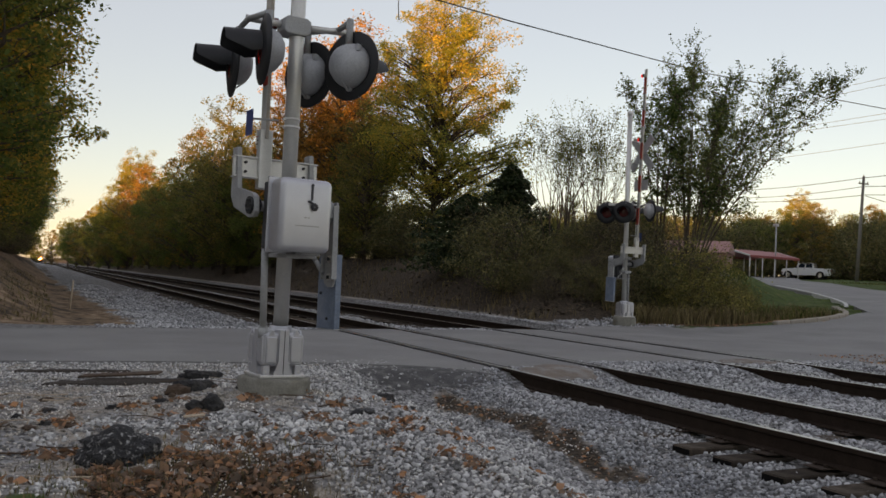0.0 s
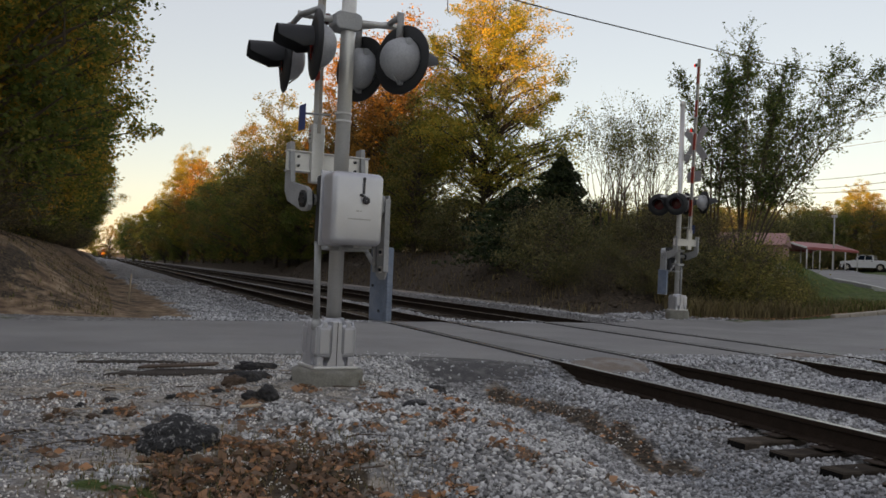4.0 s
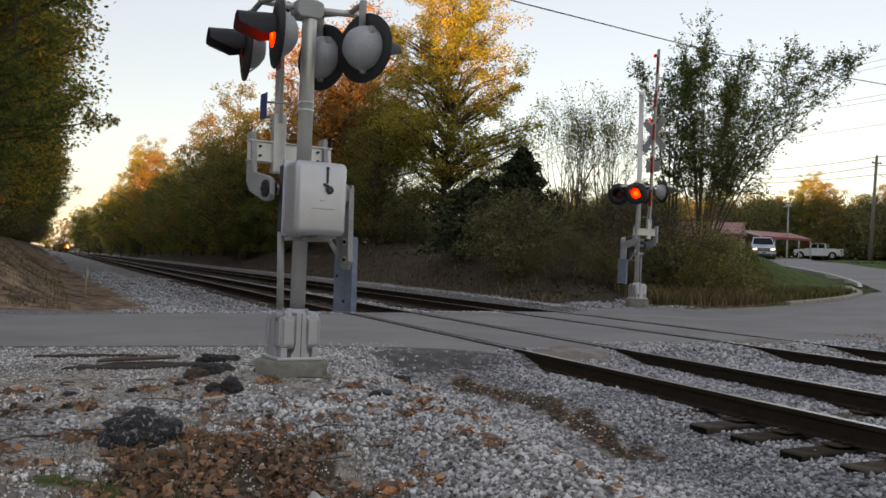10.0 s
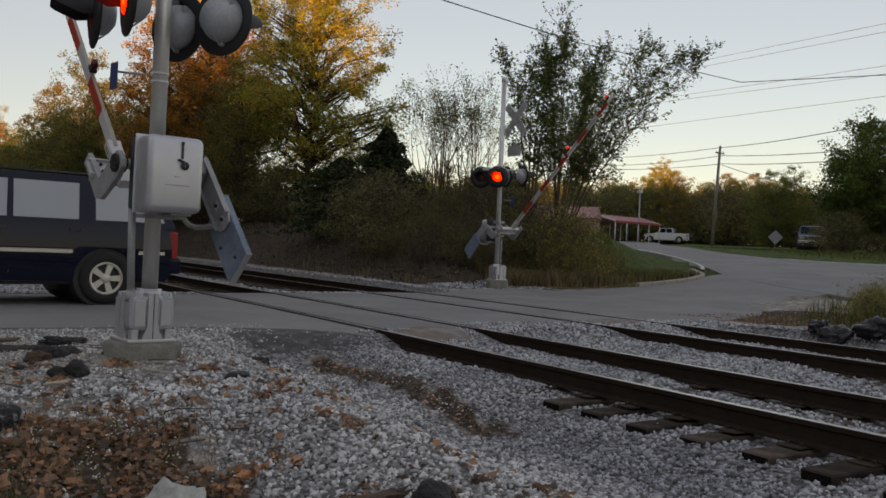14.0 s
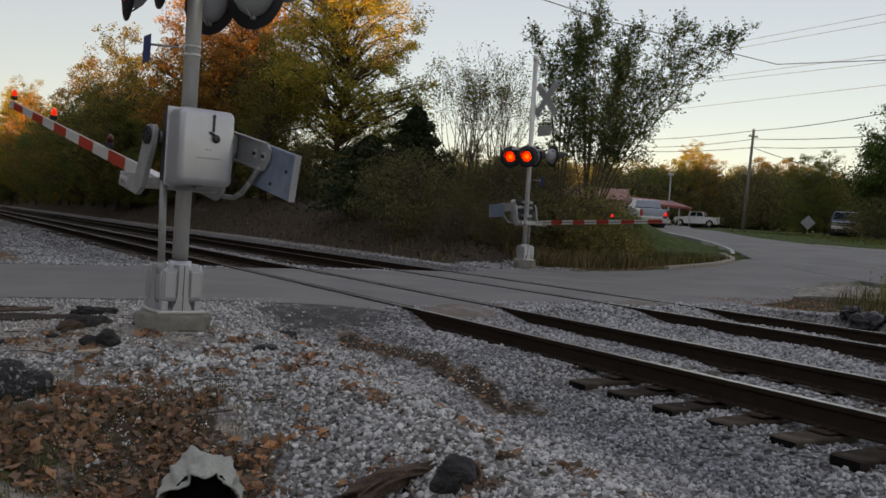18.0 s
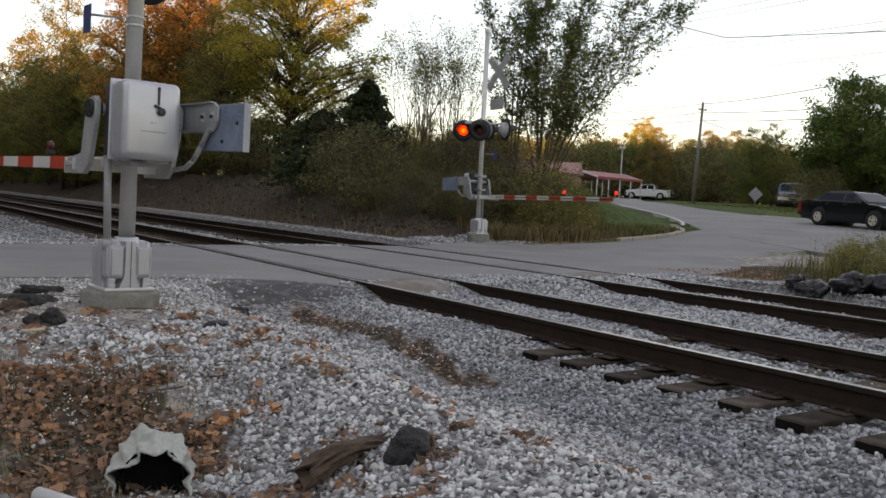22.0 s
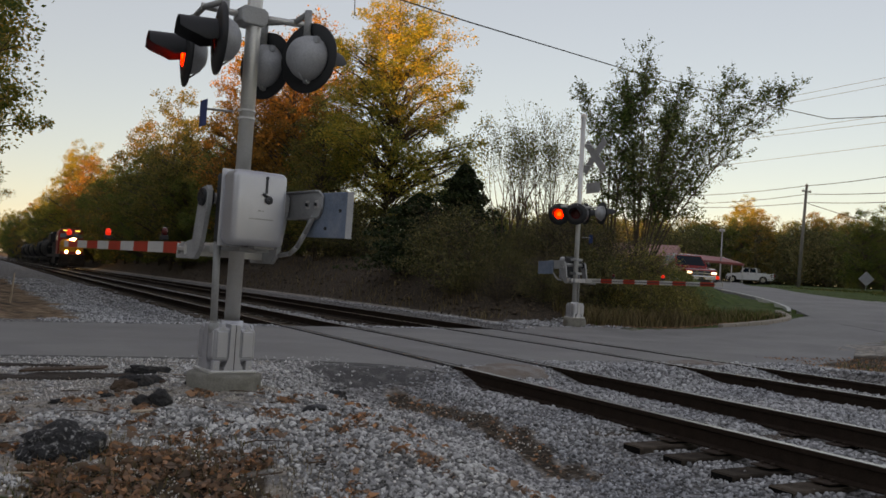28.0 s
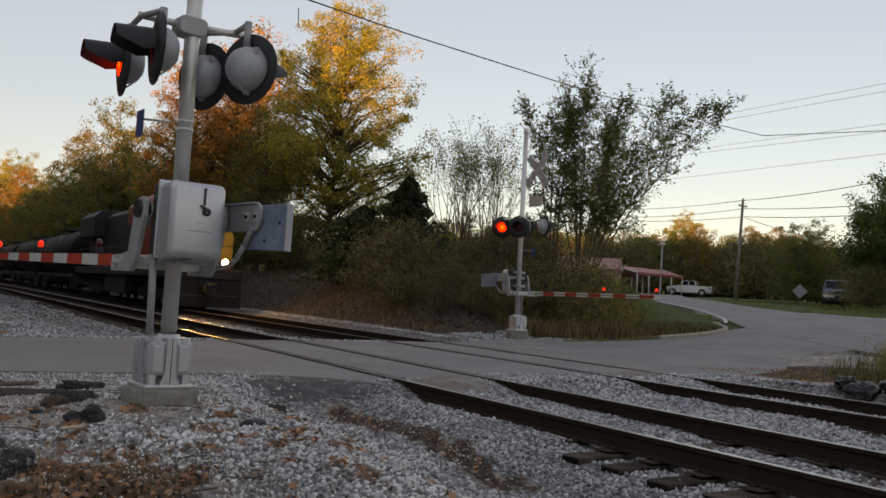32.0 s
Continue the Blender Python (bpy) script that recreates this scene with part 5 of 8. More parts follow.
    for x, y, s in ((14.6, 23.4, 0.45), (15.4, 24.4, 0.42), (15.6, 22.7, 0.42), (16.4, 23.4, 0.48), (16.4, 22.1, 0.5), (17.2, 22.9, 0.6), (17.4, 21.8, 0.7), (18.2, 22.6, 0.8), (17.6, 24.4, 0.8), (19.0, 23.8, 0.8), (20.0, 23.0, 0.55), (15.4, 27.0, 0.4), (20.6, 23.9, 0.5), (16.8, 25.8, 0.45), (18.2, 26.0, 0.6), (20.4, 25.8, 0.6), (21.6, 24.8, 0.45), (21.2, 23.1, 0.4), (22.4, 23.6, 0.35), (18.9, 25.4, 0.8), (14.4, 25.2, 0.4), (14.9, 26.4, 0.32), (15.8, 26.0, 0.36)):
        plant(T["thicket"] if rnd.random() < 0.6 else T["shrub"], x, y, s, rnd.uniform(0, 360))
    for x, y, s in ((18.3, 21.0, 0.62), (19.1, 21.5, 0.66), (19.8, 21.2, 0.5), (17.6, 21.1, 0.5), (20.4, 22.0, 0.46), (18.8, 22.2, 0.7), (20.9, 21.4, 0.34)):
        plant(T["vine"], x, y, s, rnd.uniform(0, 360))
    for x, y, s, k in ((15.6, 9.2, 0.30, "vine"), (16.4, 9.6, 0.34, "vine"), (15.2, 8.2, 0.26, "vine"), (17.2, 9.0, 0.42, "vine"), (14.4, 7.4, 0.26, "shrub"), (16.2, 8.0, 0.40, "vine"), (15.2, 7.0, 0.34, "shrub"), (17.6, 10.2, 0.30, "vine"), (18.6, 9.6, 0.40, "shrub"), (16.6, 6.6, 0.45, "vine"), (14.6, 6.2, 0.36, "vine")):
        plant(T[k], x, y, s, rnd.uniform(0, 360), label="green and brown weeds beside the bags at the road corner")
    for k in range(46):
        y = 29 + 3.4 * k + rnd.uniform(-1, 1)
        low = 0.45 if y < 40 else 1.0
        plant(T["shrub"] if rnd.random() < 0.8 else T["thicket"], 17.0 + rnd.uniform(-0.5, 2.2) + track_x(y), y, low * rnd.uniform(0.7, 1.3), rnd.uniform(0, 360))
    for k in range(26):
        y = 19.5 + 3.6 * k + rnd.uniform(-1, 1)
        plant(T["shrub"] if rnd.random() < 0.5 else T["thicket"], -3.0 + rnd.uniform(-1.2, 0.5) + track_x(y), y, rnd.uniform(0.6, 1.1), rnd.uniform(0, 360))


along_the_line()
make_conifer("juniper", stand(17.5, 31.4), "dark green conical juniper on the bank", 3.9, 2.0, 31, 15000)
make_conifer("juniper", stand(15.8, 32.0), "dark green broad juniper on the bank", 3.1, 2.7, 32, 15000)
fan_tree("tree", stand(20.7, 24.1), "wide leaning tree with thin small leaves behind the signal", 9.4, 4.1, (1.1, -0.9), 15, M["leaf_bush"], 0.09, 41, sides=30, twigs=6, per=8, r0=0.043)
fan_tree("tree", stand(19.9, 24.8), "upright vine-covered tree behind the signal", 7.4, 1.2, (0.2, 0.0), 5, M["leaf_lawn"], 0.11, 42, sides=20, per=6, r0=0.05)
make_tree("tree", stand(56.4, 32.4), "round full green tree on the lawn", 9.4, [(0.16, 1.2), (0.26, 3.9), (0.45, 5.0), (0.68, 4.3), (0.88, 2.5), (1.0, 0.6)], 260, 210, 0.55, 0.17, M["leaf_lawn"], 43)
for hx, hy, hs in ((44.0, 70.0, 2.2), (52.0, 68.0, 2.4), (60.0, 64.0, 2.2), (67.0, 58.0, 2.4), (74.0, 53.0, 2.3), (80.0, 47.0, 2.4), (84.0, 40.0, 2.4), (88.0, 34.0, 2.4), (56.0, 72.0, 2.6), (70.0, 62.0, 2.6), (78.0, 56.0, 2.6), (48.0, 76.0, 2.6), (38.0, 72.0, 2.2), (86.0, 46.0, 2.6), (63.0, 69.0, 2.5)):
    plant(TREES["shrub"], hx * 1.40, hy * 1.40, hs, hx * 31, label="dark leafy undergrowth at the edge of the wood")
for hx, hy, hs in ((22.0, 40.0, 0.7), (24.5, 42.0, 0.8), (21.0, 47.0, 0.8), (24.0, 49.0, 0.9), (20.0, 52.0, 0.9), (27.5, 46.0, 0.9), (23.0, 57.0, 1.1), (28.0, 55.0, 1.0), (20.5, 62.0, 1.2), (26.0, 63.0, 1.2), (20.0, 72.0, 1.4), (32.0, 60.0, 1.0), (30.0, 50.0, 0.9)):
    plant(TREES["shrub"], hx, hy, hs, hx * 41, label="dark leafy undergrowth below the trees of the bank")
rnd_edge = random.Random(612)
for k in range(44):
    b = radians(36 + 36 * k / 44 + rnd_edge.uniform(-0.4, 0.4))
    r = 127 + rnd_edge.uniform(-3, 3)
    plant(TREES["shrub"], r * math.sin(b), r * math.cos(b), rnd_edge.uniform(2.4, 3.1), rnd_edge.uniform(0, 360), label="dark leafy undergrowth at the edge of the wood")
plant(TREES["shrub"], 52.6, 32.9, 1.1, 40, label="dark round bush on the lawn")
for k in range(30):
    b = radians(35 + 26 * k / 30 + rnd_edge.uniform(-0.4, 0.4))
    r = 112 + 8 * (k % 2) + rnd_edge.uniform(-2, 2)
    if radians(45.2) < b < radians(49.6):
        r += 16
    plant(TREES["shrub"], r * math.sin(b), r * math.cos(b), rnd_edge.uniform(2.0, 2.8), rnd_edge.uniform(0, 360), label="dark leafy undergrowth at the edge of the wood")


# ---- vehicles ----
def paint(name, base, metal=0.0, rough=0.4):
    m = mat(name, base, 0.25, metal, 0.06, 2, 0, 200, 0.001)
    b = m.node_tree.nodes["Principled BSDF"]
    b.inputs["Coat Weight"].default_value, b.inputs["Coat Roughness"].default_value = 0.5, 0.02
    b.inputs["Specular IOR Level"].default_value = 0.12
    return m


M["navy"] = paint("navy_blue_paint", (0.0025, 0.0055, 0.019))
M["silver"] = paint("silver_blue_paint", (0.30, 0.34, 0.40))
M["car_black"] = paint("black_green_paint", (0.008, 0.011, 0.012))
M["red_paint"] = paint("dark_red_paint", (0.22, 0.012, 0.010))
M["white_paint"] = paint("white_paint", (0.72, 0.73, 0.74), 0.0)
M["pale_paint"] = paint("pale_blue_white_paint", (0.50, 0.56, 0.64))
M["blue_paint"] = paint("steel_blue_paint", (0.09, 0.13, 0.20))
M["chrome"] = mat("bright_metal_trim", (0.62, 0.62, 0.62), 0.22, 0.9, 0.05, 4, 0, 60)
M["alloy"] = mat("alloy_wheel", (0.66, 0.62, 0.53), 0.35, 0.4, 0.1, 5, 0, 60)
M["rubber"] = mat("tyre_rubber", (0.018, 0.017, 0.016), 0.85, 0, 0.2, 8, 0.2, 60, 0.004)
M["plastic"] = mat("dark_plastic", (0.03, 0.03, 0.032), 0.6, 0, 0.15, 6, 0.1, 80, 0.002)
M["glass_dark"] = glass("tinted_car_glass", (0.004, 0.010, 0.018), 0.02, 0.16)
# the pale base colour paints the sky's reflection into the side windows
M["glass_sky_tint"] = glass("side_glass_with_painted_sky", (0.36, 0.385, 0.40), 0.02, 1.0)
M["head_lit"] = glow("lit_headlamp", (1.0, 0.86, 0.62), 2.0)
M["head_off"] = mat("clear_headlamp", (0.45, 0.45, 0.43), 0.15, 0.3, 0.1, 6, 0, 60)
M["amber"] = mat("amber_marker", (0.55, 0.16, 0.02), 0.3, 0, 0.1, 6, 0, 60)
M["tail"] = mat("red_tail_lamp", (0.35, 0.012, 0.01), 0.25, 0, 0.1, 6, 0, 60)


def arch(cx, r, z0, n=9):
    """Wheel-arch points from front to back over the axle at cx."""
    a0 = math.asin(max(-1, min(1, (z0 - 0.38) / r)))
    return [(cx + r * math.cos(a0 + (math.pi - 2 * a0) * k / n), 0.38 + r * math.sin(a0 + (math.pi - 2 * a0) * k / n)) for k in range(n + 1)]


def side_y(z, W, belt, roof, tuck):
    if z <= belt:
        return W - 0.05 * max(0.0, (0.62 - z) / 0.4) ** 2 - 0.015 * ((z - 0.8) / 0.35) ** 2 * (z > 0.8)
    return W - 0.03 - (tuck) * ((z - belt) / (roof - belt)) ** 1.2


def shape_sides(bm, W, belt, roof, tuck, front, rear):
    for v in bm.verts:
        y = side_y(v.co.z, W, belt, roof, tuck)
        k = 1.0
        if v.co.x > front - 0.6:
            k -= 0.10 * ((v.co.x - front + 0.6) / 0.6) ** 2
        if v.co.x < rear + 0.4:
            k -= 0.06 * ((rear + 0.4 - v.co.x) / 0.4) ** 2
        v.co.y = math.copysign(1, v.co.y) * y * k if abs(v.co.y) > 0.3 else v.co.y


def body_shell(outline, W, belt, roof, tuck, front, rear):
    bm = bmesh.new()
    a = [bm.verts.new((x, -W, z)) for x, z in outline]
    b = [bm.verts.new((x, W, z)) for x, z in outline]
    n = len(a)
    sides = [bm.faces.new(a), bm.faces.new(b[::-1])]
    mid = []
    for i in range(n):
        j = (i + 1) % n
        mid.append(bm.faces.new((a[j], a[i], b[i], b[j])))
    bmesh.ops.recalc_face_normals(bm, faces=list(bm.faces))
    x = rear + 0.15
    while x < min(front, 4) and x < 3:
        bmesh.ops.bisect_plane(bm, geom=list(bm.verts) + list(bm.edges) + list(bm.faces), plane_co=(x, 0, 0), plane_no=(1, 0, 0))
        x += 0.22
    for k in range(9):
        bmesh.ops.bisect_plane(bm, geom=list(bm.verts) + list(bm.edges) + list(bm.faces), plane_co=(0, 0, 0.36 + 0.171 * k), plane_no=(0, 0, 1))
    sides = [f for f in bm.faces if abs(f.normal.y) > 0.99]
    shape_sides(bm, W, belt, roof, tuck, front, rear)
    rim = [e for e in {e for f in sides for e in f.edges} if not all(f in sides for f in e.link_faces)]
    bmesh.ops.bevel(bm, geom=rim, offset=0.045, segments=3, affect="EDGES", profile=0.6, clamp_overlap=True)
    bmesh.ops.triangulate(bm, faces=[f for f in bm.faces if len(f.verts) > 4])
    return bm


def wheel(parent, x, y, r, rim_mat, spokes=5):
    w = new("wheel")
    w.parent = parent
    s = 1 if y > 0 else -1
    w.matrix_basis = pose(x, y, r)
    bm = bmesh.new()
    m = Matrix.Rotation(radians(-90 * s), 4, "X")
    lathe(bm, [(r * 0.60, -0.12), (r * 0.93, -0.12), (r, -0.08), (r, 0.08), (r * 0.93, 0.12), (r * 0.66, 0.125), (r * 0.60, 0.10)], 30, m)
    part("tyre", bm, M["rubber"], w)
    bm = bmesh.new()
    lathe(bm, [(r * 0.62, 0.11), (r * 0.60, 0.07), (r * 0.50, 0.05), (r * 0.50, 0.02), (0.0, 0.02)], 30, m, 1)
    lathe(bm, [(r * 0.64, 0.10), (r * 0.64, 0.118), (r * 0.55, 0.118), (r * 0.54, 0.07)], 30, m, 0)
    lathe(bm, [(r * 0.2, 0.03), (r * 0.19, 0.10), (r * 0.1, 0.115), (0.0, 0.118)], 16, m, 0)
    for k in range(spokes):
        a = 6.283 * k / spokes
        prism(bm, [(-0.035, r * 0.15), (0.035, r * 0.15), (0.05, r * 0.57), (-0.05, r * 0.57)], "z", 0.05, 0.10, m @ Matrix.Rotation(a, 4, "Z"), 0)
    part("rim", bm, [rim_mat, M["plastic"]], w, "five-spoke wheel")
    return w


def panel(outline, W, belt, roof, tuck, side, out, thick, front, rear):
    """A thin pane or strip that follows the body's side."""
    bm = bmesh.new()
    ring = []
    for d in (out, out - thick):
        row = []
        for x, z in outline:
            y = side_y(z, W, belt, roof, tuck)
            k = 1.0 - (0.10 * ((x - front + 0.6) / 0.6) ** 2 if x > front - 0.6 else 0) - (0.06 * ((rear + 0.4 - x) / 0.4) ** 2 if x < rear + 0.4 else 0)
            row.append(bm.verts.new((x, side * (y * k + d), z)))
        ring.append(row)
    a, b = ring
    n = len(a)
    bm.faces.new(a)
    bm.faces.new(b[::-1])
    for i in range(n):
        bm.faces.new((a[i], b[i], b[(i + 1) % n], a[(i + 1) % n]))
    bmesh.ops.recalc_face_normals(bm, faces=list(bm.faces))
    return bm


def slab(x0, z0, x1, z1, w0, w1, lift, thick=0.02):
    """A sloping pane across the car from (x0, z0) to (x1, z1)."""
    d = Vector((x1 - x0, 0, z1 - z0)).normalized()
    n = Vector((-d.z, 0, d.x)) * lift
    t = n.normalized() * thick
    bm = bmesh.new()
    top = []
    for off in (n, n - t * (1 if lift >= 0 else 1)):
        top.append([bm.verts.new(Vector(p) + off) for p in ((x0, -w0, z0), (x0, w0, z0), (x1, w1, z1), (x1, -w1, z1))])
    a, b = top
    bm.faces.new(a)
    bm.faces.new(b[::-1])
    for i in range(4):
        bm.faces.new((a[i], b[i], b[(i + 1) % 4], a[(i + 1) % 4]))
    bmesh.ops.recalc_face_normals(bm, faces=list(bm.faces))
    return bm


def vehicle(kind, m, label, coat, lit=True, side_glass="glass_sky_tint", group=""):
    S = dict(
        suv=dict(f=2.42, r=-2.58, W=0.99, wb=1.473, R=0.395, belt=1.23, roof=1.95, hood=1.18, nose=1.04, ws=(1.06, 0.34), rg=(-2.54, -2.24), bot=0.35, tuck=0.20),
        pickup=dict(f=2.65, r=-3.15, W=1.0, wb=1.83, R=0.40, belt=1.22, roof=1.90, hood=1.17, nose=1.05, ws=(1.10, 0.45), rg=(-1.12, -0.98), bot=0.36, tuck=0.20),
        sedan=dict(f=2.35, r=-2.45, W=0.90, wb=1.37, R=0.32, belt=0.98, roof=1.44, hood=0.93, nose=0.72, ws=(0.95, 0.20), rg=(-1.75, -1.15), bot=0.22, tuck=0.22))[kind]
    f, r, W, wb, R, belt, roof = S["f"], S["r"], S["W"], S["wb"], S["R"], S["belt"], S["roof"]
    t = thing({"suv": "sport_utility_car", "pickup": "pickup_truck", "sedan": "sedan_car"}[kind], m, label, {"suv": "car", "pickup": "pickup truck", "sedan": "car"}[kind], group)
    bot, hood, nose = S["bot"], S["hood"], S["nose"]
    ra = R + 0.09
    deck = {"suv": belt, "pickup": 1.24, "sedan": 0.99}[kind]
    low = [(r, bot + 0.22), (r - 0.02, deck - 0.3), (r + 0.04, deck - 0.03), (r + 0.10, deck)] + ([(S["rg"][0], deck + 0.01)] if kind == "sedan" else []) + [(S["rg"][1] - 0.1, belt), (S["ws"][0] + 0.05, belt - 0.005), (S["ws"][0] + 0.25, hood), (f - 0.8, hood - 0.03), (f - 0.25, nose + 0.05), (f - 0.08, nose - 0.03), (f, nose - 0.25), (f, bot + 0.2), (f - 0.12, bot)]
    low += arch(wb, ra, bot) + arch(-wb, ra, bot) + [(r + 0.15, bot)]
    body = part("body", body_shell(low, W, belt, roof, S["tuck"], f, r), M[coat], t, "", True)
    body.data.set_sharp_from_angle(angle=radians(32))
    cab = [(S["ws"][0] + 0.06, belt - 0.04), (S["ws"][0], belt + 0.02), (S["ws"][1] + 0.06, roof - 0.07), (S["ws"][1] - 0.12, roof - 0.02), ((S["ws"][1] + S["rg"][1]) / 2, roof), (S["rg"][1] + 0.15, roof - 0.03), (S["rg"][1], roof - 0.10), (S["rg"][0], belt + 0.02), (S["rg"][0] - 0.02, belt - 0.04)]
    cabin = part("cabin", body_shell(cab, W, belt, roof, S["tuck"], f + 9, r - 9), M[coat], t, "", True)
    cabin.data.set_sharp_from_angle(angle=radians(32))
    # glass
    part("windshield", slab(S["ws"][0] - 0.03, belt + 0.05, S["ws"][1] + 0.09, roof - 0.10, W - 0.13, W - S["tuck"] - 0.08, 0.008), M["glass_dark"], t)
    part("rear_window", slab(S["rg"][1] + 0.02, roof - 0.14, S["rg"][0] + 0.02, belt + 0.08, W - S["tuck"] - 0.08, W - 0.14, 0.012), M["glass_dark"], t)
    z0, z1 = belt + 0.05, roof - 0.12
    fx = lambda z: S["ws"][0] + (S["ws"][1] - S["ws"][0]) * (z - belt) / (roof - belt)
    bx = lambda z: S["rg"][0] + (S["rg"][1] - S["rg"][0]) * (z - belt) / (roof - belt)
    cuts = {"suv": [(0.03, -0.05), (-0.14, -1.05), (-1.30, None)], "pickup": [(0.10, -0.08), (-0.18, None)], "sedan": [(0.0, -0.10), (-0.19, None)]}[kind]
    for side in (-1, 1):
        for i, (xa, xb) in enumerate(cuts):
            p_front = [(fx(z0) - 0.22, z0), (fx(z1) - 0.16, z1)] if i == 0 else [(xa, z0), (xa - 0.02, z1)]
            p_back = [(xb - 0.03, z1), (xb, z0)] if xb is not None else [(bx(z1) + 0.16, z1), (bx(z0) + 0.14, z0)]
            part("side_window", panel(p_front + p_back, W, belt, roof, S["tuck"], side, 0.008, 0.02, f + 9, r - 9), M[side_glass], t)
        doors = {"suv": (0.92, -0.10, -1.12), "pickup": (1.0, -0.12, -1.05), "sedan": (0.75, -0.14, -1.05)}[kind]
        for x in doors:
            part("door_seam", panel([(x, bot + 0.12), (x + 0.012, bot + 0.12), (x + 0.012, belt - 0.02), (x, belt - 0.02)], W, belt, roof, S["tuck"], side, 0.003, 0.01, f, r), M["plastic"], t)
        for x in doors[1:]:
            h = belt - 0.13
            part("door_handle", panel([(x + 0.05, h), (x + 0.20, h), (x + 0.20, h + 0.05), (x + 0.05, h + 0.05)], W, belt, roof, S["tuck"], side, 0.03, 0.04, f, r), M["plastic"], t)
        zc = bot + 0.42
        if kind == "suv":
            part("side_moulding", panel([(wb - ra - 0.02, zc), (wb - ra - 0.02, zc + 0.055), (-wb + ra + 0.02, zc + 0.055), (-wb + ra + 0.02, zc)], W, belt, roof, S["tuck"], side, 0.015, 0.03, f, r), M["chrome"], t, "pale side moulding")
            part("side_moulding", panel([(-wb - ra, zc), (-wb - ra, zc + 0.055), (r + 0.2, zc + 0.055), (r + 0.2, zc)], W, belt, roof, S["tuck"], side, 0.015, 0.03, f, r), M["chrome"], t)
            part("badge", panel([(0.62, zc + 0.17), (0.62, zc + 0.20), (0.42, zc + 0.20), (0.42, zc + 0.17)], W, belt, roof, S["tuck"], side, 0.008, 0.012, f, r), M["chrome"], t)
            bm = bmesh.new()
            tube(bm, (0.9, side * (W - 0.06), bot + 0.03), (-0.95, side * (W - 0.06), bot + 0.03), 0.04, n=8)
            part("running_board", bm, M["chrome"], t)
            bm = bmesh.new()
            tube(bm, (0.1, side * (W - 0.30), roof + 0.03), (-2.0, side * (W - 0.30), roof + 0.03), 0.02, n=6)
            part("roof_rail", bm, M["plastic"], t)
        bm = bmesh.new()
        mx = S["ws"][0] - 0.22
        box(bm, mx - 0.09, mx + 0.06, side * (W + 0.13) - 0.11, side * (W + 0.13) + 0.11, belt + 0.01, belt + 0.19, 0.03)
        box(bm, mx - 0.03, mx + 0.03, side * (W - 0.02) - 0.08, side * (W - 0.02) + 0.08, belt + 0.02, belt + 0.07, 0.01)
        part("door_mirror", bm, M["plastic"], t)
        # lamps
        zl = nose - 0.17
        lamp_h = 0.16 if kind != "sedan" else 0.13
        bm = bmesh.new()
        box(bm, f - 0.22, f + 0.012, side * (W - 0.27) - 0.15, side * (W - 0.27) + 0.15, zl - lamp_h / 2 + 0.02, zl + lamp_h / 2 - 0.01, 0.02)
        part("headlamp", bm, M["head_lit"] if lit else M["head_off"], t)
        if kind != "sedan":
            bm = bmesh.new()
            box(bm, f - 0.22, f + 0.012, side * (W - 0.26) - 0.19, side * (W - 0.26) + 0.17, zl - 0.185, zl - 0.10, 0.015)
            part("turn_lamp", bm, M["amber"], t)
        bm = bmesh.new()
        box(bm, r - 0.03, r + 0.14, side * (W - 0.12) - 0.09, side * (W - 0.12) + 0.075, deck - 0.52, deck - 0.08, 0.02)
        part("tail_lamp", bm, M["tail"], t)
    # grille and bumpers
    zg = nose - 0.18
    bm = bmesh.new()
    box(bm, f - 0.05, f + 0.008, -W + 0.47, W - 0.47, zg - 0.15, zg + 0.12, 0.02)
    gr = part("grille", bm, M["plastic"], t)
    if kind == "suv":
        bm = bmesh.new()
        box(bm, f - 0.03, f + 0.014, -W + 0.10, W - 0.10, zg + 0.105, zg + 0.135, 0.006)
        box(bm, f - 0.03, f + 0.014, -W + 0.10, W - 0.10, zg - 0.185, zg - 0.16, 0.006)
        part("grille_surround", bm, M["chrome"], gr)
        for z in (zg - 0.10, zg - 0.06, zg + 0.04, zg + 0.08):
            bm = bmesh.new()
            box(bm, f, f + 0.014, -W + 0.48, W - 0.48, z - 0.006, z + 0.006)
            part("grille_slat", bm, M["plastic_grey"], gr)
    for z in ((zg - 0.01,) if kind != "sedan" else (zg + 0.04,)):
        bm = bmesh.new()
        box(bm, f, f + 0.025, -W + 0.45, W - 0.45, z - 0.022, z + 0.022, 0.008)
        part("grille_bar", bm, M["chrome"], gr)
    bump = {"suv": coat, "pickup": "chrome", "sedan": coat}[kind]
    for x0, x1, w in ((f - 0.22, f + 0.09, W - 0.02), (r - 0.10, r + 0.2, W - 0.04)):
        bm = bmesh.new()
        box(bm, x0, x1, -w, w, bot + 0.12, bot + 0.38, 0.05, seg=3)
        bp = part("bumper", bm, M[bump], t)
        if kind == "suv":
            bm = bmesh.new()
            e = 0.012 if x1 > 0 else 0.0
            box(bm, x0 + 0.02, x1 + e, -w + 0.03, w - 0.03, bot + 0.335, bot + 0.392, 0.015)
            part("step_pad", bm, M["plastic"], bp, "black rubber step pad")
    bm = bmesh.new()
    box(bm, f - 0.14, f + 0.03, -W + 0.08, W - 0.08, bot - 0.10, bot + 0.12, 0.03)
    part("front_valance", bm, M["plastic"], t)
    for sy in (-0.62, 0.62):
        bm = bmesh.new()
        tube(bm, (f, sy, bot + 0.05), (f + 0.045, sy, bot + 0.05), 0.06, n=12)
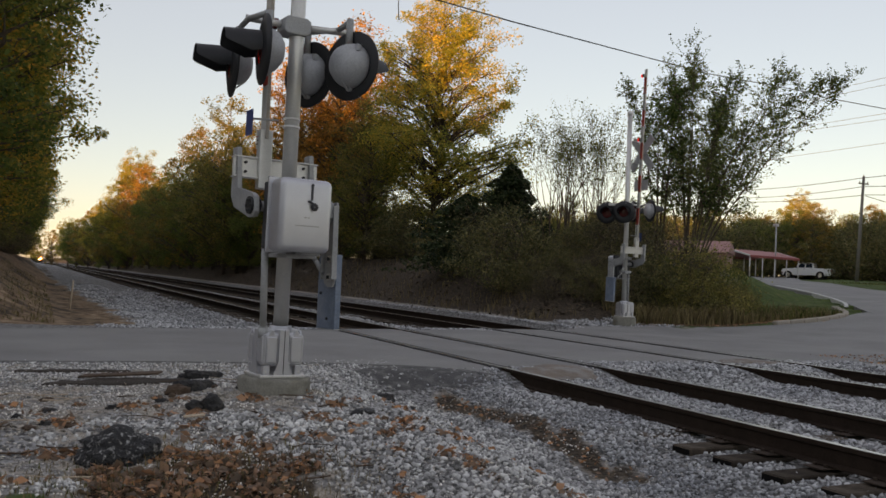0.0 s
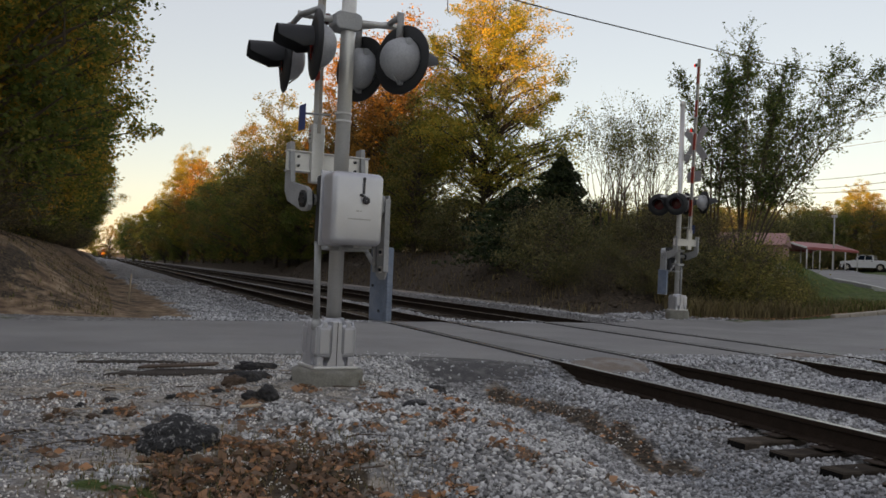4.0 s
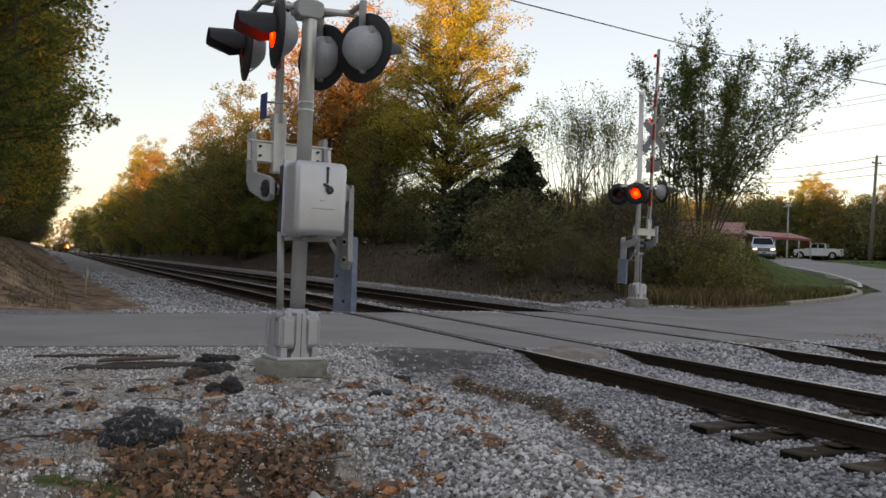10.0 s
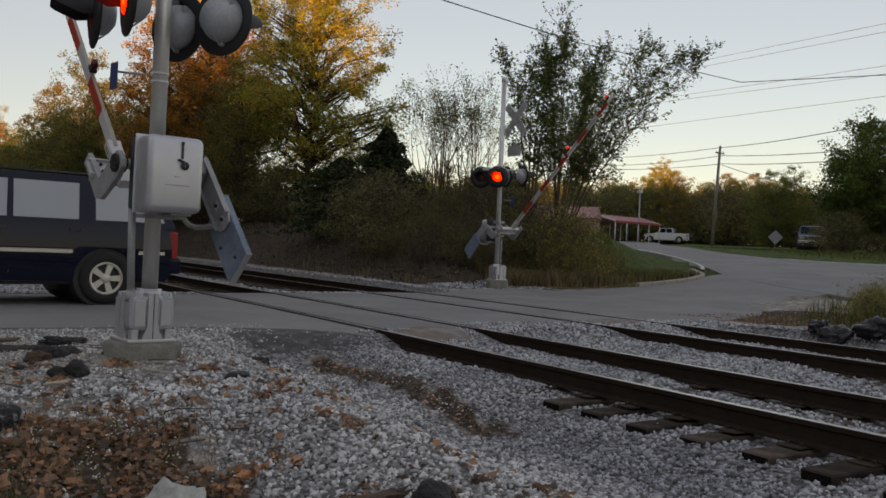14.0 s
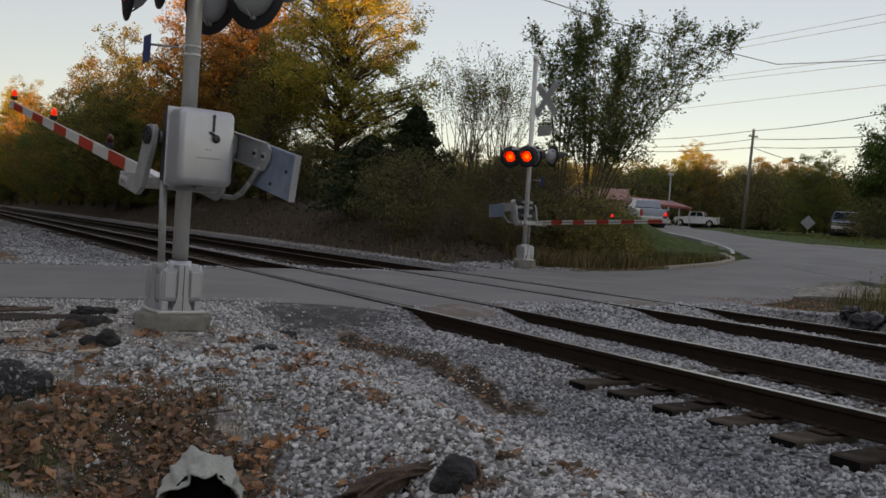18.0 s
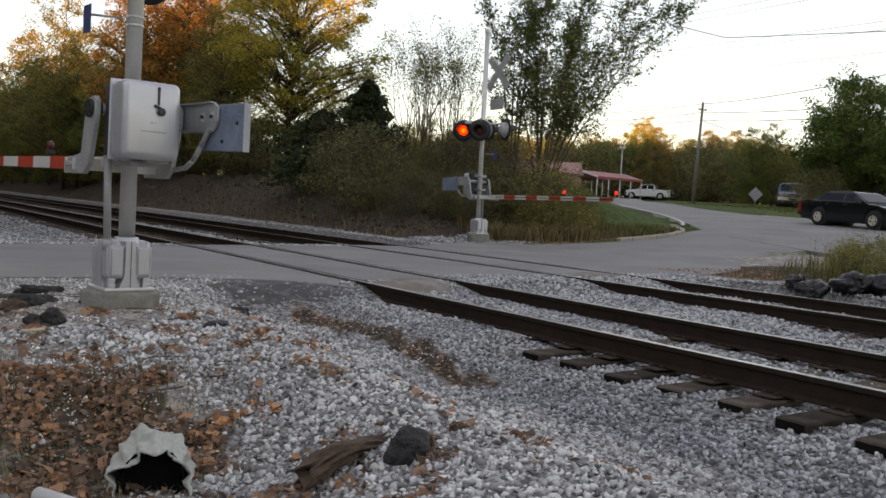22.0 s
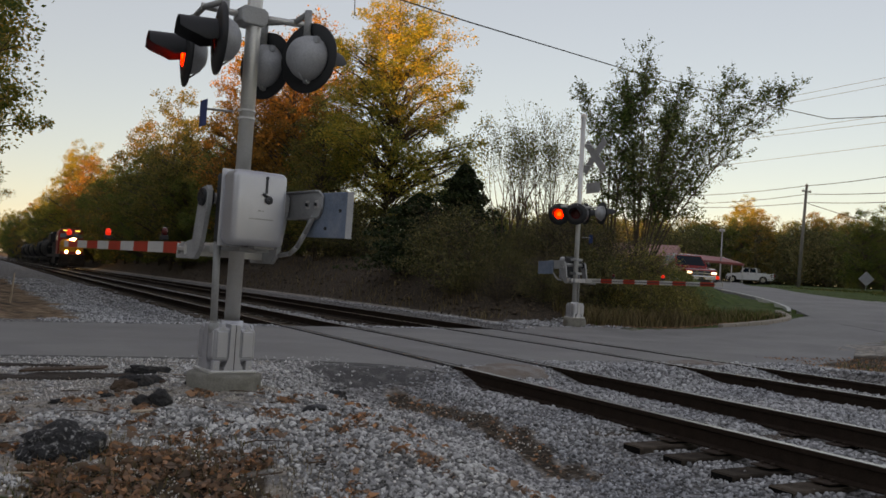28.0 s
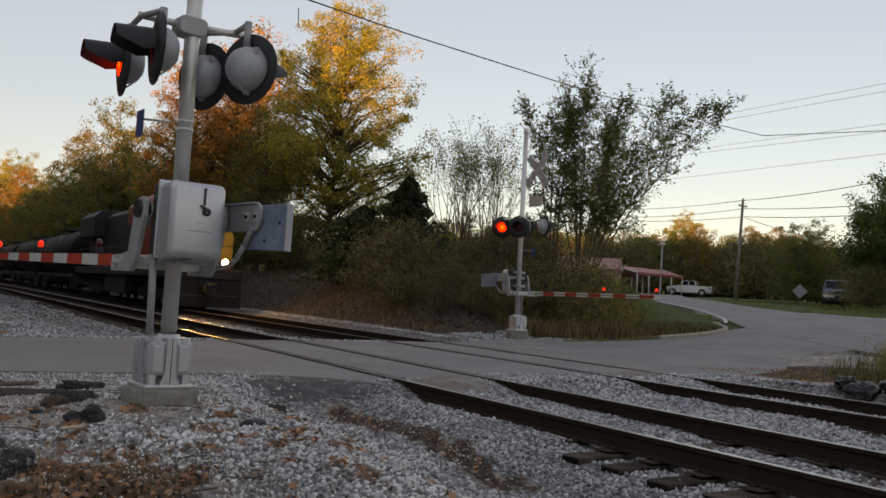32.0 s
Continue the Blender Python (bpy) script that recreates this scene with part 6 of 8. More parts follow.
        part("fog_lamp", bm, M["head_lit"] if (lit and kind == "sedan") else M["head_off"], t)
    bm = bmesh.new()
    box(bm, f + 0.09, f + 0.10, -0.16, 0.16, bot + 0.16, bot + 0.28)
    part("front_plate", bm, M["plastic"], t)
    bm = bmesh.new()
    box(bm, -wb - 0.6, wb + 0.6, -W + 0.14, W - 0.14, bot - 0.06, bot + 0.42, 0.02)
    for sx in (wb, -wb):
        tube(bm, (sx, -W + 0.05, R + 0.02), (sx, W - 0.05, R + 0.02), R + 0.08, n=20)
    part("underbody", bm, M["plastic"], t)
    wheels = [wheel(t, sx, sy * (W - 0.10), R, M["alloy"]) for sx in (wb, -wb) for sy in (-1, 1)]
    return t, wheels, R


M["plastic_grey"] = mat("grey_bumper", (0.13, 0.13, 0.135), 0.5, 0.2, 0.1, 4, 0.1, 80, 0.002)
SUV, SUV_WHEELS, SUV_R = vehicle("suv", pose(60, -40, 0), "dark navy sport utility car with headlights lit", "navy")
WHITE_SUV, WSUV_WHEELS, WSUV_R = vehicle("suv", pose(95, 95, 0), "pale blue-white sport utility car with a roof rack", "pale_paint", side_glass="glass_dark")
SILVER, SILVER_WHEELS, SILVER_R = vehicle("pickup", pose(60, -50, 0), "silver blue four-door pickup truck driving up the road", "silver", side_glass="glass_dark")
SEDAN, SEDAN_WHEELS, SEDAN_R = vehicle("sedan", pose(95, 95, 0), "black sedan car with lights on in the bend", "car_black", side_glass="glass_dark")
RED, RED_WHEELS, RED_R = vehicle("pickup", pose(95, 95, 0), "dark red pickup truck with headlights lit", "red_paint", side_glass="glass_dark")


def parked(kind, x, y, rz, label, coat):
    vehicle(kind, pose(x, y, ground_z(x, y) + 0.02, 0, 0, rz), label, coat, lit=False, side_glass="glass_dark", group="parked vehicles")


parked("pickup", 84.0, 77.0, 118, "white and blue pickup truck parked beside the carport", "white_paint")
parked("pickup", 59.7, 40.2, 215, "blue and white pickup truck parked on the grass", "blue_paint")
parked("pickup", 61.4, 34.2, 118, "white pickup truck parked under the tree", "white_paint")
parked("sedan", 62.5, 30.0, 120, "pale car parked under the tree", "silver")


# ---- train ----
M["loco_red"] = mat("locomotive_red", (0.30, 0.022, 0.02), 0.45, 0, 0.25, 1.5, 0.1, 30, 0.003)
M["loco_yellow"] = mat("locomotive_yellow", (0.62, 0.30, 0.02), 0.5, 0, 0.2, 2, 0.1, 30, 0.003)
M["loco_black"] = mat("sooty_black", (0.014, 0.013, 0.012), 0.65, 0, 0.3, 2, 0.2, 30, 0.004)
M["tank_black"] = mat("weathered_black_tank", (0.010, 0.010, 0.011), 0.6, 0.0, 0.3, 0.8, 0.1, 12, 0.004, spec=0.1)
M["head_train"] = glow("train_headlight", (1.0, 0.62, 0.22), 160.0)
M["board_lit"] = glow("lit_number_board", (1.0, 0.75, 0.15), 2.2)
M["rust_steel"] = mat("rusty_underframe", (0.022, 0.018, 0.015), 0.8, 0.2, 0.3, 3, 0.3, 30, 0.005)


def truck_frame(parent, y, name="bogie", axles=(-1.0, 1.0), r=0.46):
    """A bogie: side frames, axles and wheels. The train runs along its own y."""
    o = new(name)
    o.parent = parent
    o.matrix_basis = pose(0, y, 0)
    L = max(axles) + 0.7
    for s in (-1, 1):
        bm = bmesh.new()
        prism(bm, [(-L, 0.55), (-L + 0.2, 0.35), (-0.5, 0.30), (0.5, 0.30), (L - 0.2, 0.35), (L, 0.55), (L - 0.3, 0.78), (0, 0.92), (-L + 0.3, 0.78)], "x", s * 1.0 - 0.08, s * 1.0 + 0.08, bevel=0.02)
        part("side_frame", bm, M["rust_steel"], o)
    for a in axles:
        bm = bmesh.new()
        tube(bm, (-0.8, 0, 0), (0.8, 0, 0), 0.09, n=10)
        for s in (-1, 1):
            tube(bm, (s * 0.70, 0, 0), (s * 0.79, 0, 0), r, n=24)
        me = bpy.data.meshes.new("wheel_pair")
        bm.to_mesh(me)
        bm.free()
        me.materials.append(M["rust_steel"])
        w = new("wheel_pair", me)
        w.parent = o
        w.matrix_basis = pose(0, a, r)
    return o


def hand_rail(parent, pts, r=0.018, material="loco_black", name="handrail"):
    bm = bmesh.new()
    for a, b in zip(pts, pts[1:]):
        tube(bm, a, b, r, n=6)
    return part(name, bm, M[material], parent)


def build_locomotive():
    """Front at local y = 0, body towards +y, rail height 0."""
    t = thing("locomotive", pose(10.18, 700, 0), "dark red freight locomotive with yellow nose and headlights lit", "locomotive")
    P = lambda bm, n, m, lab="", par=None: part(n, bm, M[m], par or t, lab)
    bm = bmesh.new()
    prism(bm, [(-1.45, 0.12), (1.45, 0.12), (1.5, 0.55), (1.45, 1.25), (-1.45, 1.25), (-1.5, 0.55)], "y", 0.25, 0.6, bevel=0.03)
    prism(bm, [(-1.40, 0.10), (0, 0.16), (1.40, 0.10), (1.30, 0.60), (-1.30, 0.60)], "y", -0.10, 0.28, bevel=0.03)
    P(bm, "snow_plough", "rust_steel", "dull steel plough and pilot")
    bm = bmesh.new()
    box(bm, -0.16, 0.16, -0.55, 0.4, 0.70, 1.0, 0.05)
    box(bm, -0.22, 0.22, -0.65, -0.45, 0.62, 1.06, 0.05)
    P(bm, "coupler", "rust_steel")
    bm = bmesh.new()
    box(bm, -1.5, 1.5, 0.2, 22.0, 1.25, 1.62, 0.03)
    P(bm, "platform", "loco_black")
    for s in (-0.70, 0.70):
        bm = bmesh.new()
        tube(bm, (s, 0.10, 1.30), (s, 0.45, 1.30), 0.03, n=8)
        box(bm, s - 0.17, s + 0.17, 0.12, 0.30, 1.75, 2.06, 0.03)
        d = P(bm, "ditch_light", "loco_black")
        bm = bmesh.new()
        lathe(bm, [(0.0, 0.02), (0.15, 0.0)], 16, pose(s, 0.115, 1.91, 90, 0, 0))
        part("lamp", bm, M["head_train"], d, "lit ditch lamp")
    # nose
    bm = bmesh.new()
    prism(bm, [(-1.32, 1.62), (1.32, 1.62), (1.32, 3.10), (1.05, 3.46), (-1.05, 3.46), (-1.32, 3.10)], "y", 1.1, 3.1, bevel=0.06)
    P(bm, "nose", "loco_yellow", "yellow nose")
    bm = bmesh.new()
    box(bm, -1.34, 1.34, 1.08, 1.8, 1.62, 1.98, 0.03)
    P(bm, "nose_band", "loco_red")
    bm = bmesh.new()
    box(bm, -0.30, 0.30, 1.0, 1.3, 3.28, 3.66, 0.06)
    hl = P(bm, "headlight_case", "loco_red")
    for s in (-0.10, 0.10):
        bm = bmesh.new()
        lathe(bm, [(0.0, 0.02), (0.19, 0.0)], 18, pose(s, 0.985, 3.47, 90, 0, 0))
        part("headlight", bm, M["head_train"], hl, "lit headlight")
    # cab
    bm = bmesh.new()
    prism(bm, [(-1.52, 1.62), (1.52, 1.62), (1.52, 4.10), (1.40, 4.62), (0.95, 4.92), (-0.95, 4.92), (-1.40, 4.62), (-1.52, 4.10)], "y", 3.0, 5.9, bevel=0.05)
    P(bm, "cab", "loco_red")
    for s in (-1, 1):
        bm = bmesh.new()
        prism(bm, [(s * 0.18, 3.78), (s * 1.32, 3.74), (s * 1.32, 4.20), (s * 0.18, 4.34)], "y", 2.94, 2.99, bevel=0.012)
        P(bm, "cab_window", "glass_cab", "windshield with its reflection painted blue-grey")
        bm = bmesh.new()
        box(bm, s * 0.72 - 0.32, s * 0.72 + 0.32, 2.92, 2.99, 4.52, 4.74, 0.01)
        nb = P(bm, "number_board", "loco_black")
        for k in range(4):
            bm = bmesh.new()
            box(bm, s * 0.72 - 0.25 + 0.13 * k, s * 0.72 - 0.25 + 0.13 * k + 0.09, 2.905, 2.92, 4.56, 4.70)
            part("number_bar", bm, M["board_lit"], nb, "glowing number bar")
        for y0 in (3.5, 4.6):
            bm = bmesh.new()
            box(bm, s * 1.52 - 0.02, s * 1.52 + 0.02, y0, y0 + 0.85, 3.35, 4.0, 0.01)
            P(bm, "side_window", "glass_cab")
    # long hood
    bm = bmesh.new()
    prism(bm, [(-0.92, 1.62), (0.92, 1.62), (0.92, 4.35), (0.62, 4.62), (-0.62, 4.62), (-0.92, 4.35)], "y", 5.9, 21.3, bevel=0.04)
    P(bm, "long_hood", "loco_black", "black hood behind the red cab")
    bm = bmesh.new()
    prism(bm, [(-1.5, 3.3), (1.5, 3.3), (1.5, 4.45), (1.1, 4.8), (-1.1, 4.8), (-1.5, 4.45)], "y", 16.6, 21.2, bevel=0.05)
    P(bm, "radiator", "loco_black", "black radiator housing")
    bm = bmesh.new()
    prism(bm, [(-1.3, 3.6), (1.3, 3.6), (1.3, 4.5), (1.0, 4.75), (-1.0, 4.75), (-1.3, 4.5)], "y", 6.4, 9.2, bevel=0.05)
    P(bm, "blower_housing", "loco_red")
    bm = bmesh.new()
    box(bm, -0.5, 0.5, 10.5, 12.0, 4.58, 4.82, 0.05)
    P(bm, "exhaust_stack", "loco_black")
    for s in (-1, 1):
        for k in range(9):
            y0 = 9.4 + k * 0.78
            bm = bmesh.new()
            box(bm, s * 0.92 - 0.012, s * 0.92 + 0.012, y0, y0 + 0.7, 1.75, 3.25 if k < 6 else 3.1, 0.006, seg=1)
            P(bm, "hood_door", "loco_black")
        hand_rail(t, [(s * 1.42, 6.0, 1.62), (s * 1.42, 6.0, 2.65), (s * 1.42, 21.5, 2.65), (s * 1.42, 21.5, 1.62)])
        for k in range(7):
            hand_rail(t, [(s * 1.42, 8.2 + 2.0 * k, 1.62), (s * 1.42, 8.2 + 2.0 * k, 2.65)], 0.018, name="stanchion")
        hand_rail(t, [(s * 1.42, 0.35, 0.75), (s * 1.42, 0.35, 2.55), (s * 1.42, 1.0, 2.70), (s * 1.42, 2.9, 2.70)])
        hand_rail(t, [(s * 0.35, 0.32, 1.62), (s * 0.35, 0.32, 2.60), (s * 1.40, 0.32, 2.60)])
        for k in range(3):
            bm = bmesh.new()
            box(bm, s * 1.30 - 0.18, s * 1.30 + 0.18, 0.3, 0.75, 0.45 + 0.33 * k, 0.49 + 0.33 * k, 0.008)
            P(bm, "step", "loco_black")
    bm = bmesh.new()
    box(bm, -1.35, 1.35, 8.6, 13.6, 0.35, 1.25, 0.12, seg=3)
    P(bm, "fuel_tank", "loco_black")
    for y in (4.6, 17.6):
        truck_frame(t, y, axles=(-1.9, 0.0, 1.9), r=0.53)
    return t


def build_tank_car(y):
    t = thing("tank_car", pose(10.18, y, 0), "weathered black tank car on two bogies", "tank car", "tank cars of the train")
    bm = bmesh.new()
    m = Matrix.Translation((0, 9.0, 2.62)) @ Matrix.Rotation(radians(90), 4, "X")
    lathe(bm, [(0.0, -8.3), (0.7, -8.2), (1.2, -7.95), (1.46, -7.55), (1.5, -7.2), (1.5, 7.2), (1.46, 7.55), (1.2, 7.95), (0.7, 8.2), (0.0, 8.3)], 32, m)
    part("tank", bm, M["tank_black"], t)
    for yb in (3.2, 6.0, 12.0, 14.8):
        bm = bmesh.new()
        lathe(bm, [(1.502, yb - 9 - 0.05), (1.53, yb - 9 - 0.05), (1.53, yb - 9 + 0.05), (1.502, yb - 9 + 0.05)], 32, m)
        part("band", bm, M["loco_black"], t)
    bm = bmesh.new()
    tube(bm, (0, 9.0, 4.05), (0, 9.0, 4.42), 0.55, n=20)
    part("manway", bm, M["loco_black"], t)
    bm = bmesh.new()
    box(bm, -1.1, 1.1, 8.0, 10.0, 4.18, 4.24, 0.01)
    part("top_platform", bm, M["loco_black"], t)
    for s in (-1, 1):
        bm = bmesh.new()
        box(bm, s * 1.35 - 0.06, s * 1.35 + 0.06, 0.5, 17.5, 0.98, 1.20, 0.01)
        part("side_sill", bm, M["rust_steel"], t)
        hand_rail(t, [(s * 1.05, 8.0, 4.24), (s * 1.05, 8.0, 4.95), (s * 1.05, 10.0, 4.95), (s * 1.05, 10.0, 4.24)], 0.02, "loco_black")
        hand_rail(t, [(s * 1.45, 9.4, 1.2), (s * 1.55, 9.4, 2.6), (s * 1.1, 9.4, 4.2)], 0.02, "loco_black", "ladder")
    bm = bmesh.new()
    box(bm, -0.25, 0.25, -0.2, 18.2, 0.75, 1.05, 0.03)
    part("draft_beam", bm, M["rust_steel"], t)
    for yy in (0.35, 17.65):
        bm = bmesh.new()
        box(bm, -1.35, 1.35, yy - 0.3, yy + 0.3, 1.0, 1.12, 0.01)
        part("end_platform", bm, M["rust_steel"], t)
    for yy in (2.4, 15.6):
        truck_frame(t, yy, axles=(-0.9, 0.9))
    return t


# blue-grey base stands in for what the cab panes reflect
M["glass_cab"] = glass("cab_glass", (0.16, 0.22, 0.32), 0.12)
LOCOMOTIVE = build_locomotive()
TANK_CARS = [build_tank_car(722.6)]
for k in range(1, 9):
    TANK_CARS.append(copy_thing(TANK_CARS[0], pose(10.18, 722.6 + 18.5 * k, 0)))


# ---- crossing details ----
def flangeways():
    for pair in RAIL_X:
        for x, s in ((pair[0], 1), (pair[1], -1)):
            bm = bmesh.new()
            y0 = 9.75 if x < 8 else 10.55
            y1 = 16.9 if x < 8 else 18.2
            box(bm, min(x + s * 0.04, x + s * 0.10), max(x + s * 0.04, x + s * 0.10), y0, y1, -0.06, -0.002)
            tagged(part("flangeway", bm, M["tar"]), "dark groove beside the rail in the road", "flangeway", "flangeways", "structure")
            bm = bmesh.new()
            box(bm, min(x - s * 0.04, x - s * 0.09), max(x - s * 0.04, x - s * 0.09), y0, y1, -0.06, 0.0)
            tagged(part("seal_strip", bm, M["tar"]), "tarred joint beside the rail in the road", "flangeway", "flangeways", "structure")


flangeways()


def blob_patch(name, cx, cy, rx, ry, lift, material, label, seed, h=0.02, n=40, rot=0.0, category="patch"):
    """A low uneven patch lying on the ground."""
    rng = random.Random(seed)
    ph = [rng.uniform(0, 6.28) for _ in range(4)]
    V, F = [], []
    rings = 6
    for k in range(rings + 1):
        u = k / rings
        for i in range(n):
            a = 6.283 * i / n
            w = 1 + 0.16 * math.sin(2 * a + ph[0]) + 0.10 * math.sin(3 * a + ph[1]) + 0.07 * math.sin(5 * a + ph[2]) + 0.05 * math.sin(9 * a + ph[3])
            px, py = rx * u * w * math.cos(a), ry * u * w * math.sin(a)
            x, y = cx + px * math.cos(rot) - py * math.sin(rot), cy + px * math.sin(rot) + py * math.cos(rot)
            z = ground_z(x, y) + lift + h * (1 - u * u) + 0.012 * fbm(x, y, 0.12, seed) * (1 if u < 1 else 0)
            V.append((x, y, z if k < rings else ground_z(x, y) - 0.03))
    for k in range(rings):
        for i in range(n):
            j = (i + 1) % n
            F.append((k * n + i, k * n + j, (k + 1) * n + j, (k + 1) * n + i))
    ob = mesh_from(name, V, F, [material], smooth=True)
    return tagged(ob, label, category)


M["soil"] = mat("damp_dark_soil", (0.045, 0.034, 0.026), 0.95, 0, 0.35, 3, 0.8, 40, 0.02)
M["rust_dirt"] = mat("rusty_brown_dirt", (0.20, 0.16, 0.13), 0.95, 0, 0.3, 3, 0.6, 50, 0.01, second=(0.25, 0.235, 0.22), mix_scale=4, mix_at=0.52)
M["chunk"] = mat("broken_asphalt_chunk", (0.028, 0.027, 0.027), 0.8, 0, 0.4, 5, 0.9, 40, 0.03, second=(0.06, 0.055, 0.05), mix_scale=9, mix_at=0.6)
M["chunk_speck"] = mat("asphalt_lump_with_pale_chips", (0.024, 0.024, 0.025), 0.75, 0, 0.4, 5, 1.0, 40, 0.04, second=(0.42, 0.42, 0.40), mix_scale=34, mix_at=0.64)
M["apron"] = mat("crumbled_dark_asphalt", (0.075, 0.073, 0.072), 0.9, 0, 0.35, 3, 0.8, 50, 0.015, second=(0.15, 0.145, 0.14), mix_scale=7, mix_at=0.55)
M["wood_old"] = mat("rotten_grey_wood", (0.095, 0.062, 0.042), 0.95, 0, 0.4, 4, 0.9, 30, 0.02)
M["pale_wood"] = mat("pale_split_wood", (0.48, 0.38, 0.28), 0.8, 0, 0.2, 6, 0.3, 40, 0.004)
M["pipe_white"] = mat("white_plastic_pipe", (0.62, 0.62, 0.60), 0.5, 0, 0.1, 3, 0.05, 50, 0.002)
M["sack"] = mat("pale_crumpled_sheet", (0.42, 0.43, 0.38), 0.6, 0, 0.25, 5, 0.4, 30, 0.01)
M["pipe_black"] = mat("matt_black_pipe", (0.006, 0.006, 0.006), 0.95, 0, 0.2, 6, 0.2, 30, 0.005, spec=0.05)
M["bag_black"] = mat("black_plastic_bag", (0.007, 0.007, 0.008), 0.33, 0, 0.3, 6, 0.9, 14, 0.04)
blob_patch("asphalt_apron", 4.35, 9.75, 0.85, 0.62, -0.005, M["apron"], "black broken asphalt apron beside the near rail", 71, 0.02, category="asphalt")
blob_patch("soil_patch", 0.75, 8.75, 0.75, 0.24, 0.012, M["soil"], "dark damp soil beside the old board", 74, 0.015, category="soil")
blob_patch("soil_patch", 0.35, 9.85, 0.6, 0.12, 0.012, M["soil"], "dark streak of soil beside the road", 75, 0.012, category="soil")
blob_patch("dirt_patch", 6.2, 9.65, 0.6, 0.5, 0.02, M["rust_dirt"], "rusty brown dirt spilled between the rails", 72, 0.03, category="dirt")
blob_patch("dirt_patch", 10.2, 10.45, 0.55, 0.4, 0.02, M["rust_dirt"], "brown dirt spilled between the far rails", 73, 0.03, category="dirt")


def chunk(x, y, sx, sy, sz, rz, material, name, label, category, seed, rough=0.45, sink=0.25):
    """A lumpy broken piece."""
    bm = bmesh.new()
    bmesh.ops.create_icosphere(bm, subdivisions=4, radius=1.0)
    for v in bm.verts:
        p = v.co.copy()
        k = 1 + rough * noise.fractal(p * 1.3 + Vector((seed, 0, 0)), 1.0, 2.0, 4) + 0.35 * rough * noise.fractal(p * 5 + Vector((0, seed, 0)), 1.0, 2.0, 3)
        v.co = Vector((p.x * sx * k, p.y * sy * k, max(-0.6, p.z * k) * sz))
    ob = part(name, bm, material, smooth=True)
    ob.matrix_basis = pose(x, y, ground_z(x, y) + sz * (1 - sink) * 0.6, 0, 0, rz)
    return tagged(ob, label, category)


def clutter():
    A = ("asphalt_chunk", "broken lump of black asphalt with stone chips, on gravel", "asphalt lump")
    chunk(0.49, 5.62, 0.24, 0.20, 0.13, -30, M["chunk_speck"], *A, 1, 0.30)
    chunk(1.22, 7.74, 0.15, 0.10, 0.075, 20, M["chunk"], *A, 2, 0.30)
    chunk(1.36, 7.92, 0.13, 0.09, 0.05, -15, M["chunk"], *A, 12, 0.22, 0.0)
    chunk(1.25, 6.72, 0.085, 0.075, 0.075, 50, M["chunk"], *A, 3, 0.28)
    chunk(1.13, 6.74, 0.07, 0.06, 0.05, 10, M["chunk"], *A, 13, 0.28)
    chunk(1.12, 7.62, 0.10, 0.07, 0.05, 10, M["wood_old"], "bark_scrap", "dark scrap of bark on bare earth", "bark", 4)
    chunk(1.50, 8.9, 0.22, 0.10, 0.05, 10, M["chunk"], *A, 9)
    chunk(2.37, 6.46, 0.115, 0.05, 0.04, 15, M["bag_black"], "rubber_scrap", "flat black rubber scrap on the gravel", "scrap", 5, 0.12)
    chunk(3.25, 8.3, 0.16, 0.09, 0.06, 40, M["chunk"], *A, 6)
    chunk(3.45, 8.05, 0.09, 0.06, 0.05, 10, M["chunk"], *A, 7)
    chunk(2.36, 3.64, 0.12, 0.10, 0.10, 20, M["chunk"], "burnt_stump", "dark splintered block of old wood", "wood block", 8, 0.3)
    # bin bags by the weeds
    for k, (x, y, s) in enumerate(((12.2, 7.75, 0.27), (12.4, 7.25, 0.31), (12.7, 6.85, 0.33), (13.05, 6.5, 0.31), (12.95, 7.2, 0.28), (12.35, 8.1, 0.2), (13.3, 6.15, 0.26))):
        chunk(x, y, s, s * 0.8, s * 0.62, 40 * k, M["bag_black"], "rubbish_bag", "black plastic rubbish bag in the weeds", "bag", 20 + k, 0.55)
    # thin slab lying on the earth
    bm = bmesh.new()
    prism(bm, [(-0.38, -0.05), (0.35, -0.09), (0.42, 0.03), (-0.30, 0.07)], "z", 0.0, 0.02, bevel=0.004)
    o = part("board", bm, M["wood_old"])
    o.matrix_basis = pose(0.76, 9.0, ground_z(0.76, 9.0) + 0.04, 3, -2, 4)
    tagged(o, "thin weathered board lying on bare earth", "board")
    bm = bmesh.new()
    prism(bm, [(-0.09, -0.015), (0.08, -0.03), (0.10, 0.02), (-0.07, 0.025)], "z", 0, 0.012, bevel=0.003)
    o = part("wood_chip", bm, M["pale_wood"])
    o.matrix_basis = pose(1.06, 6.39, ground_z(1.06, 6.39) + 0.03, 4, 0, 25)
    tagged(o, "pale splinter of fresh wood on gravel", "wood splinter")
    # old log
    bm = bmesh.new()
    n, rings = 26, 22
    R = []
    for k in range(rings + 1):
        u = k / rings
        ring = []
        for i in range(n):
            a = 6.283 * i / n
            r = 0.060 * (1 - 0.25 * u) * (1 + 0.45 * noise.fractal(Vector((math.cos(a) * 2, math.sin(a) * 2, u * 2.5)), 1, 2, 4) + 0.30 * noise.fractal(Vector((math.cos(a) * 7, math.sin(a) * 7, u * 2.0)), 1, 2, 3))
            ring.append(bm.verts.new((u * 0.60 + (0.10 * noise.noise(Vector((math.cos(a) * 3, math.sin(a) * 3, 9.0))) if k in (0, rings) else 0), r * math.cos(a), r * math.sin(a) + 0.03 * math.sin(u * 4))))
        R.append(ring)
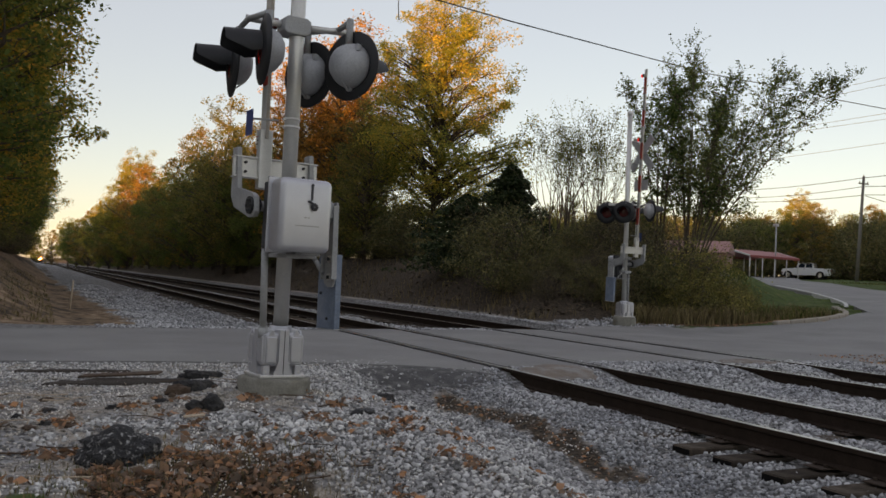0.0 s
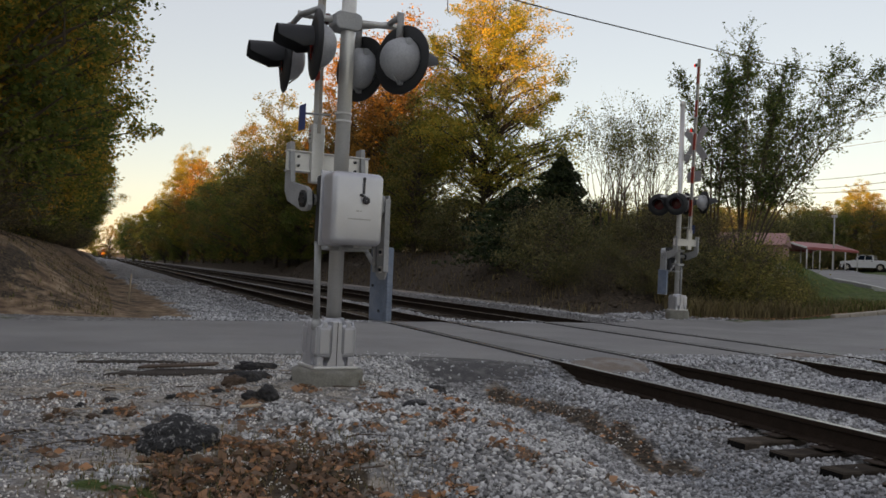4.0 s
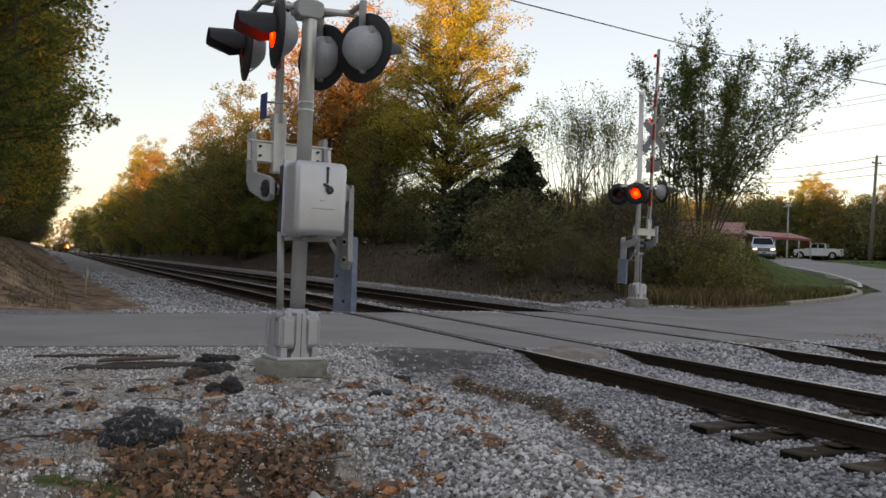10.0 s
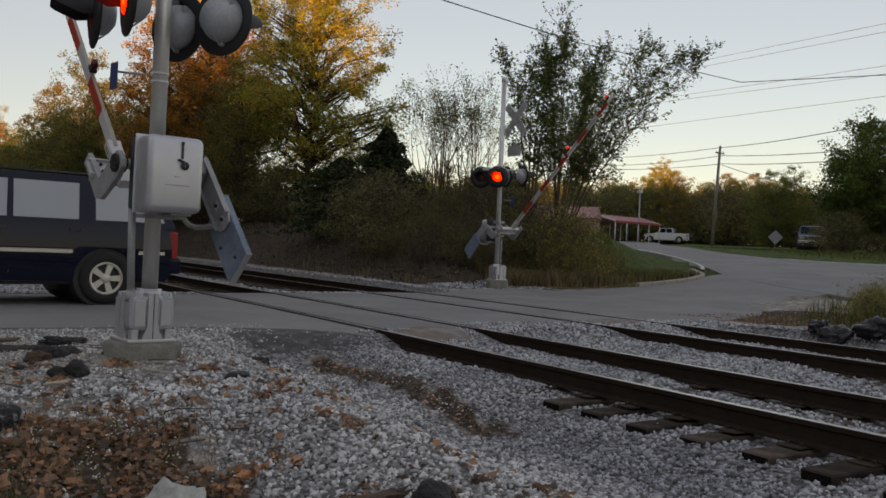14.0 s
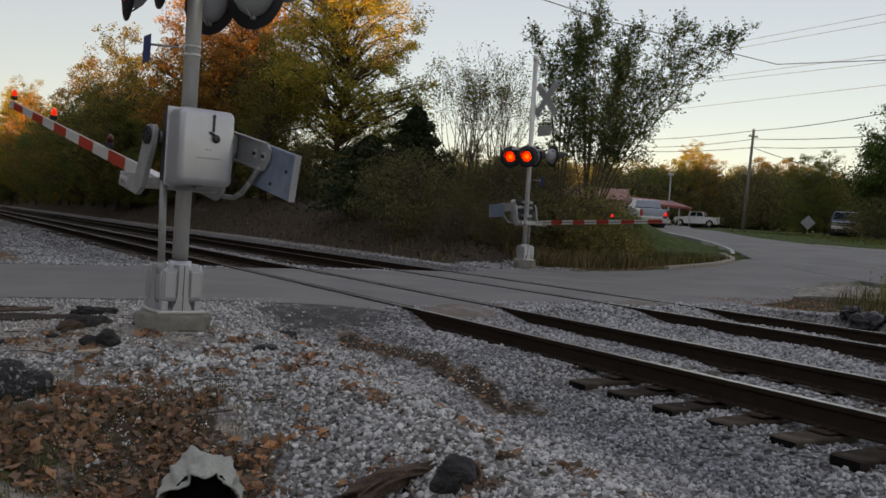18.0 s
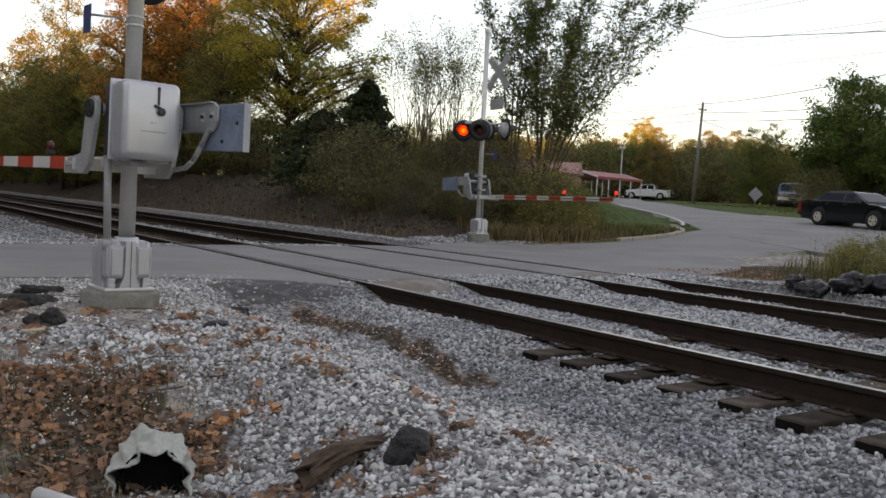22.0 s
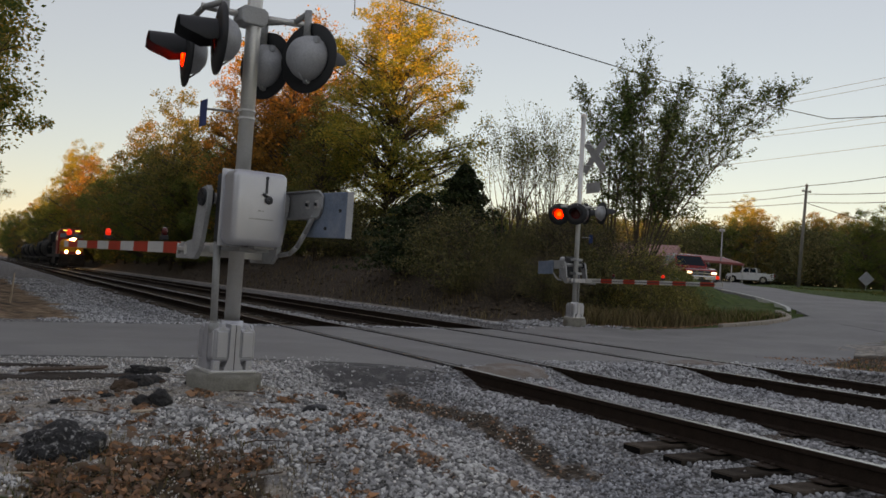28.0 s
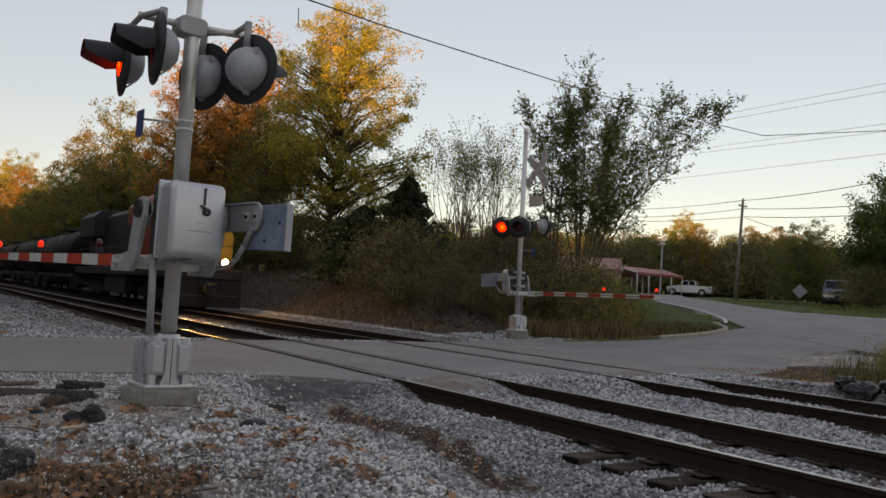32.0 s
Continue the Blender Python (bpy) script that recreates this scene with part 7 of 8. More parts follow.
    for p, q in zip(R, R[1:]):
        for i in range(n):
            bm.faces.new((p[i], p[(i + 1) % n], q[(i + 1) % n], q[i]))
    bm.faces.new(R[0][::-1])
    bm.faces.new(R[-1])
    o = part("log", bm, M["wood_old"], smooth=False)
    o.matrix_basis = pose(1.84, 3.74, ground_z(1.95, 3.8) + 0.06, 0, -6, 20)
    tagged(o, "short rotten log lying on ballast stones", "log")
    # drain pipe with a pale sheet over its mouth
    dr = thing("drain_pipe", pose(1.27, 4.27, ground_z(1.27, 4.2) - 0.02, 0, 7, 76) @ Matrix.Diagonal((0.8, 0.8, 0.74, 1)), "black drain pipe mouth under a crumpled pale sheet", "drain pipe")
    bm = bmesh.new()
    m = Matrix.Translation((0, 0, 0.10)) @ Matrix.Rotation(radians(90), 4, "Y")
    # near-black plug close behind the mouth stands for the shaded inside
    lathe(bm, [(0.165, -0.24), (0.18, -0.24), (0.18, 0.92), (0.0, 0.92), (0.0, -0.16), (0.16, -0.16), (0.16, -0.22)], 28, m)
    part("pipe", bm, M["pipe_black"], dr)
    bm = bmesh.new()
    n, k = 46, 16
    rows = []
    for j in range(k):
        u = j / (k - 1)
        row = []
        for i in range(n):
            a = radians(-24 + 228 * i / (n - 1))
            r = 0.215 + 0.055 * noise.fractal(Vector((math.cos(a) * 2.2, math.sin(a) * 2.2, u * 1.5 + 3)), 1, 2, 4) + 0.022 * abs(noise.noise(Vector((a * 4, u * 3, 1)))) + 0.05 * max(0, math.cos(a) ** 2 - 0.6)
            droop = 1 - 0.30 * (1 - ss(0.0, 0.35, u)) * max(0.0, math.sin(a)) ** 0.7
            r = (r + 0.020 * math.sin(7 * a + 5 * u) + 0.012 * math.sin(13 * a - 4 * u)) * droop
            row.append(bm.verts.new((-0.30 + 0.52 * u + (0.16 * noise.noise(Vector((a * 1.5, 2, 0))) + 0.05 * math.sin(3 * a + 1)) * (1 - u), r * math.cos(a), 0.10 + r * math.sin(a) * (1.12 - 0.1 * u))))
        rows.append(row)
    for p, q in zip(rows, rows[1:]):
        for i in range(n - 1):
            bm.faces.new((p[i], p[i + 1], q[i + 1], q[i]))
    o = part("sheet", bm, M["sack"], dr, "crumpled pale plastic sheet", smooth=True)
    sol = o.modifiers.new("thickness", "SOLIDIFY")
    sol.thickness = 0.012
    bm = bmesh.new()
    tube(bm, (0, 0, 0), (0.75, 0, 0), 0.035, n=16)
    o = part("white_pipe", bm, M["pipe_white"], smooth=False)
    o.matrix_basis = pose(0.73, 4.12, ground_z(0.7, 4.1) + 0.05, 0, 3, -58)
    tagged(o, "short white plastic pipe lying in dry leaves", "pipe")
    # bark scraps and twigs on the bare earth
    rng = random.Random(314)
    for k in range(12):
        x, y = rng.uniform(-0.3, 1.7), rng.uniform(6.3, 8.7)
        chunk(x, y, rng.uniform(0.04, 0.10), rng.uniform(0.02, 0.05), 0.02, rng.uniform(0, 180), M["wood_old"] if k % 2 else M["chunk"], "bark_scrap", "dark scrap of bark on bare earth", "bark", 40 + k, 0.4)
    for k in range(34):
        x, y = rng.uniform(-0.4, 2.3), rng.uniform(4.2, 8.6)
        bm = bmesh.new()
        p, a = Vector((0, 0, 0)), rng.uniform(0, 6.28)
        for j in range(4):
            q = p + Vector((math.cos(a), math.sin(a), rng.uniform(-0.1, 0.14))) * rng.uniform(0.05, 0.12)
            tube(bm, p, q, 0.006 - 0.001 * j, 0.005 - 0.001 * j, n=5)
            p, a = q, a + rng.gauss(0, 0.35)
        o = part("twig", bm, M["wood_old"] if k % 3 else M["pale_wood"])
        o.matrix_basis = pose(x, y, ground_z(x, y) + 0.02)
        tagged(o, "thin dry twig lying on earth and leaves", "twig", "twigs")
    # a stick left standing on the far bank
    bm = bmesh.new()
    tube(bm, (0, 0, -0.1), (0.06, 0.0, 0.75), 0.025, 0.02, n=6)
    o = part("stake", bm, M["pale_wood"])
    o.matrix_basis = pose(0.75, 24.5, ground_z(0.75, 24.5))
    tagged(o, "thin pale stake leaning in the bank", "stake")


clutter()


# ---- dry leaves, grass and weeds ----
def leaf_litter():
    rng = random.Random(77)
    P, big = [], []
    while len(P) < 4300:
        x, y = rng.uniform(-0.9, 3.2), rng.uniform(2.6, 7.4)
        if cover(x, y)[2] + rng.uniform(-0.8, 0.2) + 0.9 * fbm(x, y, 0.3, 12.0) > 0.40:
            (big if rng.random() < 0.22 else P).append((x, y, ground_z(x, y) + rng.uniform(0.0, 0.03)))
    for _ in range(600):
        x, y = rng.uniform(3.9, 4.9), rng.uniform(5.2, 9.2)
        if cover(x, y)[0] < 0.4:
            P.append((x, y, ground_z(x, y) + 0.01))
    for _ in range(2600):
        x = rng.uniform(15.5, 22)
        y = 19.6 - 0.13 * (x - 16) + rng.gauss(0.3, 0.25)
        P.append((x, y, ground_z(x, y) + 0.02))
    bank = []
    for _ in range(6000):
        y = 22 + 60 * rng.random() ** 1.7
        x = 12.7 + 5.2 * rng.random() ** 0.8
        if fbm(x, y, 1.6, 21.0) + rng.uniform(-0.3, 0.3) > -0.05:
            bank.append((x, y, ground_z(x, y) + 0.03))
    tagged(leaf_cloud("bank_litter", bank, None, 0.12, M["leaf_bank"], None, 80, 0.35), "dry brown litter on the dark bank", "leaves", kind="stuff")
    for _ in range(1200):
        x, y = rng.uniform(12.8, 19), rng.uniform(9.0, 11.6)
        P.append((x, y, ground_z(x, y) + 0.02))
    ob = leaf_cloud("fallen_leaves", P, None, 0.05, M["leaf_fallen"], None, 78, 0.28)
    tagged(leaf_cloud("fallen_leaves", big, None, 0.085, M["leaf_fallen"], None, 79, 0.35), "large curled brown oak leaves in the hollow", "leaves", kind="stuff")
    tagged(ob, "scattered curled brown and orange fallen leaves", "leaves", kind="stuff")


M["leaf_bank"] = leaf_mat("dark_brown_litter", [(0.05, 0.041, 0.032), (0.09, 0.07, 0.052), (0.145, 0.108, 0.074)], 0.1)
M["leaf_fallen"] = leaf_mat("fallen_brown_leaves", [(0.18, 0.132, 0.10), (0.32, 0.20, 0.135), (0.55, 0.265, 0.13)], 0.2)
leaf_litter()


def blades(name, spots, label, material, seed):
    """Upright grass blades; each spot is x, y, height, spread."""
    rng = np.random.default_rng(seed)
    S = np.array(spots)
    n = len(S)
    z = np.array([ground_z(a, b) for a, b in S[:, :2]])
    base = np.stack([S[:, 0], S[:, 1], z], 1)
    a = rng.uniform(0, 6.283, n)
    side = np.stack([np.cos(a), np.sin(a), np.zeros(n)], 1) * (0.006 + 0.004 * rng.random(n))[:, None] * (S[:, 3:4])
    b = rng.uniform(0, 6.283, n)
    bend = np.stack([np.cos(b), np.sin(b), np.zeros(n)], 1) * (S[:, 2] * rng.uniform(0.1, 0.6, n))[:, None]
    up = np.array([0, 0, 1.0])[None] * S[:, 2:3]
    V = np.stack([base - side, base + side, base + 0.55 * up + 0.3 * bend + side * 0.7, base + 0.55 * up + 0.3 * bend - side * 0.7, base + up * 0.95 + bend], 1).reshape(-1, 3)
    q = np.arange(n) * 5
    F = np.stack([q, q + 1, q + 2, q, q + 2, q + 3, q + 3, q + 2, q + 4], 1).reshape(-1, 3)
    me = bpy.data.meshes.new(name)
    me.vertices.add(len(V))
    me.vertices.foreach_set("co", V.astype(np.float32).ravel())
    me.loops.add(len(F) * 3)
    me.loops.foreach_set("vertex_index", F.astype(np.int32).ravel())
    me.polygons.add(len(F))
    me.polygons.foreach_set("loop_start", (np.arange(len(F)) * 3).astype(np.int32))
    me.update(calc_edges=True)
    me.materials.append(material)
    return tagged(new(name, me), label, "grass", kind="stuff")


M["grass_green"] = leaf_mat("green_grass_blades", [(0.06, 0.085, 0.02), (0.10, 0.125, 0.03), (0.17, 0.15, 0.05)], 0.2)
M["grass_dry"] = leaf_mat("dry_straw_blades", [(0.12, 0.09, 0.045), (0.20, 0.15, 0.075), (0.28, 0.22, 0.11)], 0.2)


def grasses():
    rng = random.Random(91)
    dry, green = [], []
    # verge of the island behind the kerb
    for _ in range(5200):
        x = rng.uniform(15.6, 22.5)
        y = 19.7 - 0.12 * (x - 16) + abs(rng.gauss(0, 1.1)) + 0.15
        (dry if rng.random() < 0.95 - 0.55 * ss(18.5, 21.5, x) else green).append((x, y, rng.uniform(0.12, 0.45) * (1.5 if x < 19 else 0.8), 2.0))
    for _ in range(5200):
        u = rng.random()
        x = 20.3 + 9.5 * u + rng.uniform(-0.4, 1.6) * (1 - u)
        y = 19.3 + 11.0 * u + rng.uniform(0, 3.2) * (1 - 0.4 * u)
        green.append((x - 0.9, y + 0.4, rng.uniform(0.06, 0.20), 2.2))
    # weeds on the near corner
    for _ in range(4200):
        x, y = rng.uniform(12.6, 22), rng.uniform(4.0, 12.0)
        edge = 10.2 + 0.5 * max(0, x - 14.5)
        if y > edge - 0.2 + rng.gauss(0, 0.15) or x < 12.9 + 0.1 * (9 - y):
            continue
        tall = ss(12.8, 15.5, x + 0.5 * (9.5 - y))
        (green if rng.random() < 0.3 + 0.55 * tall else dry).append((x, y, rng.uniform(0.04, 0.14) + tall * rng.uniform(0.0, 0.42), 1.0))
    # foreground tufts
    for cx, cy, r, n in ((0.55, 4.75, 0.25, 420), (0.9, 5.2, 0.5, 500), (0.2, 4.3, 0.2, 160), (1.35, 4.95, 0.15, 60), (-0.3, 5.0, 0.4, 200), (1.75, 4.2, 0.12, 50)):
        for _ in range(n):
            (green if rng.random() < 0.4 else dry).append((cx + rng.gauss(0, r), cy + rng.gauss(0, r), rng.uniform(0.015, 0.05), 0.5))
    # straw and stubble among the leaves
    for _ in range(1500):
        a, r = rng.uniform(0, 6.283), math.sqrt(rng.random())
        dry.append((0.95 + 1.0 * r * math.cos(a), 4.95 + 1.0 * r * math.sin(a), rng.uniform(0.02, 0.09), 0.35))
    # thin dry stalks on the far bank
    for _ in range(3600):
        y = 21.8 + 34 * rng.random() ** 1.6
        x = 12.8 + 5.0 * rng.random()
        if fbm(x, y, 1.8, 31.0) > -0.05:
            dry.append((x, y, rng.uniform(0.10, 0.45), 1.2))
    # left bank
    for _ in range(1500):
        y = 17.8 + 30 * rng.random() ** 1.6
        x = 0.3 - abs(rng.gauss(0, 1.5))
        (dry if rng.random() < 0.92 else green).append((x, y, rng.uniform(0.04, 0.12), 1.4))
    # lawn beyond the main road
    for _ in range(4500):
        u = rng.random()
        x, y = 40 + 9 * u + rng.uniform(0, 9), 20 + 19 * u + rng.uniform(-4, 6)
        green.append((x + 1.5, y, rng.uniform(0.05, 0.14), 5.0))
    blades("dry_grass", dry, "dry straw-coloured grass and weeds", M["grass_dry"], 92)
    blades("green_grass", green, "tufts of green grass on the verges", M["grass_green"], 93)


grasses()


# ---- kerb, poles, wires, houses ----
def kerb():
    pts = spread([(19.4, 18.85), (20.6, 18.75), (21.8, 18.75), (22.9, 19.3), (23.6, 20.2), (24.6, 21.3)], 26)
    k = thing("kerb", Matrix(), "pale chipped concrete kerb round the grass island", "kerb", kind="structure")
    for a, b in zip(pts[::2], pts[2::2]):
        d = (b - a)
        bm = bmesh.new()
        box(bm, 0.0, d.length - 0.012, -0.11, 0.11, -0.2, 0.08, 0.03)
        o = part("kerb_stone", bm, M["kerb"], k)
        z0, z1 = H(a.x, a.y), H(b.x, b.y)
        o.matrix_basis = Matrix.Translation((a.x, a.y, z0 + 0.03)) @ Matrix.Rotation(math.atan2(d.y, d.x), 4, "Z") @ Matrix.Rotation(-math.atan2(z1 - z0, d.length), 4, "Y")
    ribbon("edge_line", edges_to_rows([(25.2, 21.4), (27.9, 23.7), (33.4, 30.5), (36.9, 36)], [(25.3, 21.3), (28.0, 23.6), (33.5, 30.4), (37.05, 35.9)], 20), 0.052, M["paint_line"], "worn white edge line on the road", category="road line", cuts=1)
    ribbon("edge_line", edges_to_rows([(37.9, 27.0), (37.7, 25.0), (38.8, 21.5), (39.7, 17.5)], [(37.78, 27.0), (37.58, 25.0), (38.68, 21.5), (39.58, 17.5)], 16), 0.052, M["paint_line"], "worn white edge line on the road", category="road line", cuts=1)


kerb()
M["pole_wood"] = mat("weathered_pole_wood", (0.19, 0.175, 0.155), 0.9, 0, 0.3, 2, 0.6, 30, 0.01)
M["wire"] = mat("black_cable", (0.03, 0.028, 0.027), 0.6, 0, 0.1, 3, 0, 40)
M["wire_thin"] = mat("thin_grey_conductor", (0.20, 0.20, 0.20), 0.5, 0.4, 0.1, 3, 0, 40)


def utility_pole(x, y, h, lean=(0, 0), arm=True, label="weathered wooden utility pole carrying cables"):
    p = thing("utility_pole", pose(x, y, ground_z(x, y) - 0.3), label, "utility pole", "utility poles")
    bm = bmesh.new()
    tube(bm, (0, 0, 0), (lean[0], lean[1], h), 0.17, 0.12, n=14)
    part("pole", bm, M["pole_wood"], p)
    if arm:
        bm = bmesh.new()
        box(bm, lean[0] - 0.6, lean[0] + 0.6, lean[1] - 0.06, lean[1] + 0.06, h - 0.75, h - 0.62, 0.01)
        part("crossarm", bm, M["pole_wood"], p)
        for sx in (-0.5, 0.0, 0.5):
            bm = bmesh.new()
            lathe(bm, [(0.02, 0), (0.05, 0.03), (0.03, 0.08), (0.05, 0.12), (0.0, 0.16)], 10, pose(lean[0] + sx, lean[1], h - 0.62 if sx else h))
            part("insulator", bm, M["dome"], p)
    return p


up = utility_pole(69.2, 57.5, 10.2, (0.25, -0.3))
rp = utility_pole(49.2, 24.6, 15.5)
for dz, r, hh in ((11.4, 0.24, 0.75),):
    bm = bmesh.new()
    tube(bm, (-0.38, 0.1, dz - hh / 2), (-0.38, 0.1, dz + hh / 2), r, n=16)
    part("transformer", bm, M["dome"], rp, "grey can transformer")
lp = thing("lamp_post", pose(71.6, 69.8, ground_z(71.6, 69.8)), "thin lamp post beside the carport", "lamp post")
bm = bmesh.new()
tube(bm, (0, 0, 0), (0, 0, 5.6), 0.09, 0.07, n=10)
part("post", bm, M["dull"], lp)
bm = bmesh.new()
box(bm, -0.25, 0.25, -0.2, 0.2, 5.55, 5.85, 0.05)
part("lantern", bm, M["dome"], lp)


def wire(pts, r, label, sag=0.0, material="wire", n=24):
    P = [Vector(p) for p in pts]
    Q = []
    for a, b in zip(P, P[1:]):
        for k in range(n):
            u = k / n
            q = a.lerp(b, u)
            q.z -= 4 * sag * u * (1 - u)
            Q.append(q)
    Q.append(P[-1])
    V, F = [], []
    for i, q in enumerate(Q):
        d = (Q[min(i + 1, len(Q) - 1)] - Q[max(i - 1, 0)]).to_track_quat("Z", "Y").to_matrix()
        V += [q + d @ Vector((r * math.cos(1.2566 * k), r * math.sin(1.2566 * k), 0)) for k in range(5)]
        if i:
            F += [(5 * i - 5 + k, 5 * i - 5 + (k + 1) % 5, 5 * i + (k + 1) % 5, 5 * i + k) for k in range(5)]
    ob = mesh_from("cable", V, F, [M[material]], smooth=True)
    return tagged(ob, label, "cable", "overhead cables")


wire([(-6.0, 15.0, 7.4), (5.75, 21.21, 8.91), (14.41, 26.3, 10.11), (22.89, 30.32, 11.04), (29.04, 33.04, 11.64), (38.43, 35.03, 12.21), (39.3, 34.9, 11.98), (39.95, 34.82, 12.0), (43.9, 34.77, 11.94), (49.2, 24.6, 11.9)], 0.024, "black overhead cable hanging across the road", 0.0, n=6)
wire([(9.38, 24.23, 9.42), (9.40, 24.22, 9.0), (9.42, 24.22, 8.82), (9.47, 24.21, 8.86)], 0.015, "short wire end hanging from the cable", n=3)
up_top = (69.45, 57.2, 12.1)
for a, b, sag in (((87.6, 96.0, 15.2), up_top, 0.3), (up_top, (49.2, 24.6, 10.1), 0.35), ((89.4, 94.3, 14.2), (69.5, 57.1, 11.3), 0.3), ((69.5, 57.1, 11.3), (49.2, 24.6, 8.2), 0.3), ((88, 95, 13.6), (69.6, 57.0, 10.5), 0.3), ((69.6, 57.0, 10.5), (49.2, 24.6, 7.6), 0.3), ((69.6, 57.05, 10.4), (66, 44, 7.2), 0.2)):
    wire([a, b], 0.03, "black cable between the utility poles", sag)
for a, b in (((111, 100.8, 33.1), (90.9, 52.6, 27.4)), ((111, 100.8, 32.1), (90.9, 52.6, 26.5)), ((110.6, 101.3, 27.9), (91, 52.4, 22.8)), ((110.6, 101.3, 27.2), (91, 52.4, 21.9)), ((107, 105, 22.6), (91, 52.3, 19.5))):
    av, bv = Vector(a), Vector(b)
    wire([av + (av - bv) * 0.6, bv + (bv - av) * 0.9], 0.028, "thin high conductor against the sky", 0.0, "wire_thin", 10)

# carport, house, sign
M["red_roof"] = mat("faded_red_metal_roof", (0.33, 0.085, 0.08), 0.5, 0.2, 0.15, 2, 0.1, 20, 0.01)
M["pink_wall"] = mat("faded_red_siding", (0.36, 0.19, 0.17), 0.8, 0, 0.15, 2, 0.2, 20, 0.01)
M["white_trim"] = mat("white_trim", (0.60, 0.60, 0.58), 0.6, 0, 0.1, 3, 0.05, 30, 0.003)
cz = ground_z(70.4, 71.8)
cp = thing("carport", pose(70.4, 71.8, cz, 0, 0, 12), "open metal carport with faded red roof and white frame", "carport")
for s in (-1, 1):
    bm = bmesh.new()
    box(bm, -4.6, 4.6, -2.75 if s > 0 else 0.0, 0.0 if s > 0 else 2.75, -0.03, 0.03, 0, Matrix.Translation((0, 0, 2.9)) @ Matrix.Rotation(radians(14 * s), 4, "X"))
    part("roof_sheet", bm, M["red_roof"], cp)
    bm = bmesh.new()
    box(bm, -4.62, 4.62, s * 2.68 - 0.04, s * 2.68 + 0.04, 2.02, 2.24)
    part("eave_trim", bm, M["red_roof"], cp)
for ex in (-4.62, 4.62):
    bm = bmesh.new()
    prism(bm, [(-2.72, 2.12), (0, 2.80), (2.72, 2.12), (2.72, 2.26), (0, 2.98), (-2.72, 2.26)], "x", ex - 0.03, ex + 0.03)
    part("gable_trim", bm, M["white_trim"], cp)
for ix in range(5):
    for s in (-1, 1):
        bm = bmesh.new()
        tube(bm, (-4.5 + 2.25 * ix, s * 2.62, -0.1), (-4.5 + 2.25 * ix, s * 2.62, 2.2), 0.06, n=8)
        part("post", bm, M["white_trim"], cp)
hz = ground_z(55.7, 64.0)
hs = thing("house", pose(55.7, 64.0, hz - 0.3, 0, 0, 40), "small faded red house half hidden by brush", "house")
bm = bmesh.new()
box(bm, -2.2, 2.2, -3.0, 3.0, 0.0, 2.5)
part("wall", bm, M["pink_wall"], hs)
bm = bmesh.new()
prism(bm, [(-2.5, 2.45), (2.5, 2.45), (0.0, 3.6)], "y", -3.2, 3.2)
part("roof", bm, M["pink_wall"], hs, "faded red roof")
bm = bmesh.new()
box(bm, -2.24, -2.2, -1.0, 0.0, 0.9, 1.9)
part("window", bm, M["glass_dark"], hs)
sn = thing("road_sign", pose(60.68, 44.1, ground_z(60.68, 44.1)), "diamond road sign seen from its grey back", "road sign")
bm = bmesh.new()
prism(bm, [(0.58, 0), (0, 0.58), (-0.58, 0), (0, -0.58)], "y", -0.01, 0.01, Matrix.Translation((0, 0, 1.0)) @ Matrix.Rotation(radians(-38), 4, "Z"))
part("panel", bm, M["dome"], sn)
bm = bmesh.new()
tube(bm, (0.03, 0.04, -0.1), (0.03, 0.04, 1.35), 0.035, n=8)
part("post", bm, M["dull"], sn)


# ---- what moves ----
def road_pose(x, y, heading, on_main):
    """A car's pose on the road, tilted to its slope."""
    a = radians(heading)
    lift = 0.035 if on_main else 0.03
    c, s = math.cos(a), math.sin(a)
    z0, z1 = H(x - 1.5 * c, y - 1.5 * s), H(x + 1.5 * c, y + 1.5 * s)
    tilt = math.degrees(math.atan2(z1 - z0, 3.0))
    return pose(x, y, (z0 + z1) / 2 + lift) @ pose(0, 0, 0, 0, 0, heading) @ pose(0, 0, 0, 0, -tilt, 0)


def drive(car, rows, on_main=True):
    walk(car, [(t, road_pose(x, y, h, on_main)) for t, x, y, h in rows])


def train_pose(y):
    """On the far track, turned along its bend."""
    x = 10.18 + track_x(y)
    slope = (track_x(y + 9) - track_x(y - 9)) / 18.0
    return pose(x, y, 0.0, 0, 0, -math.degrees(math.atan(slope)))


def lamp_rows(first, on_from, on_for):
    """A lamp that comes forward in its lens while lit; before 5.4 s it rests behind the lens."""
    lit, dark = pose(0, 0, 0.012), pose(0, 0, -0.05)
    rows = [(0.0, dark), (5.35, dark)]
    t = first
    while t < 32.0:
        if t > 5.4:
            rows += [(t, dark), (t + 0.04, lit), (t + on_for, lit), (t + on_for + 0.035, dark)]
        t += 1.012
    rows = [r for r in rows if r[0] <= 32.0]
    rows.append((32.04, rows[-1][1]))
    return rows


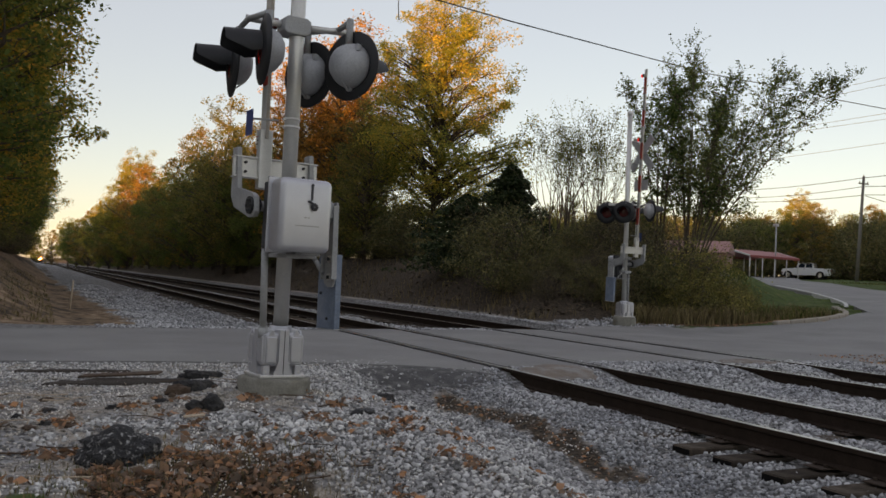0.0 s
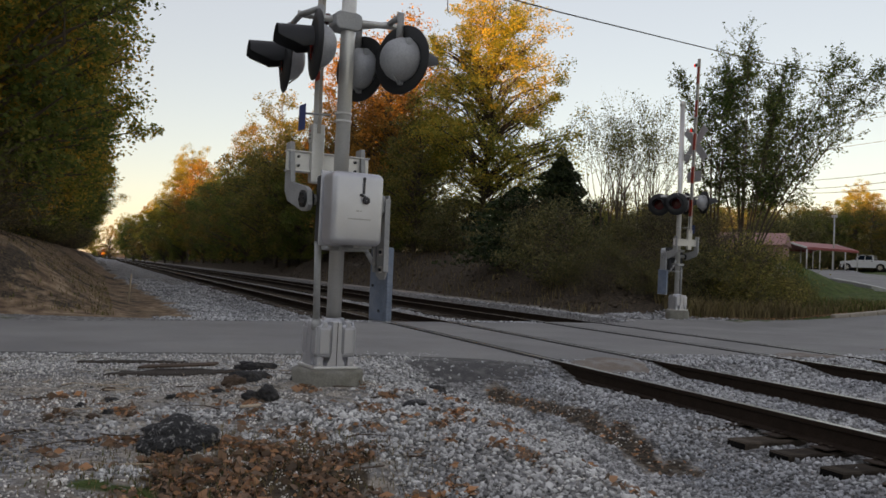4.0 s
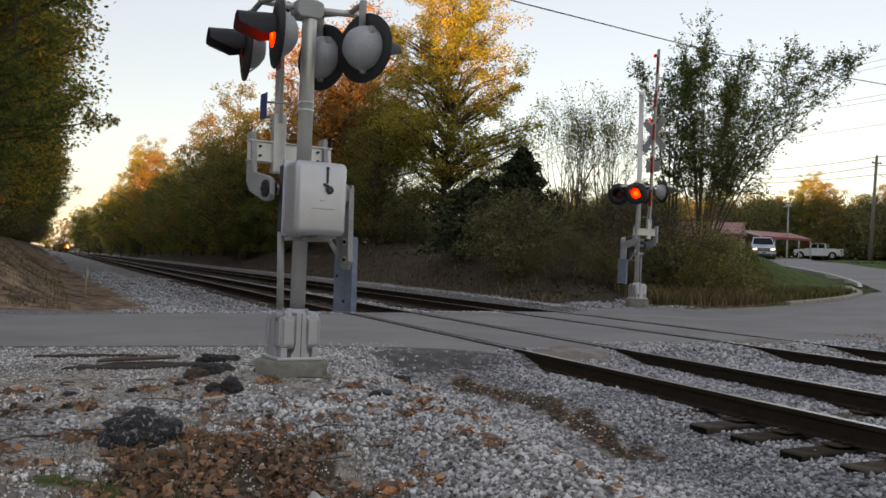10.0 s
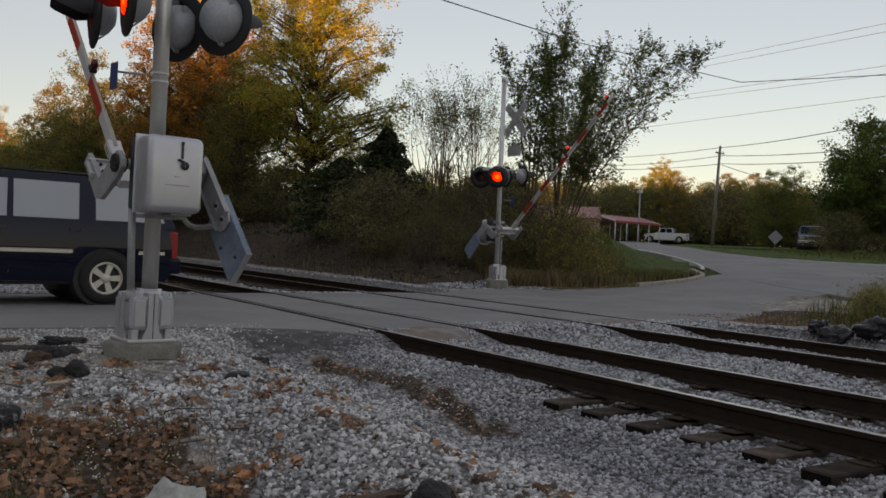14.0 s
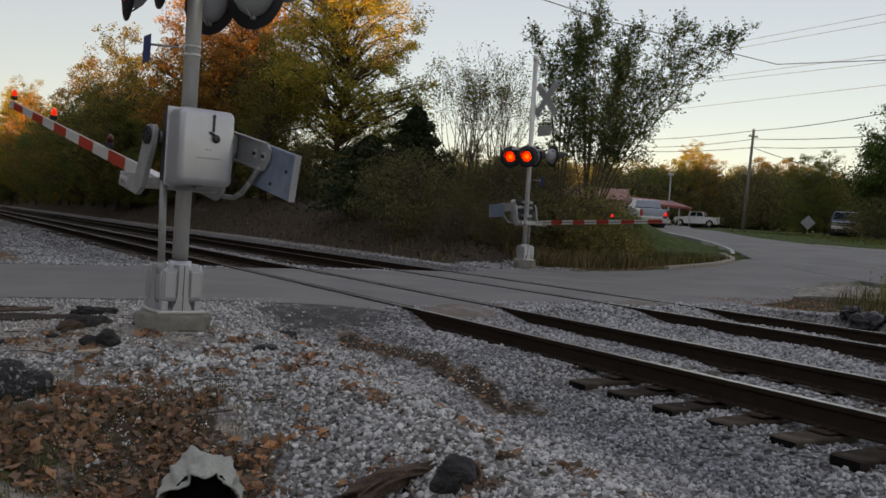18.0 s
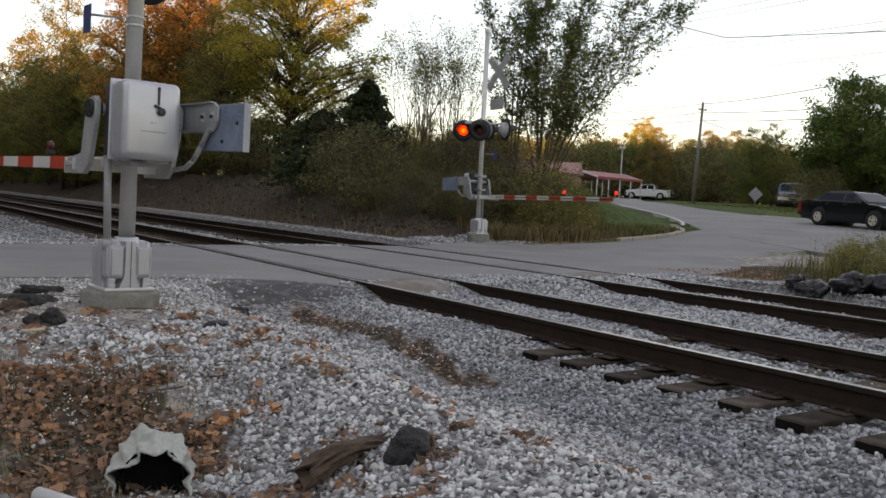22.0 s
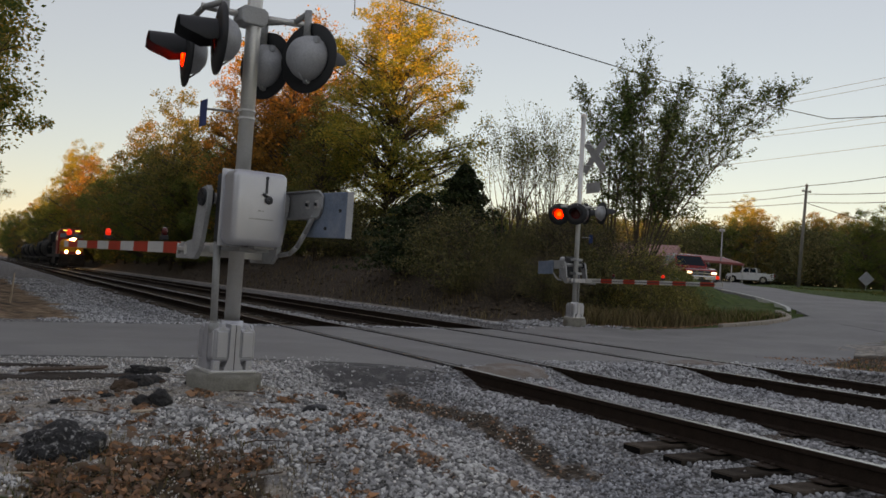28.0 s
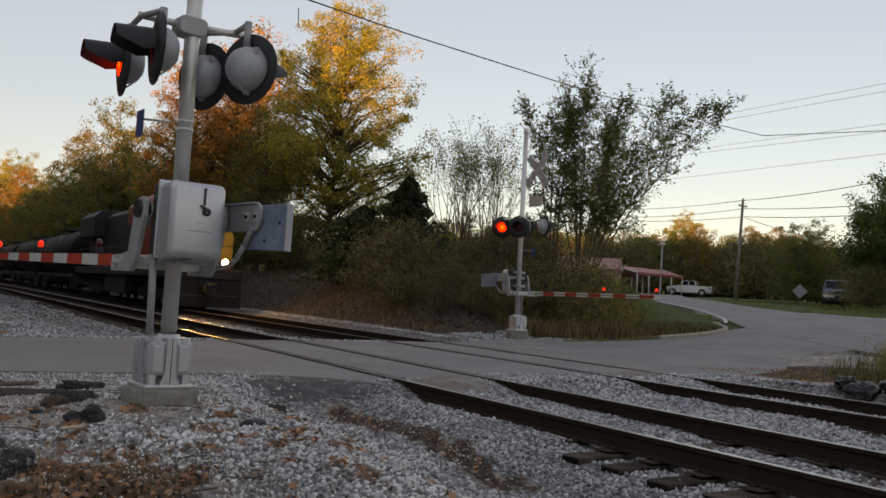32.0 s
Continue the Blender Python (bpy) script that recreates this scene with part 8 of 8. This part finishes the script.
def motions():
    keys = [(0.0, 2), (9.4, 2), (10.0, 2.5), (10.5, 4), (11.0, 9), (11.5, 16), (12.0, 22), (12.5, 28), (13.0, 33), (13.5, 38.5), (14.5, 50), (15.5, 60), (16.0, 65), (16.5, 69), (17.0, 72), (17.5, 75.5), (18.0, 79), (18.5, 82), (19.0, 85), (19.5, 87.8), (20.0, 89.5), (32.0, 89.5)]
    far_keys = [(0.0, 2), (9.4, 2), (10.0, 2.5), (10.5, 4), (11.0, 9), (11.5, 16), (12.0, 21), (12.5, 28), (13.0, 35.5), (13.5, 42), (14.5, 55), (15.5, 66.5), (16.0, 72), (16.5, 76), (17.0, 81), (17.5, 84.5), (18.0, 88), (18.5, 89.5), (32.0, 89.5)]
    for arm, rows in ((NEAR_ARM, keys), (FAR_ARM, far_keys)):
        walk(arm, [(t, pose(*PIVOT, -a, 0, 0)) for t, a in rows])
    # alternate flashing: right-hand lamps first
    right, left = lamp_rows(15.928 - 11 * 1.012, 0, 0.46), lamp_rows(16.378 - 11 * 1.012, 0, 0.61)
    for lamp, rows in ((NEAR_LAMPS[0], right), (NEAR_LAMPS[1], left), (NEAR_LAMPS[2], right), (NEAR_LAMPS[3], left),
                       (FAR_LAMPS[2], left), (FAR_LAMPS[3], right), (FAR_LAMPS[0], left), (FAR_LAMPS[1], right)):
        walk(lamp, rows)
    # cars
    suv = [(0.0, 60, -14, 150), (8.5, 60, -14, 150), (9.5, 42, -1, 146), (10.4, 29.5, 8.2, 148), (11.0, 25.0, 11.6, 150), (11.5, 22.3, 13.9, 156), (12.0, 19.7, 15.6, 166), (12.5, 16.3, 16.1, 178.5), (13.0, 12.0, 15.84, 183.5), (13.5, 6.8, 15.37, 186.5), (14.0, 1.4, 14.8, 186), (15.0, -11, 13.9, 183), (17.0, -36, 13.7, 180), (20.0, -75, 14.2, 178), (32.0, -110, 14.6, 178)]
    drive(SUV, suv, False)
    dist, last, spin = 0.0, None, []
    t = 10.8
    while t < 14.4:
        k = next(i for i in range(len(suv) - 1) if suv[i][0] <= t <= suv[i + 1][0])
        u = (t - suv[k][0]) / (suv[k + 1][0] - suv[k][0])
        p = Vector((suv[k][1] + u * (suv[k + 1][1] - suv[k][1]), suv[k][2] + u * (suv[k + 1][2] - suv[k][2])))
        if last is not None:
            dist += (p - last).length
        last = p
        spin.append((t, dist / SUV_R))
        t += 1 / 30.0
    for w in SUV_WHEELS:
        x, y, z = w.matrix_basis.translation
        walk(w, [(0.0, pose(x, y, z))] + [(a, pose(x, y, z, 0, math.degrees(b), 0)) for a, b in spin] + [(32.0, pose(x, y, z, 0, math.degrees(spin[-1][1]), 0))])
    drive(WHITE_SUV, [(0.0, 140, 150, 225), (5.5, 140, 150, 225), (8.5, 90, 92, 225), (10.4, 50, 52, 232), (10.9, 42, 43.5, 240), (11.2, 38, 36.5, 252), (11.5, 35.6, 30.2, 262), (11.8, 34.6, 24.5, 262), (12.1, 33.6, 18.5, 260), (12.5, 32, 11, 258), (14, 28, -20, 265), (18, 20, -80, 265), (32, 20, -110, 265)])
    drive(SILVER, [(0.0, 38, -90, 88), (12.5, 38, -90, 88), (16.5, 38.0, 11, 88), (16.8, 38.3, 18.3, 87), (17.0, 38.6, 23.2, 85), (17.25, 39.2, 29.2, 82), (17.5, 40.0, 35.0, 76), (17.75, 41.6, 40.4, 68), (18.0, 44.2, 45.4, 58), (19.0, 57, 61, 50), (20.0, 73, 78, 46), (23.0, 130, 140, 45), (32.0, 140, 150, 45)])
    drive(SEDAN, [(0.0, 140, 150, 225), (17.0, 140, 150, 225), (20.0, 68, 73, 226), (20.8, 46, 51, 234), (21.2, 39.3, 41.5, 248), (21.5, 36.2, 32.7, 263), (21.7, 35.3, 27.4, 261), (21.9, 34.4, 22.2, 259), (22.2, 32.9, 14.6, 258), (22.6, 30.5, 5, 258), (24.0, 26, -30, 265), (32.0, 20, -110, 265)])
    drive(RED, [(0.0, 140, 150, 225), (20.0, 140, 150, 225), (26.0, 66, 71, 226), (27.5, 42.5, 47, 238), (28.0, 37.2, 39.2, 248), (28.19, 35.5, 35.7, 256), (28.36, 34.3, 32.3, 262), (28.5, 33.6, 28.9, 266), (28.7, 32.6, 23.6, 262), (28.9, 31.0, 16.0, 258), (29.2, 28.5, 5.0, 258), (30.0, 26, -12, 262), (32.0, 24, -32, 265)])
    # train: the headlight passes 56 m at 31 s
    for k, car in enumerate([LOCOMOTIVE] + TANK_CARS):
        back = 0.0 if k == 0 else 22.9 + 18.5 * (k - 1)
        walk(car, [(t, train_pose(55.0 + 20.8 * (31.0 - t) + back)) for t in [i * 1.0 for i in range(33)]])


motions()
